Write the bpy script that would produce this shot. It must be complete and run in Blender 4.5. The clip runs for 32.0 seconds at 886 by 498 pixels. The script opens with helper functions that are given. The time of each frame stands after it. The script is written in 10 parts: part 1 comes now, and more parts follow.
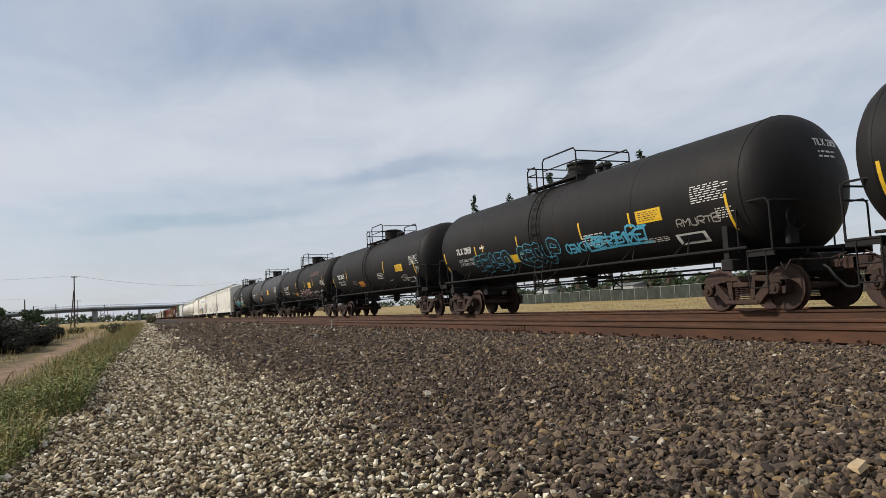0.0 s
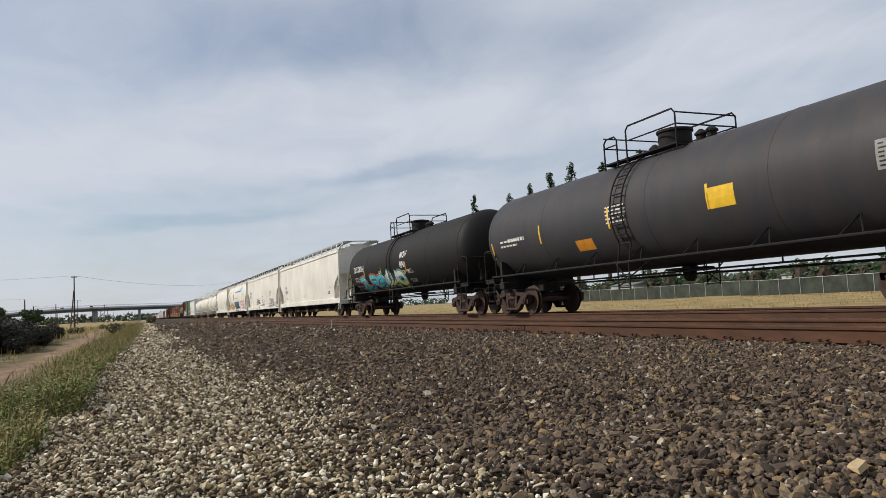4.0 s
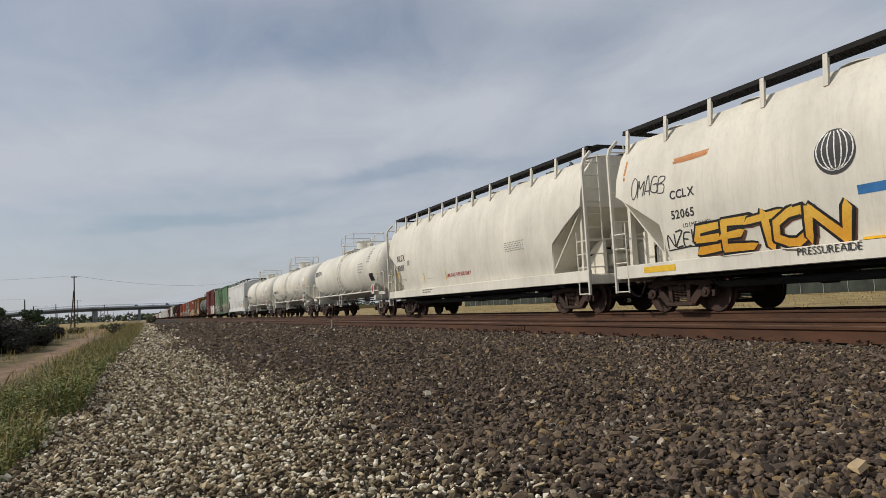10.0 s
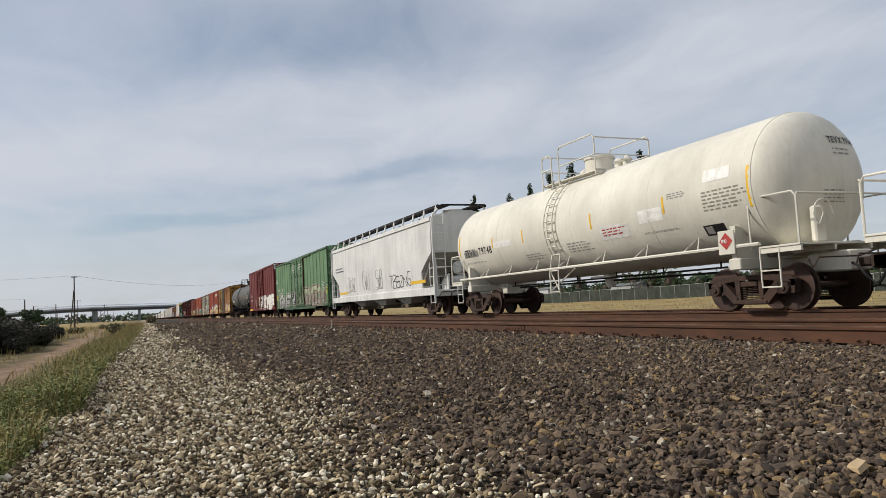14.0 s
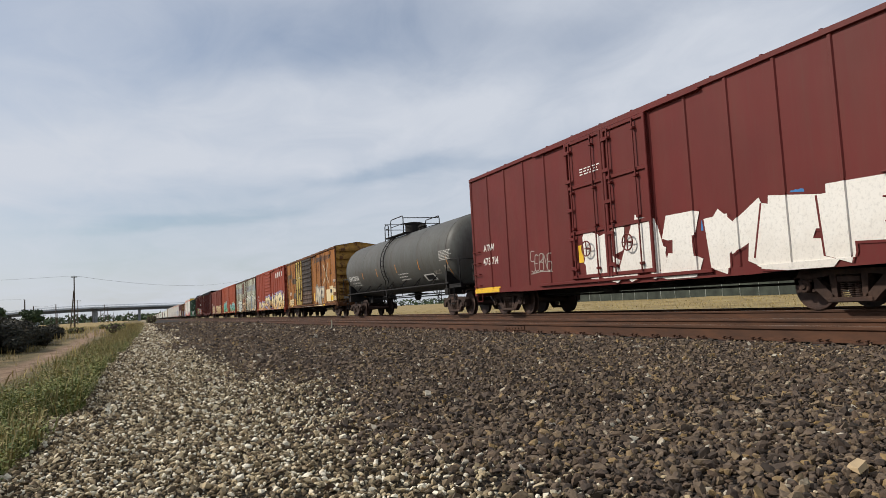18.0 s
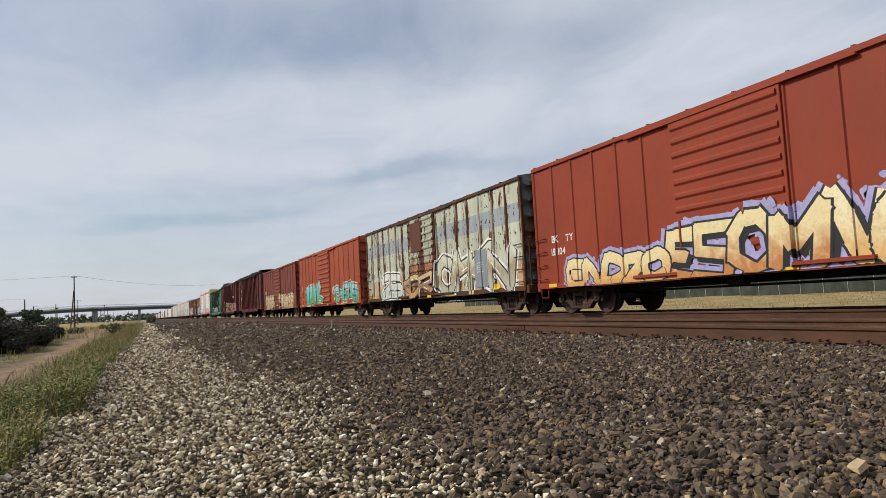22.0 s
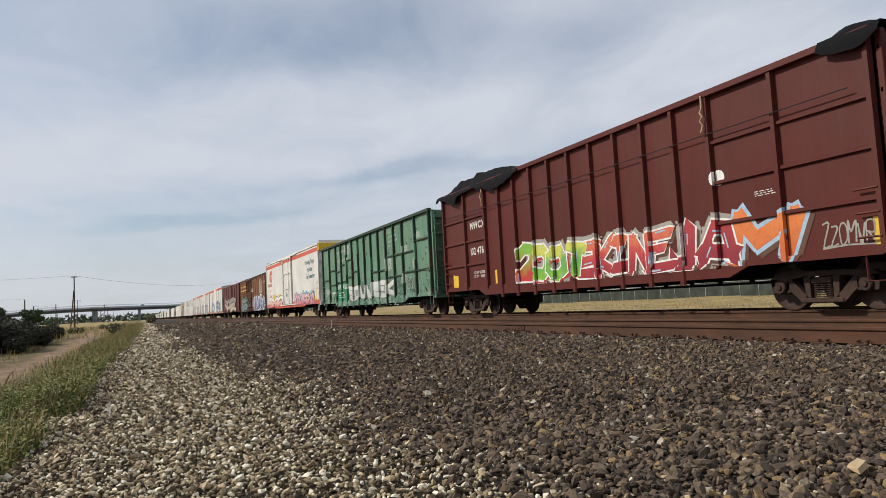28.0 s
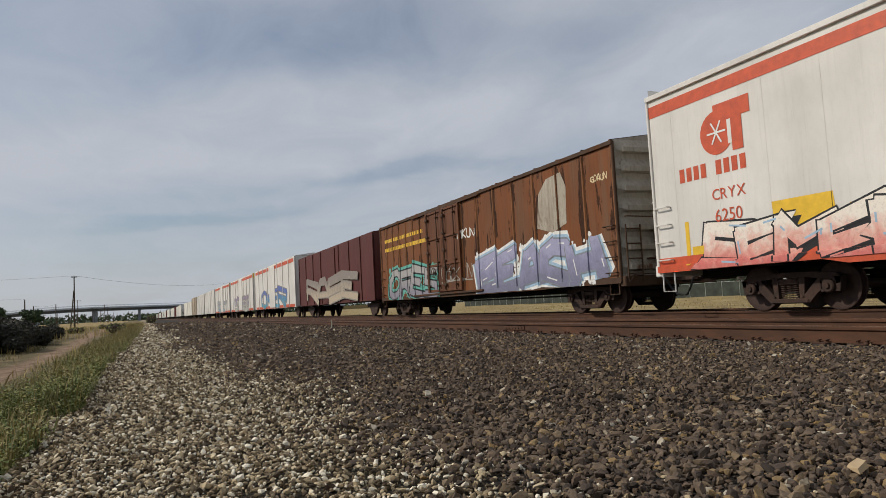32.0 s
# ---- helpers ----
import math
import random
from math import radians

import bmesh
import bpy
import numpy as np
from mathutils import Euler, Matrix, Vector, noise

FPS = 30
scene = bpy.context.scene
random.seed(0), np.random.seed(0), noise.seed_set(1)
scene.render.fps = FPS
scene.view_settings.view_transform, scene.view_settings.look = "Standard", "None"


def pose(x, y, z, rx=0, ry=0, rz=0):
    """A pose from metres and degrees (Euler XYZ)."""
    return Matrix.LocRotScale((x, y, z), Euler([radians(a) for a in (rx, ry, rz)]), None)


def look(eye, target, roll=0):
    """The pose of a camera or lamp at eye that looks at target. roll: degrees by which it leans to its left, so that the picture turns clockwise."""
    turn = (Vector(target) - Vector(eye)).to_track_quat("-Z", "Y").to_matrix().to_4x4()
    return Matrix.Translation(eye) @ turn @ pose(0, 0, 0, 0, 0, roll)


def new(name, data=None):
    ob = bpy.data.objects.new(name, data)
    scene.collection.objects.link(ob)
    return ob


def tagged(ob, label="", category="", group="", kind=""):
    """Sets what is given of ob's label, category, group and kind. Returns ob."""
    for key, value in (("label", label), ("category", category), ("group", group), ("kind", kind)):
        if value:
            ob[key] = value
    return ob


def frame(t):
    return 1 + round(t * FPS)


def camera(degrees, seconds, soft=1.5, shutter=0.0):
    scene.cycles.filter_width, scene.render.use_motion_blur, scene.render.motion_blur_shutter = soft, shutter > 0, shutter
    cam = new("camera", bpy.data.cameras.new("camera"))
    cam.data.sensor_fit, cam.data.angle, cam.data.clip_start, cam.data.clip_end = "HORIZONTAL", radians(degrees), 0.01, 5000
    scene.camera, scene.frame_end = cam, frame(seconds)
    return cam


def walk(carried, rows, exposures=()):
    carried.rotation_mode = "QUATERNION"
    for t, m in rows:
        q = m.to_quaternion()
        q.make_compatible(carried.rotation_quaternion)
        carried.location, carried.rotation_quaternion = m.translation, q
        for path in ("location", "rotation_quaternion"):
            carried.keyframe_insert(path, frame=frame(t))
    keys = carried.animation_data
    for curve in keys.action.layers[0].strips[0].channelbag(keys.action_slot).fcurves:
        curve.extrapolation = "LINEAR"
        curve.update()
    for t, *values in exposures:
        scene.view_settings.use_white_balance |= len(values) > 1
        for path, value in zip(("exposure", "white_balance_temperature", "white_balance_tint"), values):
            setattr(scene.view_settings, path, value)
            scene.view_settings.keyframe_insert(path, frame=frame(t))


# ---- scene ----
# ---------------------------------------------------------------- camera
# The track runs along y, the train comes towards -y. z = 0 is the top of the rails.
EYE = Vector((0.0, 0.0, 0.519))
cam = camera(64.34, 32.0, soft=0.4)
HOLD = look(EYE, EYE + Vector((0.39308, 0.91633, 0.07628)), -3.113)
walk(cam, [(0.0, HOLD), (32.0, HOLD)], exposures=[(0.0, 0.0), (5.0, -0.02), (8.0, -0.16), (9.5, -0.24), (11.0, -0.46), (12.2, -0.02), (14.0, -0.08), (17.0, -0.03), (20.0, 0.0), (28.5, 0.0), (30.1, 0.0), (31.0, -0.36), (32.0, -0.36)])

TRAIN_X = 12.589          # centre line of the train's track
NEAR_X = 8.165            # centre line of the empty track
SPEEDS = [14.52, 14.64, 14.85, 14.84, 14.65, 14.45, 14.44, 14.12, 13.99]


def gone(t):
    """How far the train has come after t seconds."""
    s, n = 0.0, 320
    for k in range(n):
        a = 32.0 * (k + 0.5) / n
        if a > t:
            break
        j = min(int(a / 4), 7)
        s += (SPEEDS[j] + (SPEEDS[j + 1] - SPEEDS[j]) * (a / 4 - j)) * 0.1
    return s


# ---------------------------------------------------------------- world and sun
SUN_FROM = Vector((-0.74, 0.36, 0.60)).normalized()
world = bpy.data.worlds.new("world")
scene.world = world
world.use_nodes = True
wn, wl = world.node_tree.nodes, world.node_tree.links
wn.clear()


def wnode(kind, **kw):
    n = wn.new(kind)
    for k, val in kw.items():
        n.inputs[k].default_value = val
    return n


sky = wn.new("ShaderNodeTexSky")
sky.sky_type, sky.sun_disc = "NISHITA", False
sky.sun_elevation = math.asin(SUN_FROM.z)
sky.sun_rotation = math.atan2(SUN_FROM.x, SUN_FROM.y)
sky.air_density, sky.dust_density, sky.ozone_density = 1.0, 1.2, 2.5
wco = wn.new("ShaderNodeTexCoord")
sep = wn.new("ShaderNodeSeparateXYZ")
wl.new(wco.outputs["Generated"], sep.inputs[0])


def wmath(op, a, b=None):
    n = wn.new("ShaderNodeMath")
    n.operation = op
    for k, val in enumerate((a, b)):
        if val is None:
            continue
        if isinstance(val, (int, float)):
            n.inputs[k].default_value = val
        else:
            wl.new(val, n.inputs[k])
    return n.outputs[0]


# thin high cloud on a flat layer overhead
zz = wmath("ADD", wmath("MAXIMUM", sep.outputs["Z"], 0.0), 0.16)
cx, cy = wmath("DIVIDE", sep.outputs["X"], zz), wmath("DIVIDE", sep.outputs["Y"], zz)
comb = wn.new("ShaderNodeCombineXYZ")
wl.new(cx, comb.inputs[0]), wl.new(cy, comb.inputs[1])
stretch = wn.new("ShaderNodeMapping")
stretch.inputs["Rotation"].default_value = (0, 0, radians(-25))
stretch.inputs["Scale"].default_value = (0.62, 0.42, 1.0)
stretch.inputs["Location"].default_value = (2.7, 0.6, 0.0)
wl.new(comb.outputs[0], stretch.inputs[0])
cl1 = wnode("ShaderNodeTexNoise", Scale=1.6, Detail=6.0, Roughness=0.5, Distortion=0.7)
cl2 = wnode("ShaderNodeTexNoise", Scale=5.0, Detail=7.0, Roughness=0.6, Distortion=1.0)
wl.new(stretch.outputs[0], cl1.inputs["Vector"]), wl.new(stretch.outputs[0], cl2.inputs["Vector"])
cover = wmath("ADD", wmath("MULTIPLY", wmath("SUBTRACT", cl1.outputs["Fac"], 0.5), 0.62), wmath("MULTIPLY", wmath("SUBTRACT", cl2.outputs["Fac"], 0.5), 0.42))
# wind bends the edges of the cloud sheets
bend = wnode("ShaderNodeTexNoise", Scale=2.2, Detail=5.0, Roughness=0.55)
wl.new(comb.outputs[0], bend.inputs["Vector"])
shifted = wn.new("ShaderNodeVectorMath")
shifted.operation = "MULTIPLY_ADD"
wl.new(bend.outputs["Color"], shifted.inputs[0])
shifted.inputs[1].default_value = (0.42, 0.42, 0.0)
wl.new(comb.outputs[0], shifted.inputs[2])


def sheet(u, v, turn, length, width, amount):
    """A long sheet of cloud (amount > 0) or a clear lane (amount < 0) with soft edges."""
    global cover
    mp = wn.new("ShaderNodeMapping")
    mp.vector_type = "TEXTURE"
    mp.inputs["Location"].default_value = (u + 0.21, v + 0.21, 0)
    mp.inputs["Rotation"].default_value = (0, 0, radians(turn))
    mp.inputs["Scale"].default_value = (length, width, 1)
    wl.new(shifted.outputs[0], mp.inputs[0])
    ln = wn.new("ShaderNodeVectorMath")
    ln.operation = "LENGTH"
    wl.new(mp.outputs[0], ln.inputs[0])
    soft = wn.new("ShaderNodeMapRange")
    soft.interpolation_type = "SMOOTHERSTEP"
    soft.inputs["From Min"].default_value, soft.inputs["From Max"].default_value = 0.15, 1.0
    soft.inputs["To Min"].default_value, soft.inputs["To Max"].default_value = amount, 0.0
    wl.new(ln.outputs["Value"], soft.inputs["Value"])
    cover = wmath("ADD", cover, soft.outputs[0])


sheet(0.45, 2.38, -30, 2.6, 0.6, 0.22)
sheet(-0.2, 1.8, -20, 0.7, 0.6, -0.10)
sheet(0.78, 1.70, -8, 1.0, 0.42, -0.24)
sheet(1.5, 1.4, -40, 0.9, 0.3, 0.16)
sheet(0.15, 3.45, -20, 0.85, 0.22, -0.26)
sheet(0.95, 2.66, -35, 0.75, 0.17, -0.24)
sheet(0.5, 5.2, 0, 3.0, 1.2, 0.14)
ramp = wn.new("ShaderNodeValToRGB")
ramp.color_ramp.elements[0].position, ramp.color_ramp.elements[0].color = 0.12, (0.16, 0.16, 0.16, 1)
ramp.color_ramp.elements[1].position, ramp.color_ramp.elements[1].color = 0.86, (1.0, 1.0, 1.0, 1)
wl.new(wmath("ADD", cover, 0.60), ramp.inputs[0])
cloud = wn.new("ShaderNodeMix")
cloud.data_type = "RGBA"
wl.new(ramp.outputs[0], cloud.inputs[0])
wl.new(sky.outputs[0], cloud.inputs[6])
cloud.inputs[7].default_value = (6.25, 6.65, 7.4, 1)
back = wnode("ShaderNodeBackground", Strength=0.10)
wl.new(cloud.outputs[2], back.inputs[0])
wout = wn.new("ShaderNodeOutputWorld")
wl.new(back.outputs[0], wout.inputs[0])

sun = new("sun", bpy.data.lights.new("sun", "SUN"))
sun.data.energy, sun.data.angle, sun.data.color = 3.4, radians(2.0), (1.0, 0.93, 0.83)
sun.matrix_world = look((0, 0, 30), Vector((0, 0, 30)) - SUN_FROM)

# ---------------------------------------------------------------- mesh builder


class Shape:
    """Collects vertices and faces for one mesh."""

    def __init__(self):
        self.v, self.f = [], []

    def add(self, vs, fs):
        n = len(self.v)
        self.v.extend(vs)
        self.f.extend(tuple(i + n for i in f) for f in fs)
        return self

    def box(self, x0, x1, y0, y1, z0, z1, c=0.0):
        """A box; c: width of its chamfered edges."""
        x0, x1 = min(x0, x1), max(x0, x1)
        y0, y1 = min(y0, y1), max(y0, y1)
        z0, z1 = min(z0, z1), max(z0, z1)
        c = min(c, (x1 - x0) * 0.45, (y1 - y0) * 0.45, (z1 - z0) * 0.45)
        if c <= 0:
            v = [(x, y, z) for z in (z0, z1) for x, y in ((x0, y0), (x1, y0), (x1, y1), (x0, y1))]
            return self.add(v, [(3, 2, 1, 0), (4, 5, 6, 7), (0, 1, 5, 4), (1, 2, 6, 5), (2, 3, 7, 6), (3, 0, 4, 7)])
        rings = []
        for z, d in ((z0, c), (z0 + c, 0), (z1 - c, 0), (z1, c)):
            k = c if d == 0 else c
            a = d
            rings.append([(x0 + a + k, y0 + a, z), (x1 - a - k, y0 + a, z), (x1 - a, y0 + a + k, z), (x1 - a, y1 - a - k, z),
                          (x1 - a - k, y1 - a, z), (x0 + a + k, y1 - a, z), (x0 + a, y1 - a - k, z), (x0 + a, y0 + a + k, z)])
        return self.loft(rings, True)

    def loft(self, rings, caps=True, closed=True):
        n = len(rings[0])
        v = [p for r in rings for p in r]
        f = []
        m = n if closed else n - 1
        for k in range(len(rings) - 1):
            for i in range(m):
                j = (i + 1) % n
                f.append((k * n + i, k * n + j, (k + 1) * n + j, (k + 1) * n + i))
        if caps:
            f.append(tuple(range(n - 1, -1, -1)))
            f.append(tuple((len(rings) - 1) * n + i for i in range(n)))
        return self.add(v, f)

    def prism(self, poly, axis, a, b):
        """A flat outline drawn out along an axis from a to b. Outline: (y, z) for x, (x, z) for y, (x, y) for z."""
        def at(p, d):
            return (d, p[0], p[1]) if axis == "x" else (p[0], d, p[1]) if axis == "y" else (p[0], p[1], d)
        return self.loft([[at(p, a) for p in poly], [at(p, b) for p in poly]], True)

    def rod(self, p, q, r, n=6, r2=None):
        p, q = Vector(p), Vector(q)
        d = (q - p).normalized()
        u = d.orthogonal().normalized()
        w = d.cross(u)
        r2 = r if r2 is None else r2
        ring = lambda c, rr: [tuple(c + (u * math.cos(2 * math.pi * i / n) + w * math.sin(2 * math.pi * i / n)) * rr) for i in range(n)]
        return self.loft([ring(p, r), ring(q, r2)], True)

    def pipe(self, pts, r, n=6):
        """A bent pipe through the points."""
        pts = [Vector(p) for p in pts]
        rings = []
        u = (pts[1] - pts[0]).orthogonal().normalized()
        for i, p in enumerate(pts):
            d = (pts[min(i + 1, len(pts) - 1)] - pts[max(i - 1, 0)]).normalized()
            u = (u - d * u.dot(d)).normalized()
            w = d.cross(u)
            rings.append([tuple(p + (u * math.cos(2 * math.pi * k / n) + w * math.sin(2 * math.pi * k / n)) * r) for k in range(n)])
        return self.loft(rings, True)

    def lathe(self, prof, axis, c, n=24, a0=0.0, a1=2 * math.pi):
        """Turns the profile (distance along axis, radius) round an axis through c."""
        full = abs(a1 - a0 - 2 * math.pi) < 1e-6
        m = n if full else n + 1
        rings = []
        for h, r in prof:
            ring = []
            for i in range(m):
                a = a0 + (a1 - a0) * i / n
                x, y = r * math.cos(a), r * math.sin(a)
                ring.append({"x": (c[0] + h, c[1] + x, c[2] + y), "y": (c[0] + x, c[1] + h, c[2] + y), "z": (c[0] + x, c[1] + y, c[2] + h)}[axis])
            rings.append(ring)
        return self.loft(rings, full, full)

    def quad(self, a, b, c, d):
        return self.add([a, b, c, d], [(0, 1, 2, 3)])

    def mesh(self, name, smooth=0.0):
        me = bpy.data.meshes.new(name)
        me.from_pydata([tuple(p) for p in self.v], [], self.f)
        me.update()
        if smooth:
            bm = bmesh.new()
            bm.from_mesh(me)
            bmesh.ops.recalc_face_normals(bm, faces=bm.faces)
            for f in bm.faces:
                f.smooth = True
            for e in bm.edges:
                e.smooth = len(e.link_faces) == 2 and e.calc_face_angle(0) < smooth
            bm.to_mesh(me)
            bm.free()
        return me


def part(name, shape, material, parent, label="", m=None, smooth=0.6):
    """Links a shape, or a ready mesh, as one mesh object under a thing or part."""
    me = shape.mesh(name, smooth) if isinstance(shape, Shape) else shape
    if material is not None and not me.materials:
        me.materials.append(material)
    ob = new(name, me)
    ob.parent = parent
    if m is not None:
        ob.matrix_basis = m
    if label:
        ob["label"] = label
    return ob


def thing(name, label, category, group="", kind="", m=None):
    ob = new(name)
    ob.empty_display_size = 0.3
    if m is not None:
        ob.matrix_basis = m
    return tagged(ob, label, category, group, kind)


def solid(name, shape, material, label, category, group="", kind="", m=None, smooth=0.6):
    ob = part(name, shape, material, None, "", m, smooth)
    return tagged(ob, label, category, group, kind)


def copy_part(src, parent, m=None):
    """A copy of a part, with its own parts, under another parent; the meshes are shared."""
    o = src.copy()
    scene.collection.objects.link(o)
    o.parent = parent
    if m is not None:
        o.matrix_basis = m
    for ch in src.children:
        copy_part(ch, o)
    return o


# ---------------------------------------------------------------- materials
def rgb(h):
    """A linear colour from a hex string in sRGB."""
    c = [int(h[i:i + 2], 16) / 255 for i in (0, 2, 4)]
    return tuple(x / 12.92 if x < 0.04045 else ((x + 0.055) / 1.055) ** 2.4 for x in c) + (1.0,)


class Mat:
    def __init__(self, name, rough=0.6, metal=0.0, spec=0.5):
        self.m = bpy.data.materials.new(name)
        self.m.use_nodes = True
        self.n, self.l = self.m.node_tree.nodes, self.m.node_tree.links
        self.b = self.n["Principled BSDF"]
        self.b.inputs["Roughness"].default_value = rough
        self.b.inputs["Metallic"].default_value = metal
        self.b.inputs["Specular IOR Level"].default_value = spec
        self.co = self.n.new("ShaderNodeTexCoord")
        self.info = None

    def put(self, sock, val):
        if isinstance(val, (int, float, tuple)):
            sock.default_value = val
        else:
            self.l.new(val, sock)

    def noise(self, scale, detail=4.0, rough=0.55, stretch=(1, 1, 1), shift=(0, 0, 0), dist=0.0):
        mp = self.n.new("ShaderNodeMapping")
        mp.inputs["Scale"].default_value, mp.inputs["Location"].default_value = stretch, shift
        self.l.new(self.co.outputs["Object"], mp.inputs[0])
        t = self.n.new("ShaderNodeTexNoise")
        t.inputs["Scale"].default_value, t.inputs["Detail"].default_value, t.inputs["Roughness"].default_value = scale, detail, rough
        t.inputs["Distortion"].default_value = dist
        self.l.new(mp.outputs[0], t.inputs["Vector"])
        return t.outputs["Fac"]

    def ramp(self, fac, stops):
        r = self.n.new("ShaderNodeValToRGB")
        el = r.color_ramp.elements
        while len(el) < len(stops):
            el.new(0.5)
        for e, (p, c) in zip(el, stops):
            e.position = p
            e.color = c if isinstance(c, tuple) else (c, c, c, 1)
        self.put(r.inputs[0], fac)
        return r.outputs[0]

    def mix(self, fac, a, b):
        n = self.n.new("ShaderNodeMix")
        n.data_type = "RGBA"
        self.put(n.inputs[0], fac), self.put(n.inputs[6], a), self.put(n.inputs[7], b)
        return n.outputs[2]

    def math(self, op, a, b=0.0):
        n = self.n.new("ShaderNodeMath")
        n.operation = op
        self.put(n.inputs[0], a), self.put(n.inputs[1], b)
        return n.outputs[0]

    def bump(self, fac, strength, dist):
        n = self.n.new("ShaderNodeBump")
        n.inputs["Strength"].default_value, n.inputs["Distance"].default_value = strength, dist
        self.put(n.inputs["Height"], fac)
        self.l.new(n.outputs[0], self.b.inputs["Normal"])

    def color(self, val):
        self.put(self.b.inputs["Base Color"], val)

    def rough(self, val):
        self.put(self.b.inputs["Roughness"], val)

    def island(self):
        return self.n.new("ShaderNodeNewGeometry").outputs["Random Per Island"]

    def axis(self, k, where="Object"):
        s = self.n.new("ShaderNodeSeparateXYZ")
        self.l.new(self.co.outputs[where], s.inputs[0])
        return s.outputs[k]


def shade(c, k):
    return tuple(min(1.0, x * k) for x in c[:3]) + (1.0,)


MATS = {}
RUST, RUST_DARK = rgb("6a4226"), rgb("3a281c")


def paint(hexa, rough=0.5, dirt=0.25, rust=0.0, seed=0.0, dirt_col="5a4a3c", metal=0.0, fade=0.12, spec=0.25):
    """Weathered paint: faded patches, running dirt, fine dust and, where rust > 0, rust that eats through in streaks."""
    key = (hexa, rough, dirt, rust, seed, dirt_col)
    if key in MATS:
        return MATS[key]
    a = Mat("paint_" + hexa, rough, metal, spec)
    c = rgb(hexa)
    big = a.noise(0.55, 3.0, 0.5, (1, 1, 1), (seed, seed * 2, 0))
    col = a.mix(a.ramp(big, [(0.3, 0.0), (0.7, 1.0)]), shade(c, 1 - fade), shade(c, 1 + fade))
    run = a.noise(2.2, 6.0, 0.62, (1, 1, 0.12), (seed + 3, 1, 0))
    fine = a.noise(9.0, 5.0, 0.7, (1, 1, 0.6), (0, seed, 2))
    m1 = a.math("MULTIPLY", a.ramp(run, [(0.42, 0.0), (0.75, 1.0)]), dirt)
    col = a.mix(m1, col, rgb(dirt_col))
    m2 = a.math("MULTIPLY", a.ramp(fine, [(0.45, 0.0), (0.8, 1.0)]), dirt * 0.6)
    col = a.mix(m2, col, shade(rgb(dirt_col), 0.7))
    thin = a.noise(11.0, 5.0, 0.7, (1, 1, 0.045), (seed, 4, 1))
    col = a.mix(a.math("MULTIPLY", a.ramp(thin, [(0.52, 0.0), (0.72, 1.0)]), min(0.55, 0.04 + dirt * 0.65)), col, shade(rgb(dirt_col), 0.85))
    scuff = a.noise(24.0, 4.0, 0.75, (1, 1, 1), (seed, 9, 3))
    col = a.mix(a.math("MULTIPLY", a.ramp(scuff, [(0.62, 0.0), (0.70, 1.0)]), 0.10 + dirt * 0.35), col, shade(rgb(dirt_col), 0.6))
    if rust > 0:
        rn = a.noise(1.1, 8.0, 0.68, (1, 1, 0.3), (seed + 7, seed, 5), 0.4)
        rm = a.ramp(rn, [(max(0.0, 0.66 - rust * 0.42), 0.0), (max(0.05, 0.72 - rust * 0.42), 1.0)])
        rc = a.mix(a.ramp(fine, [(0.3, 0.0), (0.7, 1.0)]), RUST_DARK, RUST)
        col = a.mix(rm, col, rc)
        a.rough(a.math("ADD", a.math("MULTIPLY", rm, 0.85 - rough), rough))
    else:
        a.rough(a.math("ADD", a.math("MULTIPLY", fine, 0.25), rough - 0.1))
    a.color(col)
    a.bump(a.math("ADD", a.noise(1.3, 3.0, 0.5, (1, 1, 1), (seed, 0, 1)), a.math("MULTIPLY", fine, 0.06)), 0.2, 0.035)
    MATS[key] = a.m
    return a.m


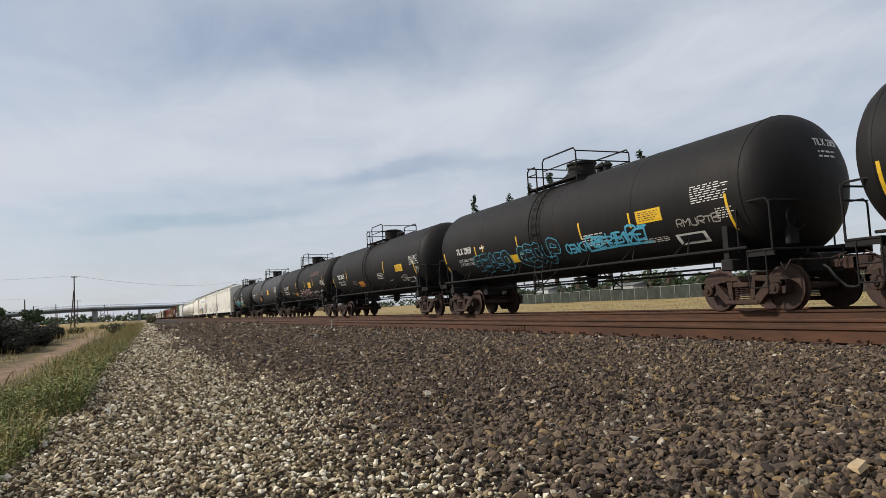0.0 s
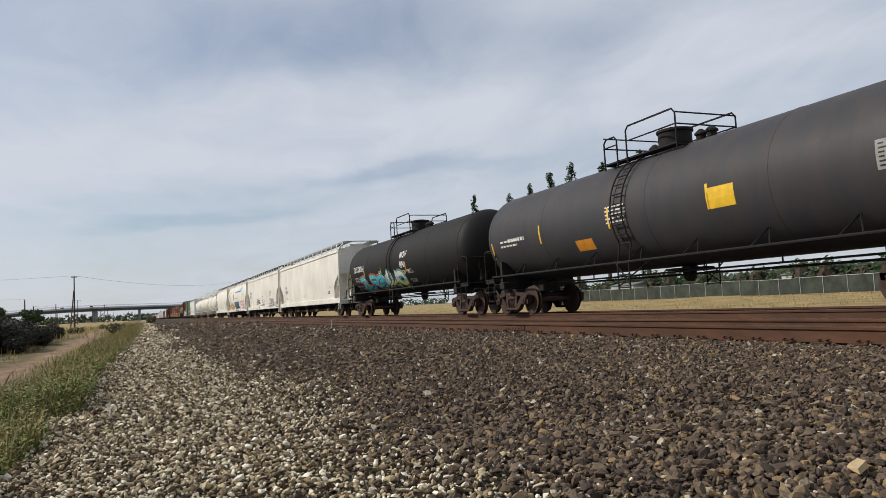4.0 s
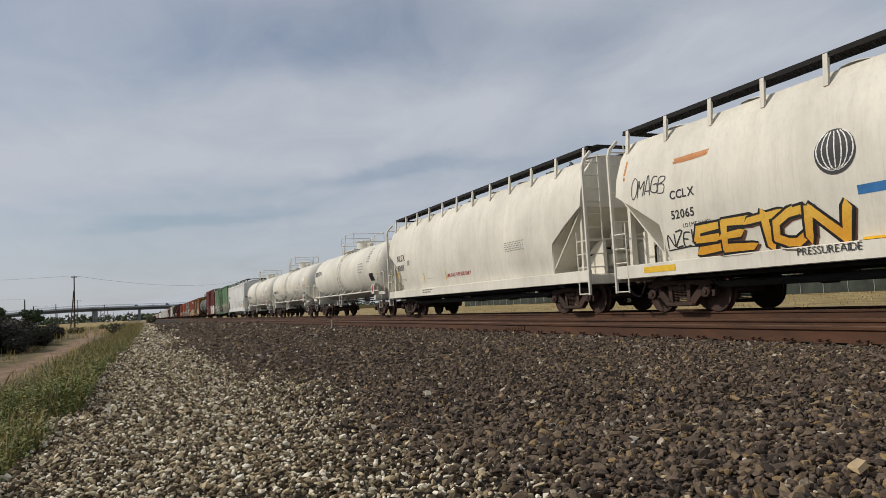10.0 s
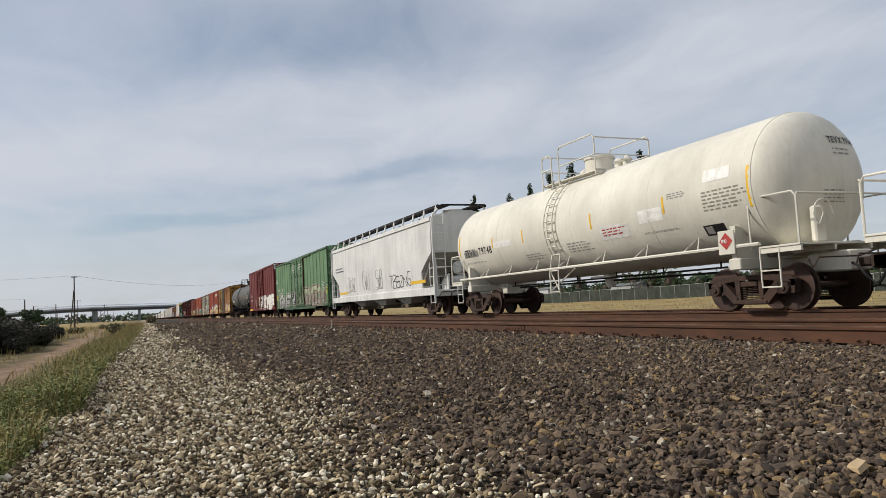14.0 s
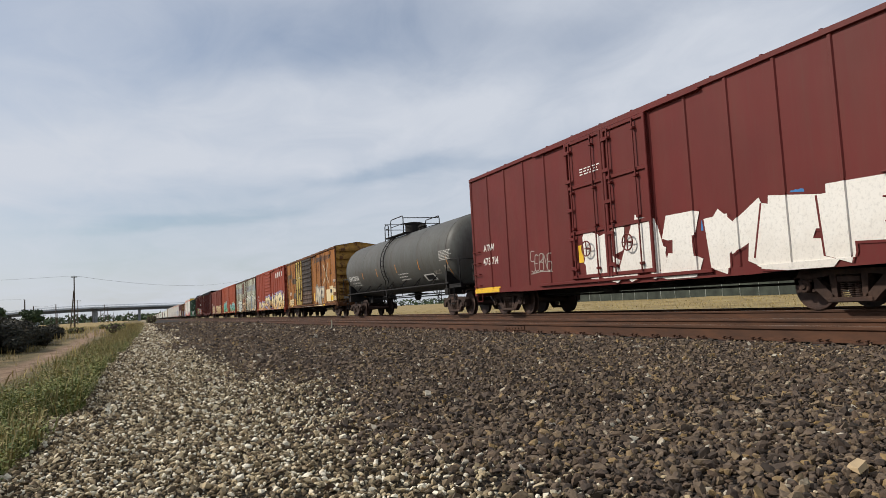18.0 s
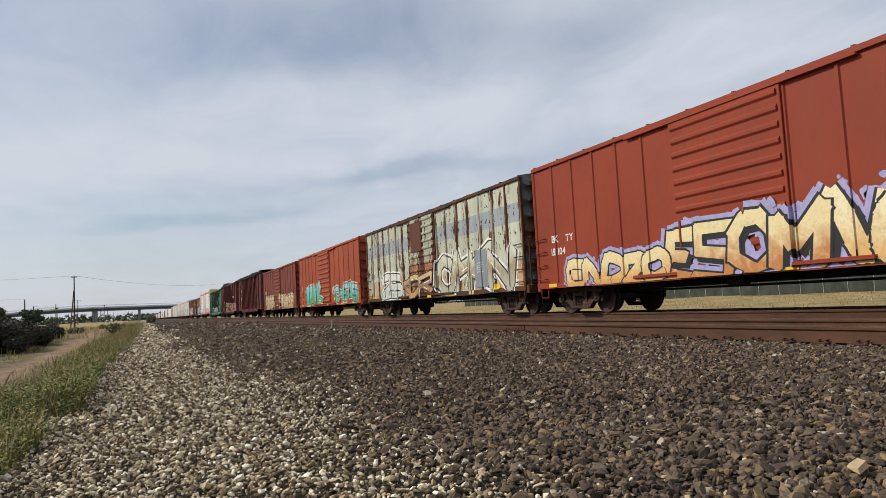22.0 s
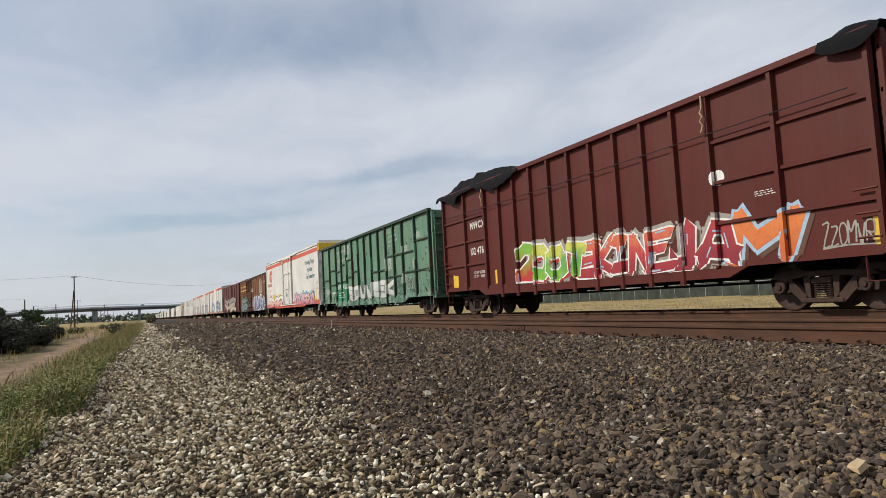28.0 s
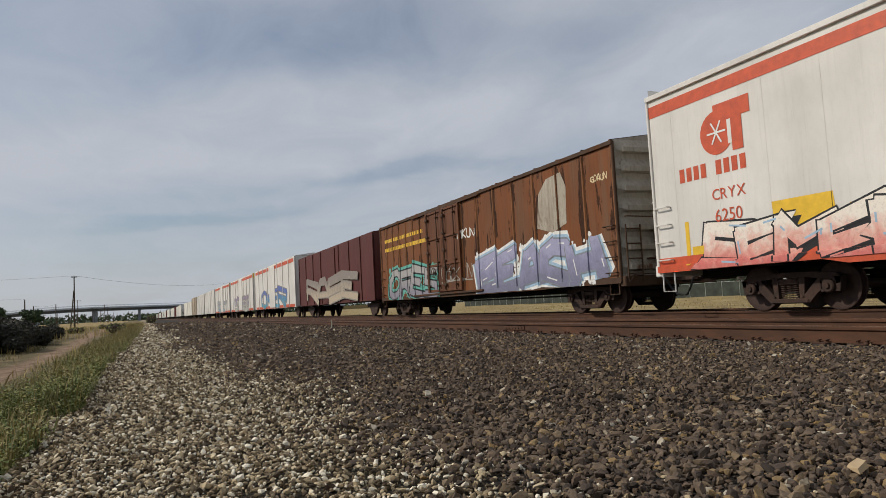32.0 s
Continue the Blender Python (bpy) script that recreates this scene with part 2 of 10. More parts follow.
def worn(hexa, posts, seed, rust="5a3420", rust_dark="33231a", amount=0.5, chips=0.5, foot=None, foot_z=2.2, band=None, dirt=0.35):
    """Old car paint: rust that runs down beside the side posts (y0, y1, bays), chips through to bare steel, a sprayed-over foot and a painted band (colour, z0, z1)."""
    a = Mat("worn_paint", 0.68, 0.0, 0.2)
    c = rgb(hexa)
    y, z = a.axis(1), a.axis(2)
    col = a.mix(a.ramp(a.noise(0.7, 4.0, 0.55, (1, 1, 1), (seed, 0, 0)), [(0.3, 0.0), (0.7, 1.0)]), shade(c, 0.86), shade(c, 1.1))
    col = a.mix(a.math("MULTIPLY", a.ramp(a.noise(0.45, 2.0, 0.4, (1, 1, 1), (seed, 11, 0)), [(0.45, 0.0), (0.55, 1.0)]), 0.35), col, shade(c, 0.72))
    if band:
        edge = a.math("ADD", z, a.math("MULTIPLY", a.math("SUBTRACT", a.noise(7.0, 5.0, 0.7), 0.5), 0.06))
        m = a.math("MINIMUM", a.math("GREATER_THAN", edge, band[1]), a.math("LESS_THAN", edge, band[2]))
        col = a.mix(a.math("MULTIPLY", m, 0.85), col, rgb(band[0]))
    stain = a.noise(2.4, 7.0, 0.68, (1, 1, 0.10), (seed, 5, 0))
    col = a.mix(a.math("MULTIPLY", a.ramp(stain, [(0.45, 0.0), (0.72, 1.0)]), dirt), col, rgb("6a5a48"))
    thin = a.noise(12.0, 5.0, 0.7, (1, 1, 0.05), (seed, 2, 0))
    col = a.mix(a.math("MULTIPLY", a.ramp(thin, [(0.5, 0.0), (0.72, 1.0)]), 0.4), col, shade(rgb(rust), 0.9))
    blot = a.noise(2.0, 8.0, 0.66, (1, 1, 0.8), (seed, 8, 1), 0.5)
    if foot:
        up = a.math("ADD", z, a.math("MULTIPLY", a.math("SUBTRACT", a.noise(1.1, 5.0, 0.6, (1, 1, 1), (seed, 1, 4)), 0.5), 2.2))
        m = a.ramp(a.math("DIVIDE", up, 5.0), [((foot_z - 0.15) / 5.0, 1.0), ((foot_z + 0.15) / 5.0, 0.0)])
        fc = a.mix(a.ramp(blot, [(0.42, 0.0), (0.58, 1.0)]), rgb(foot[0]), rgb(foot[1]))
        fc = a.mix(a.ramp(a.noise(3.1, 6.0, 0.6, (1, 1, 1), (seed, 7, 2), 0.8), [(0.52, 0.0), (0.58, 1.0)]), fc, rgb(foot[2]))
        col = a.mix(a.math("MULTIPLY", m, 0.85), col, fc)
    near = 0.0
    for y0, y1, n in posts:
        f = a.math("FRACT", a.math("DIVIDE", a.math("SUBTRACT", y, y0), (y1 - y0) / n))
        d = a.math("MULTIPLY", a.math("ABSOLUTE", a.math("SUBTRACT", f, 0.5)), 2.0)
        inside = a.math("MULTIPLY", a.math("GREATER_THAN", y, y0 - 0.1), a.math("LESS_THAN", y, y1 + 0.1))
        near = a.math("MAXIMUM", near, a.math("MULTIPLY", a.math("POWER", d, 3.0), inside))
    streak = a.noise(3.4, 8.0, 0.7, (1, 1, 0.16), (seed, 3, 3), 0.3)
    lot = a.math("ADD", a.math("ADD", streak, a.math("MULTIPLY", near, 0.24)), a.math("MULTIPLY", blot, 0.25))
    edge0 = 0.98 - amount * 0.36
    rm = a.ramp(lot, [(edge0 - 0.04, 0.0), (edge0, 1.0)])
    ch = a.noise(5.5, 6.0, 0.62, (1, 1, 0.7), (seed, 6, 6))
    rm = a.math("MAXIMUM", rm, a.ramp(ch, [(0.80 - chips * 0.16, 0.0), (0.815 - chips * 0.16, 1.0)]))
    grain = a.noise(16.0, 5.0, 0.7, (1, 1, 0.4))
    col = a.mix(rm, col, a.mix(a.ramp(grain, [(0.35, 0.0), (0.65, 1.0)]), rgb(rust_dark), rgb(rust)))
    a.color(col)
    a.rough(a.math("ADD", 0.58, a.math("MULTIPLY", rm, 0.3)))
    a.bump(a.math("ADD", a.noise(1.3, 3.0, 0.5, (1, 1, 1), (seed, 0, 1)), a.math("MULTIPLY", rm, -0.10)), 0.25, 0.035)
    return a.m


def plain(hexa, rough=0.6, metal=0.0, var=0.18, scale=6.0):
    key = ("plain", hexa, rough, metal)
    if key in MATS:
        return MATS[key]
    a = Mat("coat_" + hexa, rough, metal)
    c = rgb(hexa)
    n = a.noise(scale, 5.0, 0.6)
    a.color(a.mix(a.ramp(n, [(0.3, 0.0), (0.7, 1.0)]), shade(c, 1 - var), shade(c, 1 + var)))
    a.rough(a.math("ADD", a.math("MULTIPLY", n, 0.2), rough - 0.1))
    MATS[key] = a.m
    return a.m


def rusty_iron(name, dark, light, rough=0.8, scale=5.0, stretch=(1, 1, 1)):
    a = Mat(name, rough, 0.0)
    n, m = a.noise(scale, 7.0, 0.65, stretch), a.noise(scale * 0.18, 3.0, 0.5, stretch)
    col = a.mix(a.ramp(n, [(0.3, 0.0), (0.7, 1.0)]), rgb(dark), rgb(light))
    a.color(a.mix(a.ramp(m, [(0.35, 0.0), (0.65, 0.45)]), col, shade(rgb(dark), 0.6)))
    a.bump(n, 0.25, 0.006)
    return a.m


M_TRUCK = rusty_iron("cast_steel_grime", "2a1c15", "4c3528", 0.85, 7.0)
M_WHEEL = rusty_iron("wheel_steel", "2e1d16", "50362a", 0.7, 6.0)
M_TREAD = Mat("polished_tread", 0.25, 1.0)
M_TREAD.color(rgb("b9b4ac"))
M_TREAD = M_TREAD.m
M_UNDER = rusty_iron("underframe_grime", "0e0c0b", "221d1a", 0.9, 4.0)
M_RAIL = rusty_iron("rail_rust", "38200f", "5f3a20", 0.8, 6.0, (1, 0.25, 1))
M_RAILTOP = Mat("rail_running_edge", 0.4, 0.6)
M_RAILTOP.color(M_RAILTOP.mix(M_RAILTOP.ramp(M_RAILTOP.noise(4.0, 4.0, 0.6, (1, 0.1, 1)), [(0.3, 0.0), (0.7, 1.0)]), rgb("5f3f2a"), rgb("8a6a50")))
M_RAILTOP = M_RAILTOP.m
M_SPRING = rusty_iron("spring_steel", "2e221c", "5a4032", 0.7, 9.0)
M_HOSE = plain("141414", 0.6)
M_BLACK = plain("17171a", 0.5)
M_YELLOW = plain("e2b62c", 0.45, 0.0, 0.12)
M_ORANGE_TAG = plain("c9852a", 0.5)
M_WHITE_TAG = plain("d8d6d0", 0.5, 0.0, 0.1)
M_GREY_TAG = plain("8d8b86", 0.6)
M_TARP = paint("131316", 0.8, 0.15, 0, 71, "26241f", spec=0.1)
M_ROPE = plain("b39a72", 0.8)
M_GALV = plain("9a9c9a", 0.45, 0.6)
# ---------------------------------------------------------------- ground
def smooth(a, b, x):
    t = min(1.0, max(0.0, (x - a) / (b - a)))
    return t * t * (3 - 2 * t)


def verge(y):
    """Edge of the light gravel path towards the weeds."""
    return -0.86 + 0.012 * min(y, 50)


def ground_z(x, y):
    """Height of the ground."""
    z = -0.21 - 0.05 * smooth(6.4, 1.0, x)
    e = verge(y)
    z -= 0.10 * smooth(e + 0.3, e - 0.6, x) + 0.45 * smooth(e - 0.6, e - 3.2, x) * (1 - 0.6 * smooth(40, 120, y))
    z += 0.5 * smooth(-14, -30, x)
    z -= 0.65 * smooth(15.0, 18.5, x)
    z += 0.30 * smooth(55, 75, x)
    far = smooth(6, 30, abs(x - 6) + max(0.0, y - 60) * 0.1)
    n = noise.noise(Vector((x * 0.11, y * 0.11, 3.1))) * 0.35 + noise.noise(Vector((x * 0.5, y * 0.5, 7.7))) * 0.07
    if x < e - 0.5:
        z += n * smooth(e - 0.5, e - 4, x) * 0.8
    elif x > 17:
        z += n * smooth(17, 30, x) * 0.5
    return z


def ground():
    xs = [-2500, -1200, -600, -300, -160, -100, -70, -50, -38, -30, -25, -21, -18, -16, -14, -12.5, -11, -10, -9, -8, -7.2, -6.4, -5.7, -5, -4.4, -3.8, -3.3, -2.8, -2.4, -2, -1.7, -1.4, -1.1, -0.8,
          -0.5, -0.2, 0.2, 0.6, 1, 1.5, 2, 3, 4, 5, 6, 6.6, 8, 10, 12.5, 14, 15, 15.7, 16.4, 17.1, 17.8, 18.5, 20, 23, 27, 32, 38, 45, 52, 58, 63, 68, 70, 75, 85, 100, 130, 180, 280, 500, 1000, 2500]
    ys = [-400, -200, -100, -60, -40, -25, -15, -9, -5, -2]
    y = 0.0
    while y < 3000:
        ys.append(y)
        y += 0.6 + y * 0.045
    ys.append(4500)
    sh = Shape()
    sh.v = [(x, y, ground_z(x, y)) for y in ys for x in xs]
    n = len(xs)
    sh.f = [(j * n + i, j * n + i + 1, (j + 1) * n + i + 1, (j + 1) * n + i) for j in range(len(ys) - 1) for i in range(n - 1)]
    a = Mat("ground_earth", 0.95, 0.0, 0.2)
    x, y = a.axis(0), a.axis(1)
    warp = a.math("MULTIPLY", a.math("SUBTRACT", a.noise(0.8, 4.0), 0.5), 1.2)
    xw = a.math("ADD", x, warp)
    grit = a.noise(28.0, 6.0, 0.75)
    # dry grass, soil and worn track
    dry = a.mix(a.ramp(a.noise(0.35, 6.0, 0.65), [(0.35, 0.0), (0.65, 1.0)]), rgb("8a7650"), rgb("b8a472"))
    dry = a.mix(a.math("MULTIPLY", a.ramp(a.noise(1.7, 5.0, 0.7), [(0.5, 0.0), (0.7, 1.0)]), 0.5), dry, rgb("5c5136"))
    dry = a.mix(a.math("MULTIPLY", grit, 0.4), dry, rgb("6e5c3e"))
    soil = a.mix(a.ramp(a.noise(1.2, 6.0, 0.65), [(0.35, 0.0), (0.65, 1.0)]), rgb("7a624d"), rgb("ac927a"))
    soil = a.mix(a.math("MULTIPLY", grit, 0.3), soil, rgb("4f3d30"))
    # near-black under loose stones: shade of the gaps between them put into the colour
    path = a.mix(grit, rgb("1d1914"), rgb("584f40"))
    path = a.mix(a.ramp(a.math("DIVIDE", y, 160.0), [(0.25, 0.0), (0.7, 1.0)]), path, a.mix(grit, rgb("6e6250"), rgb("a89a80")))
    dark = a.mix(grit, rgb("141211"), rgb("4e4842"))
    col = a.mix(a.ramp(xw, [(0.0, 0.0), (1.0, 1.0)]), dry, path)

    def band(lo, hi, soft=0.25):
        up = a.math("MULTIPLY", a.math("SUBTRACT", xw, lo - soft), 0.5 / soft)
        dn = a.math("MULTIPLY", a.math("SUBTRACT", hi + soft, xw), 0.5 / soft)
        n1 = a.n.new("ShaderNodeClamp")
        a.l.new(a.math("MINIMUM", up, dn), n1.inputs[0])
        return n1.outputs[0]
    scrub = a.mix(a.ramp(a.noise(0.5, 6.0, 0.68), [(0.38, 0.0), (0.62, 1.0)]), rgb("57503a"), rgb("8d7a58"))
    scrub = a.mix(a.math("MULTIPLY", a.ramp(a.noise(1.3, 6.0, 0.7), [(0.5, 0.0), (0.62, 1.0)]), 0.6), scrub, rgb("5a5a34"))
    col = a.mix(band(-9.0, -1.2, 0.5), dry, scrub)
    wob = a.math("MULTIPLY", a.math("SUBTRACT", a.noise(0.06, 2.0), 0.5), 1.5)
    xr = a.math("ADD", a.math("ADD", xw, wob), a.math("MULTIPLY", y, 0.016))
    rd = a.n.new("ShaderNodeClamp")
    a.l.new(a.math("MINIMUM", a.math("MULTIPLY", a.math("SUBTRACT", xr, -4.1), 1.5), a.math("MULTIPLY", a.math("SUBTRACT", -2.3, xr), 1.5)), rd.inputs[0])
    col = a.mix(rd.outputs[0], col, soil)
    # path and ballast beds with the darkened gap colour
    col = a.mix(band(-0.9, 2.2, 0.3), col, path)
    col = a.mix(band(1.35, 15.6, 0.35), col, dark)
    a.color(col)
    a.bump(a.math("ADD", grit, a.noise(90.0, 3.0, 0.8)), 0.9, 0.03)
    solid("ground", sh, a.m, "gravel with the shade of its gaps painted dark, bare soil and dry grass along a railway", "ground", "", "structure", None, 3.0)


ground()


def stones(name, spots, sizes, material, label, facets):
    """Loose stones as one mesh: each is a small lump with its own turn and squash."""
    rs = np.random.RandomState(len(spots) + facets)
    if facets == 8:
        base = np.array([(x, y, z) for x in (-1, 1) for y in (-1, 1) for z in (-1, 1)], float) * 0.62
        faces = np.array([(0, 1, 3, 2), (4, 6, 7, 5), (0, 4, 5, 1), (2, 3, 7, 6), (0, 2, 6, 4), (1, 5, 7, 3)])
    else:
        g = (1 + 5 ** 0.5) / 2
        base = np.array([(-1, g, 0), (1, g, 0), (-1, -g, 0), (1, -g, 0), (0, -1, g), (0, 1, g), (0, -1, -g), (0, 1, -g), (g, 0, -1), (g, 0, 1), (-g, 0, -1), (-g, 0, 1)], float) / 1.9
        faces = np.array([(0, 11, 5), (0, 5, 1), (0, 1, 7), (0, 7, 10), (0, 10, 11), (1, 5, 9), (5, 11, 4), (11, 10, 2), (10, 7, 6), (7, 1, 8),
                          (3, 9, 4), (3, 4, 2), (3, 2, 6), (3, 6, 8), (3, 8, 9), (4, 9, 5), (2, 4, 11), (6, 2, 10), (8, 6, 7), (9, 8, 1)])
    n, k = len(spots), len(base)
    v = np.repeat(base[None], n, 0)
    v = v * (1 + rs.uniform(-0.34, 0.34, (n, k, 1))) + rs.uniform(-0.12, 0.12, (n, k, 3))
    v *= np.stack([rs.uniform(0.75, 1.3, n), rs.uniform(0.6, 1.0, n), rs.uniform(0.34, 0.72, n)], -1)[:, None]
    q = rs.normal(size=(n, 4)) * np.array([1.0, 0.35, 0.35, 1.2])
    q /= np.linalg.norm(q, axis=1)[:, None]
    w, x, y, z = q.T
    rot = np.stack([np.stack([1 - 2 * (y * y + z * z), 2 * (x * y - z * w), 2 * (x * z + y * w)], -1),
                    np.stack([2 * (x * y + z * w), 1 - 2 * (x * x + z * z), 2 * (y * z - x * w)], -1),
                    np.stack([2 * (x * z - y * w), 2 * (y * z + x * w), 1 - 2 * (x * x + y * y)], -1)], 1)
    v = np.einsum("nij,nkj->nki", rot, v) * (sizes * 0.5)[:, None, None] + spots[:, None]
    f = (faces[None] + (np.arange(n) * k)[:, None, None]).reshape(-1, faces.shape[1])
    me = bpy.data.meshes.new(name)
    me.from_pydata(v.reshape(-1, 3).tolist(), [], f.tolist())
    me.update()
    me.materials.append(material)
    tagged(new(name, me), label, "gravel", "", "stuff")


def stone_mat(name, stops, spec=0.35, mottle=0.45):
    a = Mat(name, 0.85, 0.0, spec)
    col = a.ramp(a.island(), stops)
    n = a.noise(45.0, 5.0, 0.7)
    a.color(a.mix(a.math("MULTIPLY", a.ramp(n, [(0.35, 0.0), (0.7, 1.0)]), mottle), col, shade(rgb("2a2624"), 1.0)))
    a.bump(a.noise(70.0, 4.0, 0.7), 0.5, 0.006)
    return a.m


M_BALLAST = stone_mat("ballast_basalt", [(0.0, rgb("372e26")), (0.28, rgb("5c4d41")), (0.55, rgb("776654")), (0.75, rgb("574535")), (0.88, rgb("88755c")), (0.965, rgb("94794e")), (0.992, rgb("c4baa6"))])
M_PATH = stone_mat("path_gravel", [(0.0, rgb("33291f")), (0.24, rgb("7d6b50")), (0.44, rgb("cdb994")), (0.6, rgb("5c4b37")), (0.76, rgb("dccaa6")), (0.9, rgb("f6ecd4"))], 0.3, 0.22)


def ballast():
    rs = np.random.RandomState(5)
    zones = [(0.9, 4.6, 0.0275, 0.039, 20, 0), (4.6, 9.0, 0.034, 0.043, 8, 0), (9.0, 18.0, 0.050, 0.056, 8, 0), (18.0, 42.0, 0.092, 0.088, 8, 0), (42.0, 110.0, 0.19, 0.17, 8, 0),
             (0.9, 5.5, 0.0205, 0.0295, 20, 1), (5.5, 11.0, 0.028, 0.036, 8, 1), (11.0, 22.0, 0.045, 0.048, 8, 1), (22.0, 42.0, 0.08, 0.085, 8, 1), (42.0, 120.0, 0.15, 0.16, 8, 1)]
    for lo, hi, step, size, facets, pale in zones:
        gx, gy = np.meshgrid(np.arange(-1.5, 2.9 if pale else 6.95, step), np.arange(0.6, hi, step))
        x, y = gx.ravel(), gy.ravel()
        x = x + rs.uniform(-0.5, 0.5, len(x)) * step
        y = y + rs.uniform(-0.5, 0.5, len(y)) * step
        d = np.hypot(x, y)
        a = np.degrees(np.arctan2(x, y))
        keep = (d > lo) & (d <= hi) & (a > -14) & (a < 62)
        x, y, d = x[keep], y[keep], d[keep]
        edge = np.array([noise.noise(Vector((px * 0.9, py * 0.35, 1.0))) for px, py in zip(x, y)])
        e = -0.86 + 0.012 * np.minimum(y, 50)
        light = x + edge * 0.6 + rs.normal(0, 0.30, len(x)) < np.interp(y, [2, 3, 4.2, 5.4, 7, 10, 13, 18, 30, 60, 110], [1.40, 1.46, 1.46, 1.40, 1.30, 1.20, 1.22, 1.0, 1.0, 1.02, 1.1])
        inside = x > e - 0.25 + edge * 0.5 - np.abs(rs.normal(0, 0.2, len(x)))
        thin = rs.uniform(0, 1, len(x)) < np.where(light, 0.70, 0.92)
        z = np.array([ground_z(px, py) for px, py in zip(x, y)])
        s = size * np.clip(rs.lognormal(-0.12, 0.32, len(x)), 0.45, 1.9)
        s = np.where(light, s * 0.84, s)
        z = z + s * np.where(light, 0.34, 0.20) + rs.uniform(0, 1, len(x)) ** 1.5 * 0.020
        spots = np.stack([x, y, z], -1)
        a1, a2 = inside & thin & light, inside & thin & ~light
        if pale:
            stones("path_gravel", spots[a1], s[a1], M_PATH, "pale loose gravel of a trackside path", facets)
        else:
            stones("ballast_stones", spots[a2], s[a2], M_BALLAST, "dark crushed basalt track ballast", facets)

    # coarser cover round and behind the camera
    gx, gy = np.meshgrid(np.arange(-1.4, 6.95, 0.062), np.arange(-9.0, 5.0, 0.062))
    x, y = gx.ravel() + rs.uniform(-0.03, 0.03, gx.size), gy.ravel() + rs.uniform(-0.03, 0.03, gx.size)
    d, a = np.hypot(x, y), np.degrees(np.arctan2(x, y))
    keep = ((d < 0.9) | (a < -14) | (a > 62)) & (x > -0.95 + rs.normal(0, 0.1, len(x)))
    x, y = x[keep], y[keep]
    light = x + rs.normal(0, 0.26, len(x)) < 1.25
    spots = np.stack([x, y, np.array([ground_z(px, py) for px, py in zip(x, y)]) + 0.008], -1)
    s = rs.uniform(0.035, 0.065, len(x))
    stones("path_gravel", spots[light], s[light], M_PATH, "pale loose gravel of a trackside path", 8)
    stones("ballast_stones", spots[~light], s[~light], M_BALLAST, "dark crushed basalt track ballast", 8)


ballast()


# ---------------------------------------------------------------- tracks
RAIL = [(-0.07, -0.186), (0.07, -0.186), (0.07, -0.175), (0.012, -0.155), (0.009, -0.05), (0.035, -0.038), (0.036, -0.008), (0.030, 0.0), (-0.030, 0.0), (-0.036, -0.008), (-0.035, -0.038), (-0.009, -0.05), (-0.012, -0.155), (-0.07, -0.175)]


def track(name, cx, label, spikes, y1):
    tr = thing(name, label, "railway track", "", "structure", pose(cx, 0, 0))
    for s in (-1, 1):
        rail = part("rail", Shape().prism([(x + s * 0.753, z) for x, z in RAIL], "y", -250, 2500), M_RAIL, tr, "brown rusted steel rail")
        part("running_edge", Shape().box(s * 0.753 - 0.030, s * 0.753 + 0.030, -250, 2500, 0.0015, 0.004), M_RAILTOP, rail, "worn shiny running edge")
    tie = Shape().box(-1.3, 1.3, -0.11, 0.11, -0.37, -0.196, 0.012).mesh("tie")
    plate = Shape().box(-0.18, 0.18, -0.09, 0.09, -0.197, -0.180, 0.004).mesh("tie_plate")
    sp = Shape()
    for x in (-0.10, 0.10):
        for y in (-0.055, 0.055):
            sp.box(x - 0.014, x + 0.014, y - 0.014, y + 0.014, -0.185, -0.150, 0.004)
            sp.box(x - 0.024 - 0.008 * (x > 0), x + 0.024 + 0.008 * (x < 0), y - 0.017, y + 0.017, -0.158, -0.142, 0.005)
    spm = sp.mesh("spikes")
    wood = rusty_iron("weathered_tie_wood", "2a221c", "4d4238", 0.95, 5.0, (0.3, 3, 1)) if "tie_wood" not in MATS else MATS["tie_wood"]
    MATS["tie_wood"] = wood
    y = -2.0
    while y < y1:
        part("tie", tie, wood, tr, "", pose(0, y, 0))
        for s in (-1, 1) if spikes else ():
            if s == 1 and y > 14:
                continue
            part("tie_plate", plate, M_RAIL, tr, "", pose(s * 0.753, y, 0))
            if s == -1:
                part("spike_set", spm, M_RAIL, tr, "", pose(s * 0.753, y, 0))
        y += 0.495
    return tr


track("track_1", NEAR_X, "empty railway track with rusted rails on ballast", True, 46)
track("track_2", TRAIN_X, "railway track under the freight train", False, 30)
# a rail joint bar and a small marker stake by the near rail
jb = Shape().box(NEAR_X - 0.753 - 0.034, NEAR_X - 0.753 - 0.012, 13.1, 14.0, -0.15, -0.06, 0.01)
for k in range(6):
    jb.rod((NEAR_X - 0.753 - 0.05, 13.2 + k * 0.14, -0.105), (NEAR_X - 0.753 - 0.03, 13.2 + k * 0.14, -0.105), 0.018, 6)
solid("joint_bar", jb, M_RAIL, "rusty bolted joint bar on the near rail", "joint bar")
solid("marker_stake", Shape().box(6.2, 6.24, 25.0, 25.02, -0.3, 0.14, 0.005), plain("b9b7a0", 0.7), "small pale wooden marker stake beside the ballast", "stake")


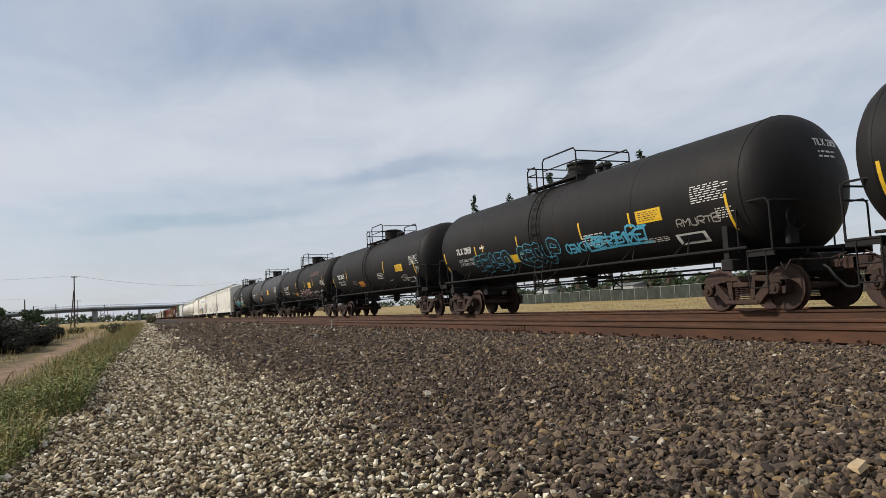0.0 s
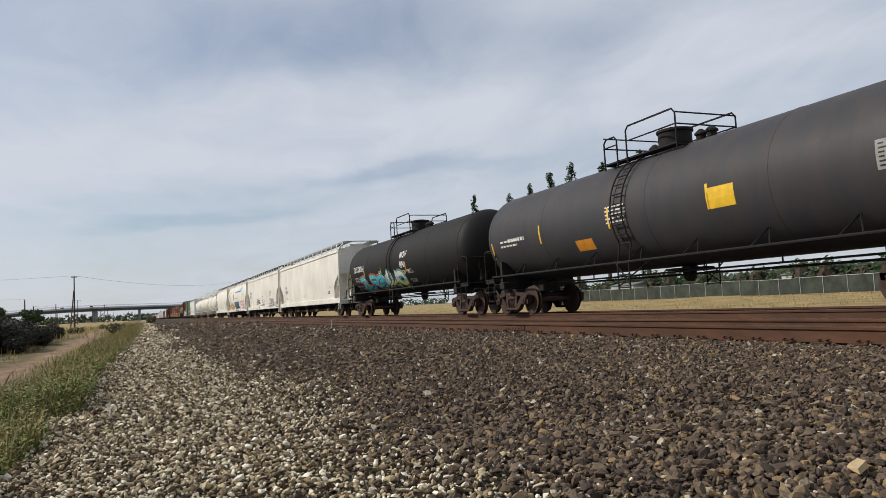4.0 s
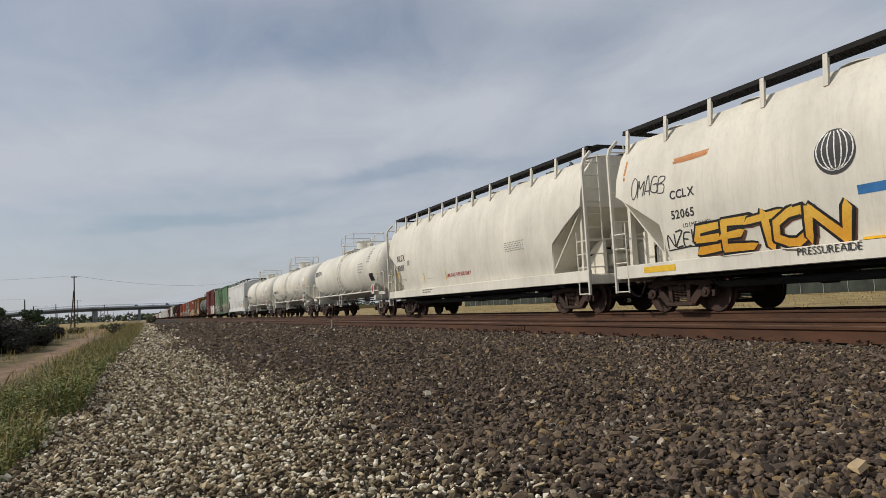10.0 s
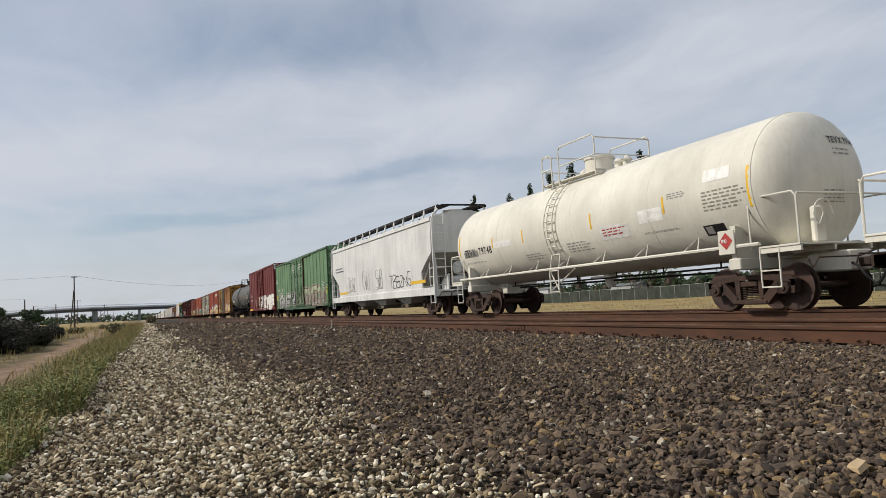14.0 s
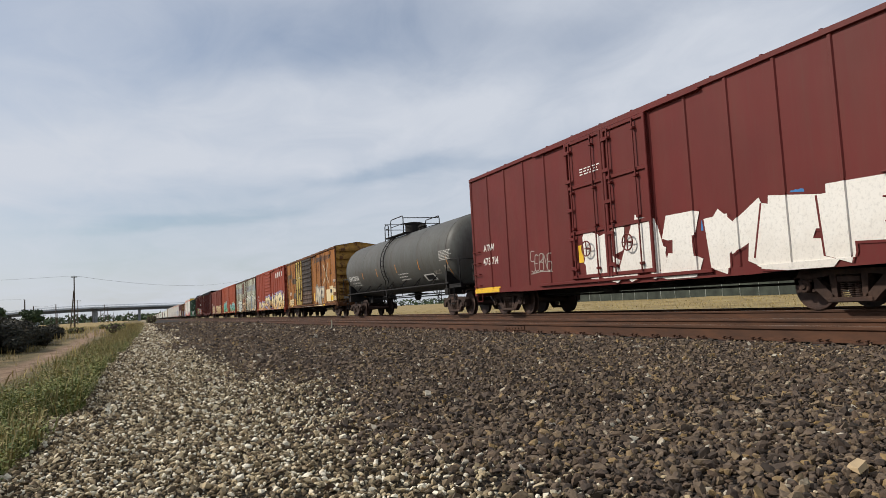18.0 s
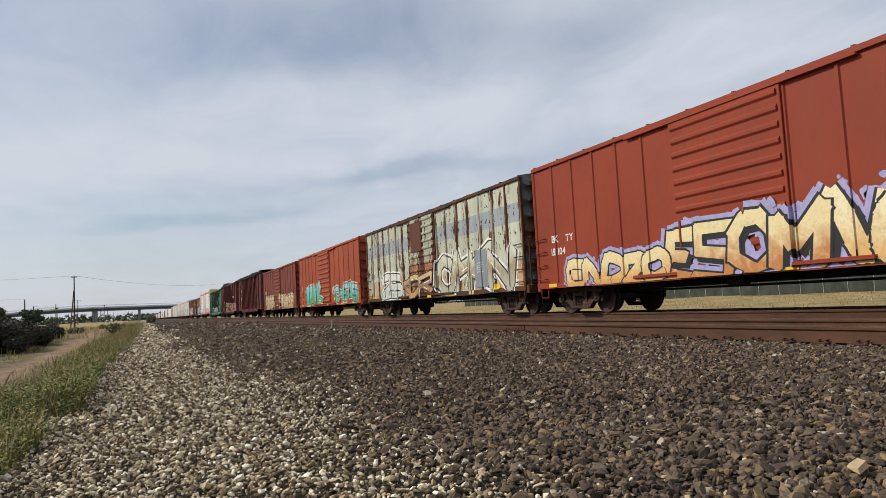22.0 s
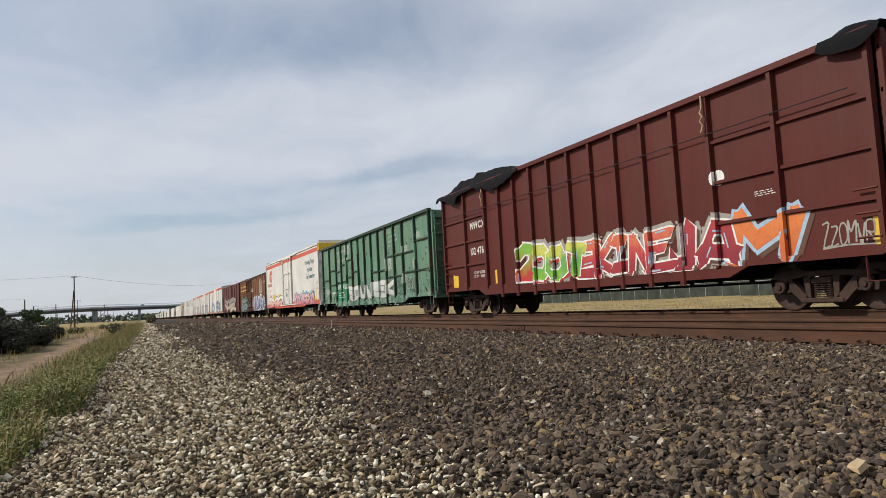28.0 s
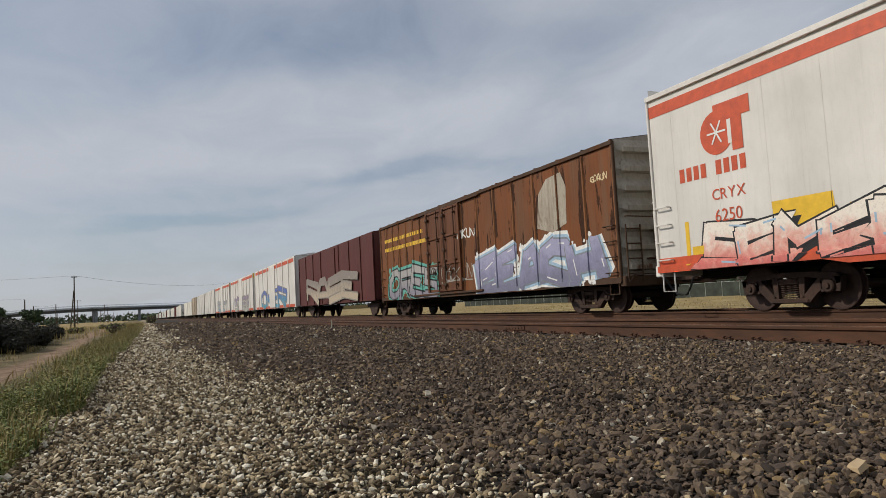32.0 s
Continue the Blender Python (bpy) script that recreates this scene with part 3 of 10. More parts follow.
# a pale flat chip of stone and a few dry twigs lying on the ballast
chip = Shape().loft([[(-0.05, -0.02, 0), (0.03, -0.035, 0), (0.06, 0.01, 0), (-0.01, 0.035, 0)], [(-0.045, -0.012, 0.02), (0.028, -0.025, 0.026), (0.05, 0.008, 0.022), (-0.008, 0.026, 0.018)]])
solid("stone_chip", chip, plain("b8a07c", 0.85), "pale tan flat chip of stone on the ballast", "stone", "", "", pose(2.526, 1.95, -0.205, 6, -10, 25))
for k, (x, y, a, n) in enumerate(((2.0, 2.75, 30, 0.16), (2.45, 3.1, -50, 0.12), (1.7, 5.2, 70, 0.2), (3.1, 4.4, 10, 0.18))):
    twig = Shape().pipe([(0, 0, 0), (n * 0.4, 0.012, 0.008), (n * 0.75, -0.006, 0.004), (n, 0.01, 0.012)], 0.0022, 5).rod((n * 0.55, 0.003, 0.006), (n * 0.75, 0.05, 0.012), 0.0016, 4)
    solid("twig", twig, M_ROPE, "thin dry twig lying on the ballast", "twig", "twigs on the ballast", "", pose(x, y, ground_z(x, y) + 0.034, 0, 0, a))


def dust_ballast(x0, x1, y0, y1, step, seed):
    rs = np.random.RandomState(seed)
    gx, gy = np.meshgrid(np.arange(x0, x1, step), np.arange(y0, y1, step))
    x, y = gx.ravel() + rs.uniform(-0.5, 0.5, gx.size) * step, gy.ravel() + rs.uniform(-0.5, 0.5, gx.size) * step
    z = np.full(len(x), -0.225) + rs.uniform(0, 0.03, len(x))
    stones("ballast_stones", np.stack([x, y, z], -1), rs.uniform(0.05, 0.09, len(x)), M_BALLAST, "dark crushed ballast between the rails", 8)


dust_ballast(6.8, 15.4, 3.0, 22.0, 0.10, 3)


# ---------------------------------------------------------------- plants
def leaf_mat(name, dark, light, dry=None):
    a = Mat(name, 0.7, 0.0, 0.3)
    stops = [(0.0, rgb(dark)), (0.6, rgb(light))] + ([(0.9, rgb(dry))] if dry else [])
    a.color(a.ramp(a.island(), stops))
    return a.m


M_WEED = leaf_mat("weed_leaf", "455028", "727a3e", "948c56")
M_DRYGRASS = leaf_mat("dry_grass", "8f7c4a", "bfa96c", "6f6238")
M_STRAW = leaf_mat("verge_straw", "6f663e", "a3935e", "5f5434")
M_SCRUB = leaf_mat("scrub_leaf", "14160e", "26281a", "383222")
# near-black for the scrub's solid core: the shade inside the bush as colour
M_BUSH_CORE = rusty_iron("dark_bush_core", "12110c", "262217", 0.95, 6.0)
M_TREE = leaf_mat("tree_leaf", "1f2c1a", "3c4c2c")
M_BARK = rusty_iron("bark", "3a3028", "5c4e42", 0.95, 6.0)


def blades(name, spots, h, w, material, label, category, seed, leafy=0.0, lean=0.35):
    """Grass and weeds as one mesh: bent three-sided blades, with flat leaves on a share of them."""
    rs = np.random.RandomState(seed)
    v, f = [], []
    for x, y, k in spots:
        z = ground_z(x, y) - 0.02
        hh = h * k * rs.uniform(0.5, 1.2)
        a, b = rs.uniform(0, 2 * math.pi), rs.normal(0, lean)
        dx, dy = math.cos(a) * b * hh, math.sin(a) * b * hh
        px, py = -math.sin(a) * w, math.cos(a) * w
        n = len(v)
        v += [(x - px, y - py, z), (x + px, y + py, z), (x + dx * 0.4 - px * 0.7, y + dy * 0.4 - py * 0.7, z + hh * 0.6), (x + dx * 0.4 + px * 0.7, y + dy * 0.4 + py * 0.7, z + hh * 0.6), (x + dx, y + dy, z + hh)]
        f += [(n, n + 1, n + 3, n + 2), (n + 2, n + 3, n + 4)]
        if rs.uniform() < leafy:
            for _ in range(7):
                t, aa = rs.uniform(0.2, 0.98), rs.uniform(0, 2 * math.pi)
                c = Vector((x + dx * t * t, y + dy * t * t, z + hh * t))
                d = Vector((math.cos(aa), math.sin(aa), rs.uniform(-0.1, 0.6))).normalized() * rs.uniform(0.022, 0.05)
                s = Vector((-math.sin(aa), math.cos(aa), 0.2)) * 0.010
                n = len(v)
                v += [tuple(c), tuple(c + d * 0.5 + s), tuple(c + d), tuple(c + d * 0.5 - s)]
                f.append((n, n + 1, n + 2, n + 3))
    me = bpy.data.meshes.new(name)
    me.from_pydata(v, [], f)
    me.update()
    me.materials.append(material)
    tagged(new(name, me), label, category, "", "stuff")


def plants():
    rs = np.random.RandomState(11)
    green, tan = [], []
    for k in range(42000):
        y = 3.0 + 100 * rs.uniform() ** 1.9 if k % 8 else rs.uniform(-9, 3)
        e = verge(y)
        d = noise.noise(Vector((0.3, y * 0.55, 4.0))) * 0.5 + noise.noise(Vector((2.0, y * 1.6, 1.0))) * 0.3
        x = e + 0.16 + 0.30 * d - abs(rs.normal(0, 0.42)) * (0.85 + y * 0.012)
        c = noise.noise(Vector((x * 0.9, y * 0.6, 8.0)))
        if c > -0.28 + 0.15 * rs.normal():
            lush = 0.86 - 0.018 * max(0.0, y - 7.0) + 0.5 * c - 0.35 * max(0.0, e - 0.35 - x)
            tall = (0.6 + 0.7 * max(0, c + d)) * (1.0 + 0.012 * min(y, 45))
            (green if rs.uniform() < lush else tan).append((x, y, tall))
    blades("weeds", green, 0.27, 0.006, M_WEED, "green weeds along the edge of the gravel path", "weeds", 1, 0.97, 0.5)
    blades("dry_grass", tan, 0.40, 0.006, M_STRAW, "dry yellow grass stalks among the weeds", "grass", 2, 0.25, 0.45)
    low = []
    for _ in range(7000):
        y = 12 + 45 * rs.uniform()
        x = -1.9 - 8 * rs.uniform()
        c = noise.noise(Vector((x * 0.45, y * 0.22, 21.0)))
        if c > 0.02 + 0.1 * rs.normal() and not -4.3 < x + 0.016 * y < -2.2:
            low.append((x, y, 0.5 + 0.8 * c))
    blades("low_weeds", low, 0.26, 0.012, leaf_mat("grey_weed", "4a4a30", "77724c", "94855c"), "low grey-green weeds beside the dirt track", "weeds", 7, 0.6, 0.6)
    field = []
    for _ in range(9000):
        y = 14 + 150 * rs.uniform() ** 1.5
        x = -1.5 - 40 * rs.uniform() ** 1.6
        d = noise.noise(Vector((x * 0.12, y * 0.06, 9.0)))
        if (x < -5.0 or y > 45 or rs.uniform() < 0.1) and d > -0.1:
            field.append((x, y, 0.6 + 0.02 * min(y, 60)))
    blades("field_grass", field, 0.30, 0.02, M_DRYGRASS, "patches of tall dry yellow grass on the open ground", "grass", 3)
    bank = []
    for _ in range(9000):
        y = 6 + 130 * rs.uniform() ** 1.3
        bank.append((16.5 + 52 * rs.uniform() ** 0.8, y, 0.5))
    blades("bank_grass", bank, 0.30, 0.03, M_DRYGRASS, "mown dry grass on the strip behind the tracks", "grass", 4)


plants()


def leaf_cloud(rs, blobs, n, size):
    """Many small leaf clumps inside lumps (centre, radii)."""
    v, f = [], []
    for k in range(n):
        c, r = blobs[rs.randint(len(blobs))]
        d = rs.normal(size=3)
        d = d / np.linalg.norm(d) * rs.uniform(0.55, 1.05)
        p = Vector(c) + Vector((d[0] * r[0], d[1] * r[1], d[2] * r[2]))
        a = Vector(rs.normal(size=3)).normalized()
        b = a.orthogonal().normalized()
        s = size * rs.uniform(0.6, 1.5)
        i = len(v)
        v += [tuple(p - a * s), tuple(p + b * s * 0.55), tuple(p + a * s), tuple(p - b * s * 0.55)]
        f.append((i, i + 1, i + 2, i + 3))
    sh = Shape()
    sh.v, sh.f = v, f
    return sh


def bush(x, y, w, d, h, seed, label, material=M_SCRUB, n=2600, size=0.10):
    rs = np.random.RandomState(seed)
    z = ground_z(x, y)
    b = thing("bush", label, "bush", "roadside scrub", "", pose(x, y, z))
    blobs = []
    for _ in range(14):
        px, py = rs.uniform(-1, 1) * w * 0.42, rs.uniform(-1, 1) * d * 0.42
        hh = h * rs.uniform(0.5, 0.95)
        blobs.append(((px, py, hh * 0.5), (w * 0.2, d * 0.2, hh * 0.5)))
    part("crown", leaf_cloud(rs, blobs, n, size), material, b, "", None, 0)
    # added solid lumps fill the crown and darken its inside
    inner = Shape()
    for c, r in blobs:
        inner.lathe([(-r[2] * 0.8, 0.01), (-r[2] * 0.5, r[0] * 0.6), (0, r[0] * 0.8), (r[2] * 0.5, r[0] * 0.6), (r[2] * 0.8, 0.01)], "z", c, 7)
    tagged(part("twig_mass", inner, M_BUSH_CORE if material is M_SCRUB else M_BARK, b), "solid dark core added inside the leaves", kind="stuff")
    for _ in range(5):
        px, py = rs.uniform(-1, 1) * w * 0.3, rs.uniform(-1, 1) * d * 0.3
        part("stem", Shape().rod((px * 0.5, py * 0.5, -0.05), (px, py, h * 0.6), 0.03, 5, 0.012), M_BARK, b)


def conifer(x, y, h, seed, spread=0.16):
    rs = np.random.RandomState(seed)
    z = ground_z(x, y)
    t = thing("pine_tree", "tall slender dark green pine behind the fence", "tree", "pines behind the fence", "", pose(x, y, z))
    part("trunk", Shape().rod((0, 0, -0.2), (0.1, 0, h * 0.55), h * 0.016, 8, h * 0.008).rod((0.1, 0, h * 0.55), (0.0, 0, h * 0.98), h * 0.008, 6, 0.03), M_BARK, t)
    blobs, limbs = [], Shape()
    for k in range(34):
        u = 0.32 + 0.66 * k / 34
        r = h * spread * (1.02 - u) ** 0.75 * rs.uniform(0.55, 1.1)
        a = rs.uniform(0, 2 * math.pi)
        tip = (math.cos(a) * r, math.sin(a) * r, h * u + rs.uniform(-0.1, 0.4))
        limbs.rod((0.05, 0, h * u - 0.2), tip, 0.05, 5, 0.015)
        blobs.append(((tip[0] * 0.75, tip[1] * 0.75, tip[2]), (r * 0.45 + 0.2, r * 0.45 + 0.2, h * 0.028)))
    part("limbs", limbs, M_BARK, t)
    part("crown", leaf_cloud(rs, blobs, 2600, 0.22), M_TREE, t, "", None, 0)


def broad_tree(x, y, h, w, seed, label):
    rs = np.random.RandomState(seed)
    z = ground_z(x, y)
    t = thing("tree", label, "tree", "", "", pose(x, y, z))
    tr = Shape().rod((0, 0, -0.2), (0.1, 0, h * 0.4), h * 0.035, 8, h * 0.02)
    blobs = []
    for k in range(12):
        a, u = rs.uniform(0, 6.28), rs.uniform(0.45, 0.92)
        r = w * 0.5 * (1.15 - abs(u - 0.6))
        p = (math.cos(a) * r * 0.6, math.sin(a) * r * 0.6, h * u)
        tr.rod((0.1, 0, h * 0.36), p, 0.07, 5, 0.02)
        blobs.append((p, (w * 0.22, w * 0.22, h * 0.13)))
    part("trunk", tr, M_BARK, t)
    part("crown", leaf_cloud(rs, blobs, 2400, 0.2), M_TREE, t, "", None, 0)


for k, (x, y, w, d, h) in enumerate(((-7.6, 42, 3.6, 5, 1.85), (-8.6, 40, 4.0, 5, 1.9), (-7.9, 48, 3.6, 6, 1.85), (-9.0, 54, 4.4, 6, 1.9), (-6.7, 40, 2.2, 4, 1.2), (-8.3, 60, 3.4, 7, 1.5), (-7.0, 53, 2.2, 4, 1.2), (-7.6, 66, 2.6, 5, 1.1), (-10.5, 47, 4.5, 6, 1.7))):
    bush(x, y, w * 1.1, d, h * 1.22, 20 + k, "dark olive scrub bush beside the dirt track", M_SCRUB, 9000, 0.075)
for k, (x, y, h) in enumerate(((-1.9, 60, 1.0), (-2.6, 78, 1.1), (-6.5, 82, 0.8), (-9.0, 90, 0.8), (1.2, 128, 1.7), (-5.0, 110, 0.9))):
    bush(x, y, 1.5, 1.5, h, 40 + k, "small green shrub in the dry grass", M_WEED, 700, 0.08)
for k, (x, y, h) in enumerate(((39.8, 81.5, 14.4), (48.5, 77, 17.0), (51.2, 76, 18.0), (54.6, 74, 18.0), (59.2, 72, 19.4), (44.2, 80, 14.5), (46.5, 79, 15.6))):
    conifer(77.0 + k * 0.6, y * (77.0 + k * 0.6) / x, h * (77.0 + k * 0.6) / x, 60 + k)
for k, (x, y, h, w) in enumerate(((-18.9, 150, 4.2, 4), (-25.5, 150, 4.0, 5), (-33, 190, 5, 8), (-60, 220, 8, 10))):
    broad_tree(x, y, h, w, 80 + k, "round dark green tree beyond the dry field")


# ---------------------------------------------------------------- behind the train: fence, hedge, sheds
def back_fence():
    fx = 70.0
    fe = thing("chain_link_fence", "galvanised chain-link fence on steel posts with green screening", "fence", "", "", pose(fx, 0, 0))
    mesh = Mat("wire_screen", 0.7, 0.2)
    mesh.color(mesh.mix(mesh.ramp(mesh.noise(0.6, 5.0, 0.6), [(0.35, 0.0), (0.65, 1.0)]), rgb("20261f"), rgb("3f463c")))
    post = Shape().rod((0, 0, -0.2), (0, 0, 1.95), 0.035, 6).mesh("post", 0.6)
    y = 20.0
    while y < 150:
        z = ground_z(fx, y)
        part("post", post, plain("a3a8a2", 0.6), fe, "", pose(0, y, z))
        z2 = ground_z(fx, y + 3.0)
        part("panel", Shape().box(0.03, 0.05, y + 0.03, y + 2.97, min(z, z2) + 0.05, max(z, z2) + 1.78), mesh.m, fe)
        part("top_rail", Shape().rod((0, y, z + 1.86), (0, y + 3.0, z2 + 1.86), 0.025, 5), M_GALV, fe)
        y += 3.0
    rs = np.random.RandomState(3)
    for k in range(16):
        yy = 14 + k * 9 + rs.uniform(-2, 2)
        bush(77 + rs.uniform(-2, 4), yy, 7, 13, 4.4 + rs.uniform(-0.8, 0.9), 100 + k, "dense dark green hedge behind the fence", M_TREE, 3600, 0.30)
    for k, (x, y, w, d, h, c) in enumerate(((74, 62, 3, 3.4, 2.2, "b9bbb8"), (75, 96, 4, 6, 2.4, "a8aaa6"), (74, 120, 4, 5, 2.6, "c4c6c4"), (73.5, 48, 2.5, 2.2, 1.9, "8f938f"))):
        z = ground_z(x, y)
        s = thing("shed", "small pale grey storage shed behind the fence", "shed", "sheds behind the fence", "", pose(x, y, z))
        part("wall", Shape().box(-w / 2, w / 2, -d / 2, d / 2, -0.1, h, 0.03), paint(c, 0.7, 0.2), s)
        part("roof", Shape().prism([(-w / 2 - 0.2, h), (w / 2 + 0.2, h), (0, h + 0.5)], "y", -d / 2 - 0.2, d / 2 + 0.2), plain("6f7270", 0.7), s)
        part("door", Shape().box(-w / 2 - 0.04, -w / 2 - 0.005, -0.5, 0.5, 0.0, 1.9, 0.01), plain("75786f", 0.6), s)


back_fence()


# ---------------------------------------------------------------- far left: overpass, poles, wires
DECK = [(-190, 2.4), (-150, 5.6), (-115, 8.4), (-96, 9.8), (-78, 10.9), (-58, 11.4), (-36, 11.4), (-8, 11.0), (30, 10.4), (70, 9.0), (120, 6.4), (170, 3.2)]


def deck_z(x):
    return float(np.interp(x, [p[0] for p in DECK], [p[1] for p in DECK]))


def overpass():
    conc = rusty_iron("concrete", "6f7478", "8d9296", 0.9, 1.2)
    girder = rusty_iron("girder_steel", "4c4f52", "63676a", 0.85, 1.5)
    pale = plain("a9b2bb", 0.8)
    o = thing("overpass", "grey concrete road overpass crossing the railway", "bridge", "", "", pose(0, 640, 0))
    slab = [(3, 2, 1, 0), (4, 5, 6, 7), (0, 1, 5, 4), (1, 2, 6, 5), (2, 3, 7, 6), (3, 0, 4, 7)]

    def beam(x0, x1, z0, z1, ya, yb, lo, hi):
        return Shape().add([(x0, ya, z0 + lo), (x1, ya, z1 + lo), (x1, yb, z1 + lo), (x0, yb, z0 + lo), (x0, ya, z0 + hi), (x1, ya, z1 + hi), (x1, yb, z1 + hi), (x0, yb, z0 + hi)], slab)

    for (x0, z0), (x1, z1) in zip(DECK, DECK[1:]):
        part("deck", beam(x0, x1, z0, z1, -8, 8, -0.5, 0.0), conc, o)
        for ya in (-6.6, -2.2, 1.6, 5.8):
            part("girder", beam(x0, x1, z0, z1, ya, ya + 0.8, -2.3, -0.52), girder, o)
        for ya in (-7.9, 7.6):
            part("parapet", beam(x0, x1, z0, z1, ya, ya + 0.3, 0.01, 1.0), pale, o, "pale concrete barrier")
            part("fence_rail", beam(x0, x1, z0, z1, ya + 0.1, ya + 0.2, 2.35, 2.5), pale, o)
            n = max(2, int((x1 - x0) / 3.0))
            for k in range(n):
                x, z = x0 + (x1 - x0) * k / n, z0 + (z1 - z0) * k / n
                part("fence_post", Shape().box(x - 0.07, x + 0.07, ya + 0.08, ya + 0.22, z + 0.98, z + 2.4), pale, o)
    for x, w in ((-115, 1.1), (-78, 1.1), (-36, 1.7), (-2.9, 1.0), (34, 1.1), (75, 1.1)):
        part("pier", Shape().box(x - w, x + w, -5.5, 5.5, -2.5, deck_z(x) - 2.2, 0.2), conc, o)
    for x, r in ((-190, 1), (170, 1)):
        part("embankment", Shape().prism([(x - 60, -2), (x + 30, -2), (x + 22, 2.6), (x - 20, 2.0)] if x < 0 else [(x - 30, -2), (x + 60, -2), (x + 20, 2.8), (x - 22, 2.6)], "y", -12, 12), plain("8a7a55", 0.95), o, "dry grass bank")


def road_car(hexa, label, high):
    """A small far vehicle: body, cabin with dark glass, four wheels."""
    c = thing("car", label, "car", "cars on the overpass")
    body = paint(hexa, 0.35, 0.05)
    part("body", Shape().box(-2.2, 2.2, -0.9, 0.9, 0.35, 0.95, 0.12), body, c)
    part("cabin", Shape().loft([[(-1.5, -0.85, 0.95), (1.1, -0.85, 0.95), (1.1, 0.85, 0.95), (-1.5, 0.85, 0.95)], [(-1.2, -0.7, high), (0.5, -0.7, high), (0.5, 0.7, high), (-1.2, 0.7, high)]]), plain("20262c", 0.15), c, "dark glass")
    for x in (-1.4, 1.4):
        for ya in (-0.92, 0.7):
            part("wheel", Shape().lathe([(0, 0.05), (0, 0.33), (0.22, 0.33), (0.22, 0.05)], "y", (x, ya, 0.33), 12), M_HOSE, c)
    return c


ROAD_CARS = [(road_car("23262a", "dark car on the overpass", 1.9), -41.0, 9.0, 6.0), (road_car("8a8d90", "grey car on the overpass", 1.5), -32.0, 10.0, 6.0), (road_car("2f3338", "dark van on the overpass", 2.1), -19.0, 9.5, 6.0), (road_car("26282c", "dark pickup truck on the overpass", 1.9), -42.0, 10.5, 24.0)]


overpass()


def pole(x, y, h, arms, seed, label, reach=1.2):
    z = ground_z(x, y)
    p = thing("utility_pole", label, "utility pole", "poles along the railway", "", pose(x, y, z))
    part("shaft", Shape().rod((0, 0, -0.5), (0, 0, h), 0.17, 8, 0.11), M_BARK, p)
    for k in range(arms):
        zz = h - 0.3 - k * 1.0
        part("crossarm", Shape().box(-reach, reach, -0.06, 0.06, zz - 0.06, zz + 0.06, 0.01), M_BARK, p)
        for s in (-reach + 0.1, -reach * 0.5, reach * 0.5, reach - 0.1):
            part("insulator", Shape().lathe([(zz + 0.06, 0.04), (zz + 0.14, 0.07), (zz + 0.2, 0.03)], "z", (s, 0, 0), 8), plain("7a8a88", 0.3), p)
    return x, y, z + h


POLES = [(-13.5, 170, 11.2, 1), (-19.2, 240, 8.0, 0), (-24, 240, 6.6, 0), (-25.5, 205, 5.4, 0), (-23, 172, 6.2, 0), (44, 330, 17.0, 2), (-25, 330, 10, 1), (-19, 420, 10, 1), (-21, 500, 10, 1), (-31, 520, 10, 1), (-40, 400, 9, 1)]
solid("guy_pole", Shape().rod((-14.35, 170, -1.2), (-13.62, 170, 7.4), 0.13, 7, 0.09), M_BARK, "leaning wooden brace pole beside the tall pole", "utility pole")
TOPS = [pole(x, y, h, a, k, "weathered wooden utility pole with crossarm", 0.6 if k == 0 else 1.2) for k, (x, y, h, a) in enumerate(POLES)]
rs = np.random.RandomState(8)
for k in range(16):
    pole(-6 - rs.uniform(0, 45), rs.uniform(420, 600), rs.uniform(5, 7.5), rs.randint(2), k, "distant thin wooden pole beyond the field")


def wire(a, b, sag, r=0.03):
    pts = [Vector(a).lerp(Vector(b), t / 14) - Vector((0, 0, sag * 4 * (t / 14) * (1 - t / 14))) for t in range(15)]
    solid("overhead_wire", Shape().pipe(pts, r, 4), M_BLACK, "thin dark overhead wire between poles", "wire", "overhead wires")


wire(TOPS[0], TOPS[5], 2.5, 0.028)
wire(TOPS[0], (-95, 130, 10.5), 1.5, 0.018)
wire(TOPS[4], (-80, 120, 8.5), 0.6, 0.018)
wire(TOPS[5], (70, 330, 16.0), 0.6, 0.05)
wire(TOPS[2], TOPS[3], 0.4, 0.018)


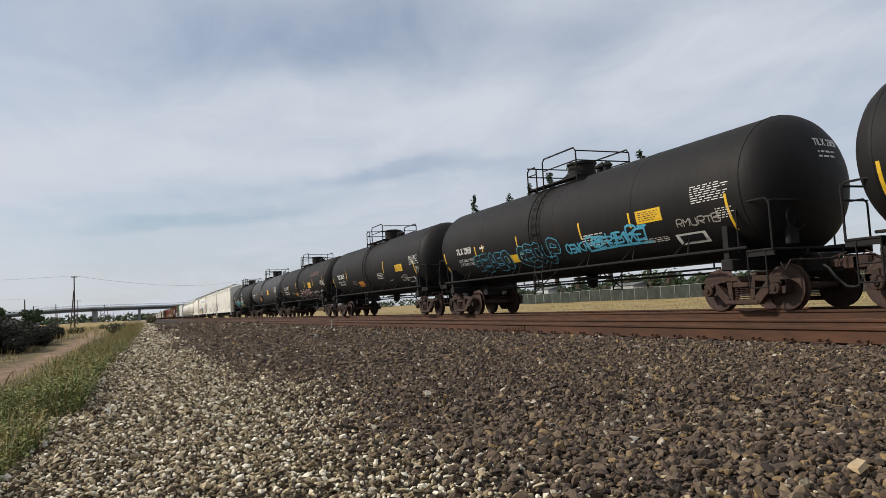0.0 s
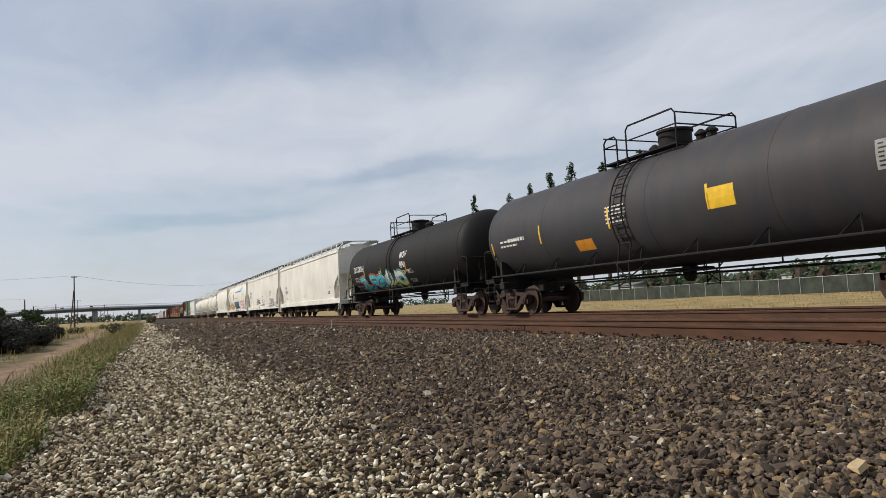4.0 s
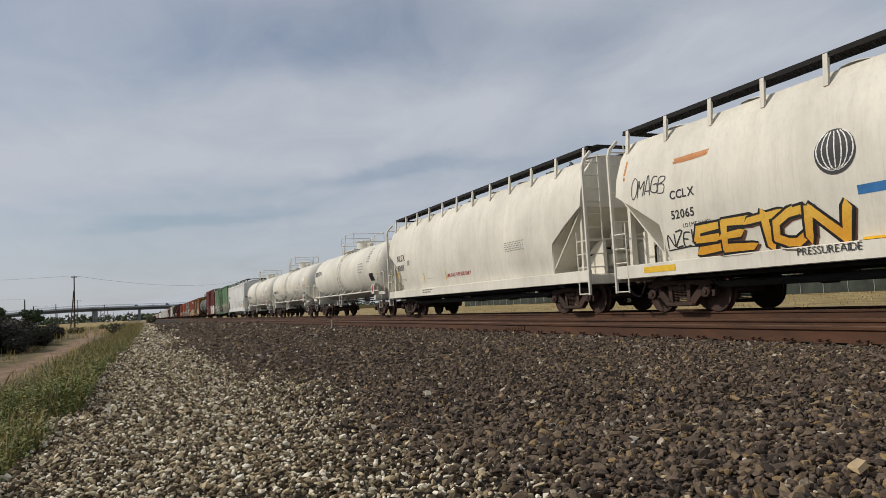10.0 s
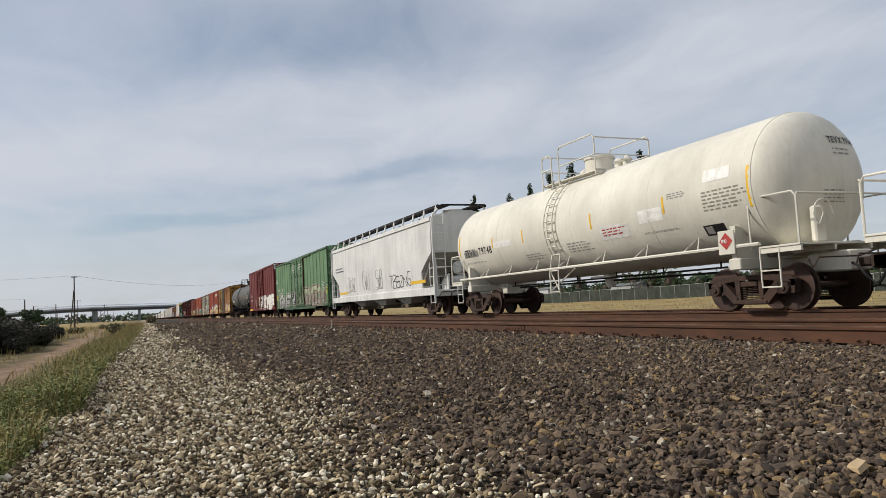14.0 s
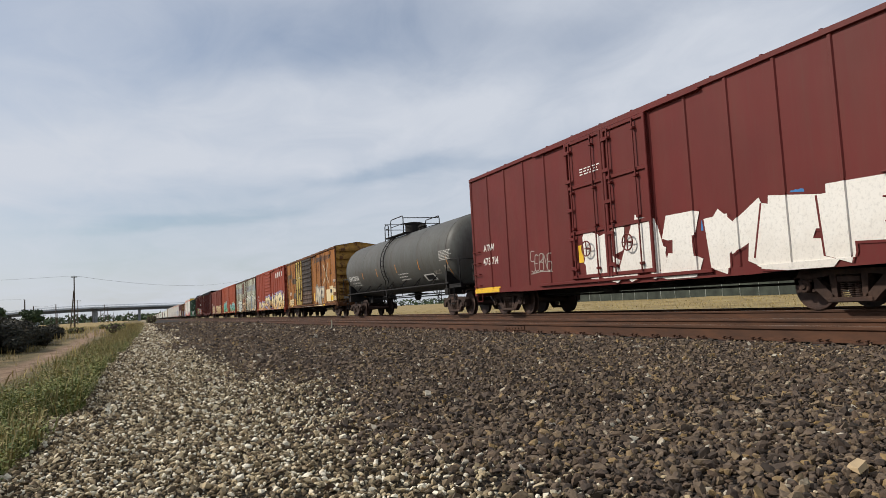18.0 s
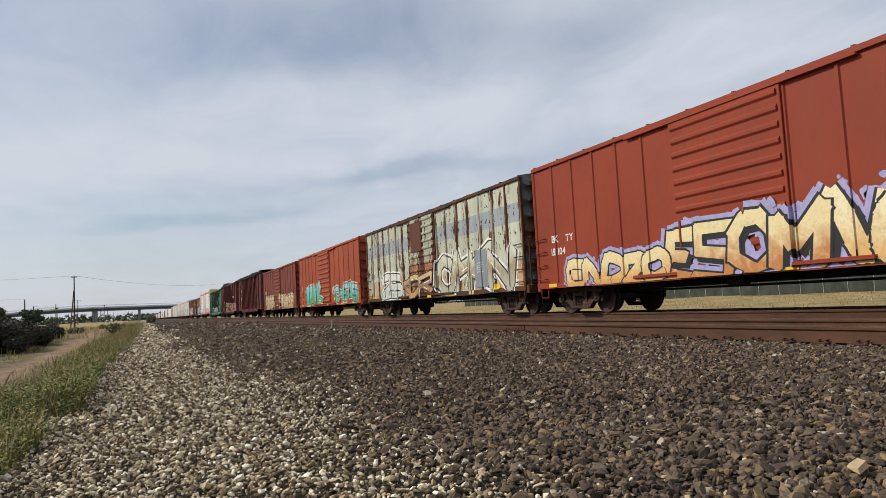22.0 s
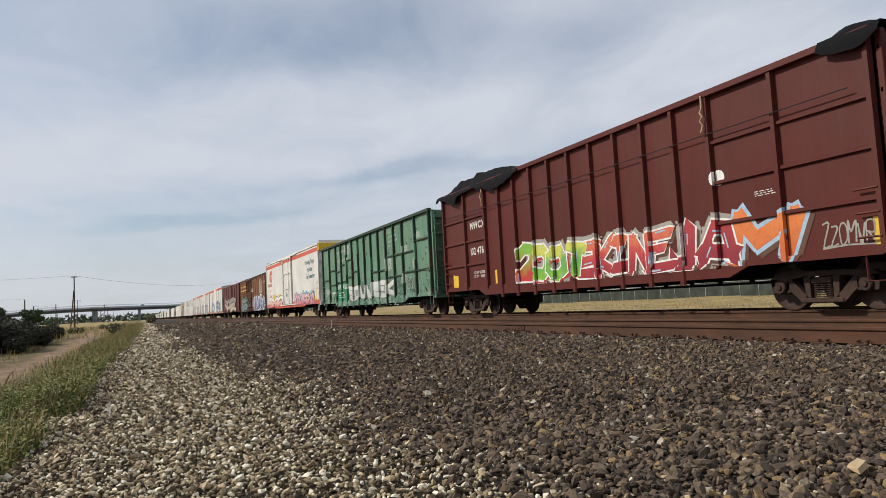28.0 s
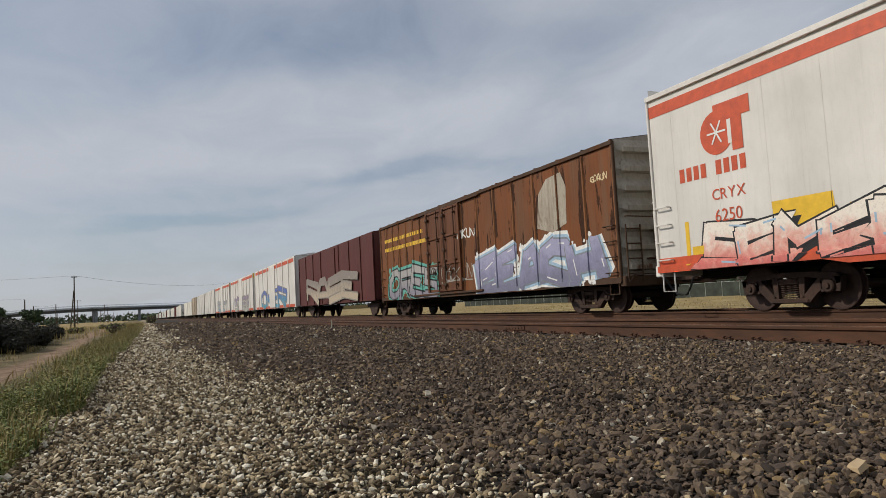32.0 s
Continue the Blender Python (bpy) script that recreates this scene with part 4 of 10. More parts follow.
def far_town():
    rs = np.random.RandomState(4)
    for k in range(16):
        x, y = -60 - rs.uniform(0, 130), rs.uniform(330, 560)
        w, d, h = rs.uniform(8, 22), rs.uniform(8, 14), rs.uniform(3, 5)
        z = ground_z(x, y)
        b = thing("warehouse", "low pale building far beyond the dry field", "building", "far buildings", "", pose(x, y, z))
        part("wall", Shape().box(-w / 2, w / 2, -d / 2, d / 2, -0.3, h), paint(("b5b2aa", "9c8f84", "c4c0b6")[k % 3], 0.8, 0.2), b)
        part("roof", Shape().prism([(-w / 2 - 0.4, h), (w / 2 + 0.4, h), (0, h + 1.2)], "y", -d / 2 - 0.4, d / 2 + 0.4), plain(("7d5a48", "8a8682")[k % 2], 0.8), b)
        for i in range(3):
            part("window", Shape().box(-w / 2 + w * (i + 0.6) / 3.5, -w / 2 + w * (i + 0.6) / 3.5 + 1.4, -d / 2 - 0.05, -d / 2 - 0.01, 1.0, 2.2), plain("2a3038", 0.2), b)
    # low woods along the horizon
    blobs = []
    for k in range(260):
        a = rs.uniform(-38, 75)
        r = rs.uniform(900, 1400)
        x, y = math.sin(radians(a)) * r, math.cos(radians(a)) * r
        blobs.append(((x, y, 3.0), (22, 22, rs.uniform(4, 8))))
    tagged(part("far_woods", leaf_cloud(rs, blobs, 16000, 2.4), M_TREE, None, "", None, 0), "hazy dark line of far trees on the horizon", "woods", "", "stuff")
    blobs = []
    for k in range(60):
        x, y = -50 - rs.uniform(0, 160), rs.uniform(260, 600)
        blobs.append(((x, y, 1.8), (5, 5, rs.uniform(2, 4))))
    tagged(part("far_trees", leaf_cloud(rs, blobs, 9000, 0.8), M_TREE, None, "", None, 0), "scattered dark green trees among far buildings", "woods", "", "stuff")


far_town()
# ---------------------------------------------------------------- lettering
def load_glyphs():
    """Outlines of the built-in font as fine triangles: plain, bold and swollen."""
    chars = "ABCDEFGHIJKLMNOPQRSTUVWXYZ0123456789abcdefghijklmnopqrstuvwxyz'-.!&/"
    obs = {}
    for style, off in (("r", 0.0), ("b", 0.022), ("f", 0.055), ("o", 0.115)):
        for ch in chars:
            cu = bpy.data.curves.new("glyph", "FONT")
            cu.body, cu.offset, cu.resolution_u = ch, off, 3
            ob = new("glyph", cu)
            obs[(style, ch)] = ob
    dg = bpy.context.evaluated_depsgraph_get()
    lib = {}
    for key, ob in obs.items():
        me = ob.evaluated_get(dg).to_mesh()
        vs = [(v.co.x, v.co.y) for v in me.vertices]
        me.calc_loop_triangles()
        out = []
        stack = [tuple(vs[i] for i in t.vertices) for t in me.loop_triangles]
        while stack:
            a, b, c = stack.pop()
            e = [(abs(p[0] - q[0]) + abs(p[1] - q[1]), k) for k, (p, q) in enumerate(((a, b), (b, c), (c, a)))]
            d, k = max(e)
            if d < 0.42:
                out.append((a, b, c))
                continue
            p, q, r = ((a, b, c), (b, c, a), (c, a, b))[k]
            mid = ((p[0] + q[0]) / 2, (p[1] + q[1]) / 2)
            stack += [(p, mid, r), (mid, q, r)]
        xs = [p[0] for p in vs] or [0, 0.3]
        ysv = [p[1] for p in vs] or [0, 0.3]
        lib[key] = (out, min(xs), max(xs), min(ysv), max(ysv))
        ob.to_mesh_clear()
    for ob in obs.values():
        cu = ob.data
        bpy.data.objects.remove(ob)
        bpy.data.curves.remove(cu)
    return lib


GLYPHS = load_glyphs()


def cut(tri, c, k=0):
    """Splits flat triangles along the line where coordinate k is c."""
    out = []
    for t in tri:
        up = [p for p in t if p[k] > c]
        dn = [p for p in t if p[k] <= c]
        if not up or not dn:
            out.append(t)
            continue
        one, two = (up, dn) if len(up) == 1 else (dn, up)
        o, (a, b) = one[0], two
        m = []
        for q in (a, b):
            f = (c - o[k]) / (q[k] - o[k])
            m.append((o[0] + (q[0] - o[0]) * f, o[1] + (q[1] - o[1]) * f))
        out += [(o, m[0], m[1]), (m[0], a, b), (m[0], b, m[1])]
    return out


class Face:
    """A painted surface of a car: maps (reading direction, height) to the car's space."""

    def __init__(self, kind, a, b=0.0):
        self.kind, self.a, self.b = kind, a, b
        self.bumps, self.lim = [], None       # raised posts and doors (y0, y1, height); painted area
        self.foot = None                      # raised sill below a height (z, depth)

    def at(self, y, z, off):
        if self.lim:
            y, z = min(max(y, self.lim[0]), self.lim[1]), min(max(z, self.lim[2]), self.lim[3])
        rise = max([h for a, b, h in self.bumps if a < y < b], default=0.0)
        off += max(rise, self.foot[1]) if self.foot and z < self.foot[0] else rise
        if self.kind == "flat":            # near side wall at x = -a; y runs along the car
            return (-self.a - off, y, z)
        if self.kind == "tank":            # shell of radius a about height b
            r = self.a + off
            return (-math.sqrt(max(r * r - (z - self.b) ** 2, 0.01)), y, z)
        if self.kind == "head":            # rounded end of a tank: a, b = (radius, centre height), (half length, depth)
            (r, zc), (half, dep) = self.a, self.b
            q = math.sqrt(max(0.02, 1 - (y * y + (z - zc) ** 2) / (r * r)))
            return (-y, -(half - dep + dep * q) - off, z)
        if self.kind == "end":             # end wall at y = a, seen from in front; y here runs across
            return (-y, self.a - off, z)
        prof = self.a                      # near side by (z, half width)
        for (z0, w0), (z1, w1) in zip(prof, prof[1:]):
            if z <= z1:
                t = (z - z0) / (z1 - z0)
                return (-(w0 + (w1 - w0) * t) - off, y, z)
        return (-prof[-1][1] - off, y, z)

    def rect(self, sh, y0, y1, z0, z1, off=0.004):
        n = max(1, int(abs(z1 - z0) / 0.16))
        m = 1
        v = [self.at(y, z0 + (z1 - z0) * k / n, off) for k in range(n + 1) for y in (y0, y1)]
        return sh.add(v, [(2 * k, 2 * k + 1, 2 * k + 3, 2 * k + 2) for k in range(n)])

    def tris(self, sh, tri, off):
        if self.bumps and tri:
            lo, hi = min(p[0] for t in tri for p in t), max(p[0] for t in tri for p in t)
            for a, b, h in self.bumps:
                for c in (a - 0.003, a + 0.003, b - 0.003, b + 0.003):
                    if lo < c < hi:
                        tri = cut(tri, c)
        if self.foot and tri:
            tri = cut(cut(tri, self.foot[0] - 0.003, 1), self.foot[0] + 0.003, 1)
        if self.kind in ("tank", "prof") and tri:
            for c in np.arange(0.9, 4.4, 0.15):
                if min(p[1] for t in tri for p in t) < c < max(p[1] for t in tri for p in t):
                    tri = cut(tri, c, 1)
        for t in tri:
            sh.add([self.at(p[0], p[1], off) for p in t], [(0, 1, 2)])
        return sh

    def poly(self, sh, pts, off=0.004):
        return sh.add([self.at(p[0], p[1], off) for p in pts], [tuple(range(len(pts)))])


def words(face, text, y, z, h, style="b", squeeze=1.0, slant=0.0, off=0.006, sh=None, rise=0.0):
    """Letters of height h from y towards -y."""
    sh = sh or Shape()
    u = 0.0
    for ch in text:
        if ch == " ":
            u += 0.42 * h * squeeze
            continue
        tri, x0, x1, y0, y1 = GLYPHS[(style, ch)]
        k = h / 0.70
        face.tris(sh, [[(y - u - ((p[0] - x0) + slant * p[1]) * k * squeeze, z + p[1] * k + rise * u) for p in t] for t in tri], off)
        u += (x1 - x0 + 0.085) * k * squeeze
    return sh


def lettering(car, face, text, y, z, h, material, style="b", squeeze=1.0, slant=0.0, off=0.006, name="lettering", label=""):
    return part(name, words(face, text, y, z, h, style, squeeze, slant, off), material, car, label, None, 0)


def bars(car, face, y, z, w, h, rows, material, seed=0, name="stencil", label="", off=0.0065):
    """Writing too small to read: rows of short bars."""
    rs = np.random.RandomState(seed + rows)
    sh = Shape()
    step = h / rows
    for k in range(rows):
        u = 0.0
        end = w * rs.uniform(0.7, 1.0)
        while u < end:
            d = rs.uniform(0.06, 0.22) * min(1.0, w)
            face.rect(sh, y - u, y - min(u + d, end), z + h - (k + 0.72) * step, z + h - (k + 0.34) * step, off)
            u += d + 0.04 * min(1.0, w) + 0.015
    return part(name, sh, material, car, label, None, 0)


def panel(car, face, y, z, w, h, material, name="decal", label="", off=0.004, lean=0.0, ragged=0.0):
    """A flat painted or stuck-on rectangle that follows the surface; ragged: depth of an uneven edge."""
    sh = Shape()
    if ragged:
        rs = np.random.RandomState(int(abs(y * 131 + z * 57)) + 1)
        c, rim = (y - w / 2, z + h / 2), []
        for k in range(26):
            g = 2 * math.pi * k / 26
            e = max(abs(math.cos(g)), abs(math.sin(g)))
            r = (1 / e) ** 0.8 * rs.uniform(1.0 - min(0.2, 2.0 * ragged / min(w, h)), 1.0)
            rim.append((c[0] - w / 2 * math.cos(g) * r, c[1] + h / 2 * math.sin(g) * r))
        face.tris(sh, [(c, rim[k], rim[(k + 1) % 26]) for k in range(26)], off)
    else:
        q = [(y, z), (y - w, z), (y - w + lean * h, z + h), (y + lean * h, z + h)]
        face.tris(sh, [(q[0], q[1], q[2]), (q[0], q[2], q[3])], off)
    return part(name, sh, material, car, label, None, 0)


def stripes(car, face, rows, w=0.06, h=0.42, material=None):
    """Upright yellow reflector strips at (y, z)."""
    for y, z in rows:
        panel(car, face, y + w / 2, z, w, h, material or M_YELLOW, "reflector")


def tabs(car, face, ys, z, w=0.42, h=0.10, material=None):
    for y in ys:
        panel(car, face, y + w / 2, z, w, h, material or M_YELLOW, "reflector")


def spray(c1, c2, z0, z1, c3=None):
    """Spray paint that fades from one colour at the foot to another at the head of the letters."""
    key = ("spray", c1, c2, c3, z0, z1)
    if key not in MATS:
        a = Mat("spray_paint", 0.55)
        t = a.math("DIVIDE", a.math("SUBTRACT", a.math("ADD", a.axis(2), a.math("MULTIPLY", a.math("SUBTRACT", a.noise(3.0, 5.0, 0.6, (1, 1, 1), (0, 0, 0), 0.8), 0.5), 1.1 * (z1 - z0))), z0), z1 - z0)
        stops = [(0.2, rgb(c1)), (0.8, rgb(c2))] if not c3 else [(0.15, rgb(c1)), (0.5, rgb(c3)), (0.85, rgb(c2))]
        col = a.ramp(t, stops)
        g = a.noise(14.0, 4.0, 0.7)
        a.color(a.mix(a.math("MULTIPLY", a.ramp(g, [(0.5, 0.0), (0.8, 1.0)]), 0.35), col, rgb("4a423a")))
        MATS[key] = a.m
    return MATS[key]


# strokes of hand-drawn capitals on a grid, 3 wide and 4 high
STROKES = {"A": "00142430|0131", "B": "0004343302|02323000", "C": "3414030130", "D": "00042433311000", "E": "34040030|0222", "F": "340400|0222", "G": "34140301303212", "H": "0004|3034|0232", "I": "1014|0424|0020",
           "J": "24200001", "K": "0004|340230", "L": "040030", "M": "0004123430", "N": "00043034", "O": "140301102031332414", "P": "0004343202", "R": "0004343202|1230", "S": "340402323000", "T": "0434|2420",
           "U": "0401103034", "V": "041034", "W": "0410122034", "X": "0430|3400", "Y": "0412|341210", "Z": "04340030", "0": "140301102031332414", "1": "031410", "2": "031434320030", "5": "340402323000"}


def strokes(ch):
    return [[(int(p[i]), int(p[i + 1])) for i in range(0, len(p), 2)] for p in STROKES[ch].split("|")]


def ribbon(pts, w, tip=0.0, flare=None):
    """Flat triangles of a thick stroke: one quad a segment, mitred by overlap, with pointed ends."""
    out = []
    for i in range(len(pts) - 1):
        a, b = Vector(pts[i]), Vector(pts[i + 1])
        d = b - a
        if d.length < 1e-5:
            continue
        d.normalize()
        n = Vector((-d.y, d.x)) * (w / 2)
        e = min(0.32 * w, 0.14)
        a2, b2 = a - d * e * (1.0 if i else 0.3), b + d * e * (1.0 if i < len(pts) - 2 else 0.3)
        k0, k1 = (flare or (1.0, 1.0)) if True else (1, 1)
        q = [tuple(a2 + n * k0), tuple(a2 - n * k0), tuple(b2 - n * k1), tuple(b2 + n * k1)]
        tr = [(q[0], q[1], q[2]), (q[0], q[2], q[3])]
        if tip and i == 0:
            tr.append((q[0], q[1], tuple(a2 - d * tip + n * 0.7)))
        if tip and i == len(pts) - 2:
            tr.append((q[3], q[2], tuple(b2 + d * tip - n * 0.7)))
        out.append(tr)
    return out


def curved(ctl):
    """The same stroke with its corners rounded."""
    ctl = [ctl[0]] + ctl + [ctl[-1]]
    pts = []
    for j in range(1, len(ctl) - 2):
        p0, p1, p2, p3 = (Vector(c) for c in ctl[j - 1:j + 3])
        for t in (0.0, 0.33, 0.67):
            pts.append(tuple(0.5 * (2 * p1 + (p2 - p0) * t + (2 * p0 - 5 * p1 + 4 * p2 - p3) * t * t + (3 * p1 - p0 - 3 * p2 + p3) * t ** 3)))
    return pts + [ctl[-1]]


def mural(car, face, text, y0, y1, z0, z1, fill, outline, seed, glow=None, shine=None, label="", grow=1.12, tilt=7.0, rim=None, fat=0.30, line=0.035, tip=0.35, block=None, bubble=False):
    """Spray-painted letters drawn stroke by stroke: fat leaning strokes with pointed ends, outlined, over a halo."""
    rs = np.random.RandomState(seed)
    n = len(text)
    wide, hi = abs(y0 - y1) / n, z1 - z0
    w = min(wide * grow, hi * 1.1) * fat * 0.66
    o = line + 0.02 * hi
    lay = {k: Shape() for k in ("halo", "rim")}
    letters = []
    for i, ch in enumerate(text):
        if ch == " ":
            continue
        cy = y0 - wide * (i + 0.5)
        cz = (z0 + z1) / 2 + rs.uniform(-0.05, 0.05) * hi
        hh, ww = (hi - w) * rs.uniform(0.92, 1.08), (wide * grow - w) * rs.uniform(0.95, 1.15)
        a, sl = radians(rs.uniform(-tilt, tilt)), rs.uniform(-0.12, 0.22)
        k = 0
        lay.update({q: Shape() for q in ("block", "out", "fill", "lit")})
        letters.append({q: lay[q] for q in ("block", "out", "fill", "lit")})
        for st in strokes(ch):
            pts = []
            for gx, gz in st:
                u, v = (gx / 3 - 0.5 + rs.uniform(-0.07, 0.07)) * ww, (gz / 4 - 0.5 + rs.uniform(-0.06, 0.06)) * hh
                u += sl * v
                pts.append((cy - (u * math.cos(a) - v * math.sin(a)), cz + u * math.sin(a) + v * math.cos(a)))
            if bubble:
                pts = curved(pts)
            fl = (1.0, 1.0) if bubble else (rs.uniform(0.8, 1.25), rs.uniform(0.8, 1.25))
            jobs = [("out", w + 2 * o, 0.0105, (0, 0)), ("fill", w, 0.0118, (0, 0))]
            if glow:
                jobs.append(("halo", w + 2 * o + 0.20 * hi ** 0.5 + (0.10 if rim else 0.0), 0.003, (0, 0)))
            if rim:
                jobs.append(("rim", w + 2 * o + 0.13 * hi ** 0.5, 0.0062, (0, 0)))
            if block:
                jobs.append(("block", w + 1.2 * o, 0.0085, (-0.35 * w, -0.35 * w)))
            for key, width, off, sh in jobs:
                seg = ribbon([(p[0] + sh[0], p[1] + sh[1]) for p in pts], width, 0.0 if bubble else tip * w if key != "halo" else 0.1, fl)
                base = off + (0.0022 * i if key in ("out", "fill") else 0.0)
                for j, tr in enumerate(seg):
                    face.tris(lay[key], tr, base + 0.00012 * ((k + j) % 14) + (0.00004 * i if key not in ("out", "fill") else 0))
            if shine:
                for j in range(len(pts) - 1):
                    if rs.uniform() < 0.6:
                        p, q = Vector(pts[j]), Vector(pts[j + 1])
                        d = (q - p)
                        if d.length > 0.05:
                            nn = Vector((-d.y, d.x)).normalized() * w * 0.28
                            for tr in ribbon([tuple(p.lerp(q, 0.15) + nn), tuple(p.lerp(q, 0.15 + rs.uniform(0.2, 0.5)) + nn)], 0.03 + 0.008 * hi):
                                face.tris(lay["lit"], tr, 0.0142 + 0.0022 * i)
            k += len(st)
        if glow:
            # soft uneven edge of the halo: overlapping puffs of paint
            for _ in range(34):
                c = (cy + rs.uniform(-0.62, 0.62) * wide, cz + rs.uniform(-0.58, 0.62) * hi)
                r = rs.uniform(0.02, 0.10) * hi
                ring = [(c[0] + r * q * math.cos(g), c[1] + r * q * math.sin(g)) for g, q in zip(np.linspace(0, 2 * math.pi, 13)[:-1], rs.uniform(0.7, 1.2, 12))]
                face.tris(lay["halo"], [(c, ring[g], ring[(g + 1) % 12]) for g in range(12)], 0.0022 + 0.00009 * rs.randint(9))
    for k, one in enumerate(letters):
        g = part("graffiti_letter", one["out"], outline, car, label, None, 0)
        part("letter_fill", one["fill"], fill, g, "", None, 0)
        if block:
            part("letter_shadow", one["block"], block, g, "", None, 0)
        if shine and one["lit"].v:
            part("highlight", one["lit"], shine, g, "", None, 0)
    for key, name, mat in (("halo", "paint_halo", glow), ("rim", "outer_line", rim)):
        if mat:
            tagged(part(name, lay[key], mat, car, "", None, 0), kind="stuff")


def scribble(car, face, y, z, w, h, material, seed, loops=5, thick=0.025, label="spray-painted scrawl"):
    """A quick spray-can tag: narrow slanting letters in one thin rounded line, underlined by a stroke."""
    rs = np.random.RandomState(seed)
    n = max(2, min(6, loops))
    sh = Shape()
    k = 0
    for i in range(n):
        ch = "ABCEGKMNORSTUWZ"[rs.randint(15)]
        hh = h * rs.uniform(0.65, 1.0)
        for st in strokes(ch):
            ctl = [(y - w * (i + 0.08 + 0.8 * (gx / 3 + 0.12 * gz / 4) + rs.uniform(-0.06, 0.06)) / n, z + h * 0.08 + hh * (gz / 4 * 0.9) + rs.uniform(-0.04, 0.04) * h) for gx, gz in st]
            for tr in ribbon(curved(ctl), thick * rs.uniform(0.85, 1.15)):
                face.tris(sh, tr, 0.007 + 0.00008 * (k % 40))
                k += 1
    if rs.uniform() < 0.5:
        for tr in ribbon([(y, z - 0.04 * h), (y - w * 0.5, z + 0.03 * h), (y - w, z - 0.02 * h)], thick):
            face.tris(sh, tr, 0.0066)
    return part("scrawl", sh, material, car, label, None, 0)


# ---------------------------------------------------------------- trucks (bogies)
AXLE = 0.889
WHEEL_R = 0.457


def build_truck():
    """One freight truck: bolster, two side frames, springs, bearing caps, brake beams and two wheelsets."""
    bol = Shape().box(-0.95, 0.95, -0.17, 0.17, 0.42, 0.66, 0.03).lathe([(0.64, 0.30), (0.74, 0.30)], "z", (0, 0, 0), 16)
    bol.box(-0.80, 0.80, -0.46, -0.38, 0.36, 0.50, 0.02).box(-0.80, 0.80, 0.38, 0.46, 0.36, 0.50, 0.02)
    tr = part("truck", bol, M_TRUCK, None)
    prof = [(-1.12, 0.50), (-1.13, 0.62), (-1.02, 0.69), (-0.85, 0.71), (-0.42, 0.735), (0, 0.745), (0.42, 0.735), (0.85, 0.71), (1.02, 0.69), (1.13, 0.62), (1.12, 0.50),
            (1.03, 0.49), (1.0, 0.55), (0.78, 0.55), (0.70, 0.60), (0.36, 0.64), (-0.36, 0.64), (-0.70, 0.60), (-0.78, 0.55), (-1.0, 0.55), (-1.03, 0.49)]
    for s in (-1, 1):
        f = Shape()
        a, b = s * 0.93, s * 1.08
        f.prism(prof if s > 0 else prof[::-1], "x", a, b)
        for k in (-1, 1):
            f.prism([(k * 0.80, 0.58), (k * 0.66, 0.61), (k * 0.30, 0.26), (k * 0.30, 0.15), (k * 0.44, 0.15), (k * 0.62, 0.32), (k * 0.86, 0.50)], "x", a, b)
            f.prism([(k * 0.24, 0.24), (k * 0.34, 0.24), (k * 0.38, 0.65), (k * 0.24, 0.65)], "x", a, b)
            f.box(a, b, k * 0.70, k * 0.78, 0.34, 0.58, 0.01)
            f.prism([(k * 1.00, 0.35), (k * 1.10, 0.35), (k * 1.14, 0.62), (k * 1.00, 0.62)], "x", a, b)
        f.box(a - s * 0.02, b + s * 0.03, -0.44, 0.44, 0.14, 0.235, 0.02)
        f.box(a, b + s * 0.02, -0.22, 0.22, 0.50, 0.62, 0.02)
        part("side_frame", f, M_TRUCK, tr)
        sp = Shape()
        for cyy in (-0.14, 0.0, 0.14):
            for j in range(7):
                sp.lathe([(0.242 + j * 0.037, 0.045), (0.250 + j * 0.037, 0.066), (0.258 + j * 0.037, 0.066), (0.266 + j * 0.037, 0.045)], "z", (s * 1.02, cyy, 0), 10)
        part("spring_set", sp, M_SPRING, tr)
        for k in (-1, 1):
            cap = Shape().lathe([(0, 0.13), (s * 0.10, 0.13), (s * 0.12, 0.11), (s * 0.12, 0.06), (s * 0.15, 0.05), (s * 0.15, 0.0)], "x", (s * 1.02, k * AXLE, WHEEL_R), 14)
            cap.box(s * 0.96, s * 1.1, k * AXLE - 0.15, k * AXLE + 0.15, 0.52, 0.59, 0.015)
            part("bearing_cap", cap, M_TRUCK, tr)
    ws = Shape().lathe([(-1.06, 0.07), (-0.7, 0.085), (0.7, 0.085), (1.06, 0.07)], "x", (0, 0, 0), 12)
    for s in (-1, 1):
        ws.lathe([(s * x, r) for x, r in ((0.685, 0.12), (0.69, 0.40), (0.688, 0.48), (0.70, 0.484), (0.715, 0.478), (0.722, 0.459))], "x", (0, 0, 0), 36)
        ws.lathe([(s * x, r) for x, r in ((0.818, 0.455), (0.822, 0.44), (0.822, 0.40), (0.785, 0.385), (0.745, 0.26), (0.76, 0.16), (0.84, 0.13), (0.84, 0.08))], "x", (0, 0, 0), 36)
        ws.box(s * 0.782, s * 0.796, -0.03, 0.03, 0.27, 0.32)
    tread = Shape()
    for s in (-1, 1):
        tread.lathe([(s * x, r) for x, r in ((0.722, 0.459), (0.73, 0.457), (0.818, 0.455))], "x", (0, 0, 0), 36)
    sets = []
    for k in (-1, 1):
        w = part("wheelset", ws if not sets else sets[0].data, M_WHEEL, tr, "", pose(0, k * AXLE, WHEEL_R), 0.5)
        sets.append(w)
    sets[0].data.materials.append(M_TREAD)
    for p in sets[0].data.polygons:
        x, r = p.center.x, math.hypot(p.center.y, p.center.z)
        if 0.44 < r and 0.735 < abs(x) < 0.80:
            p.material_index = 1
    return tr


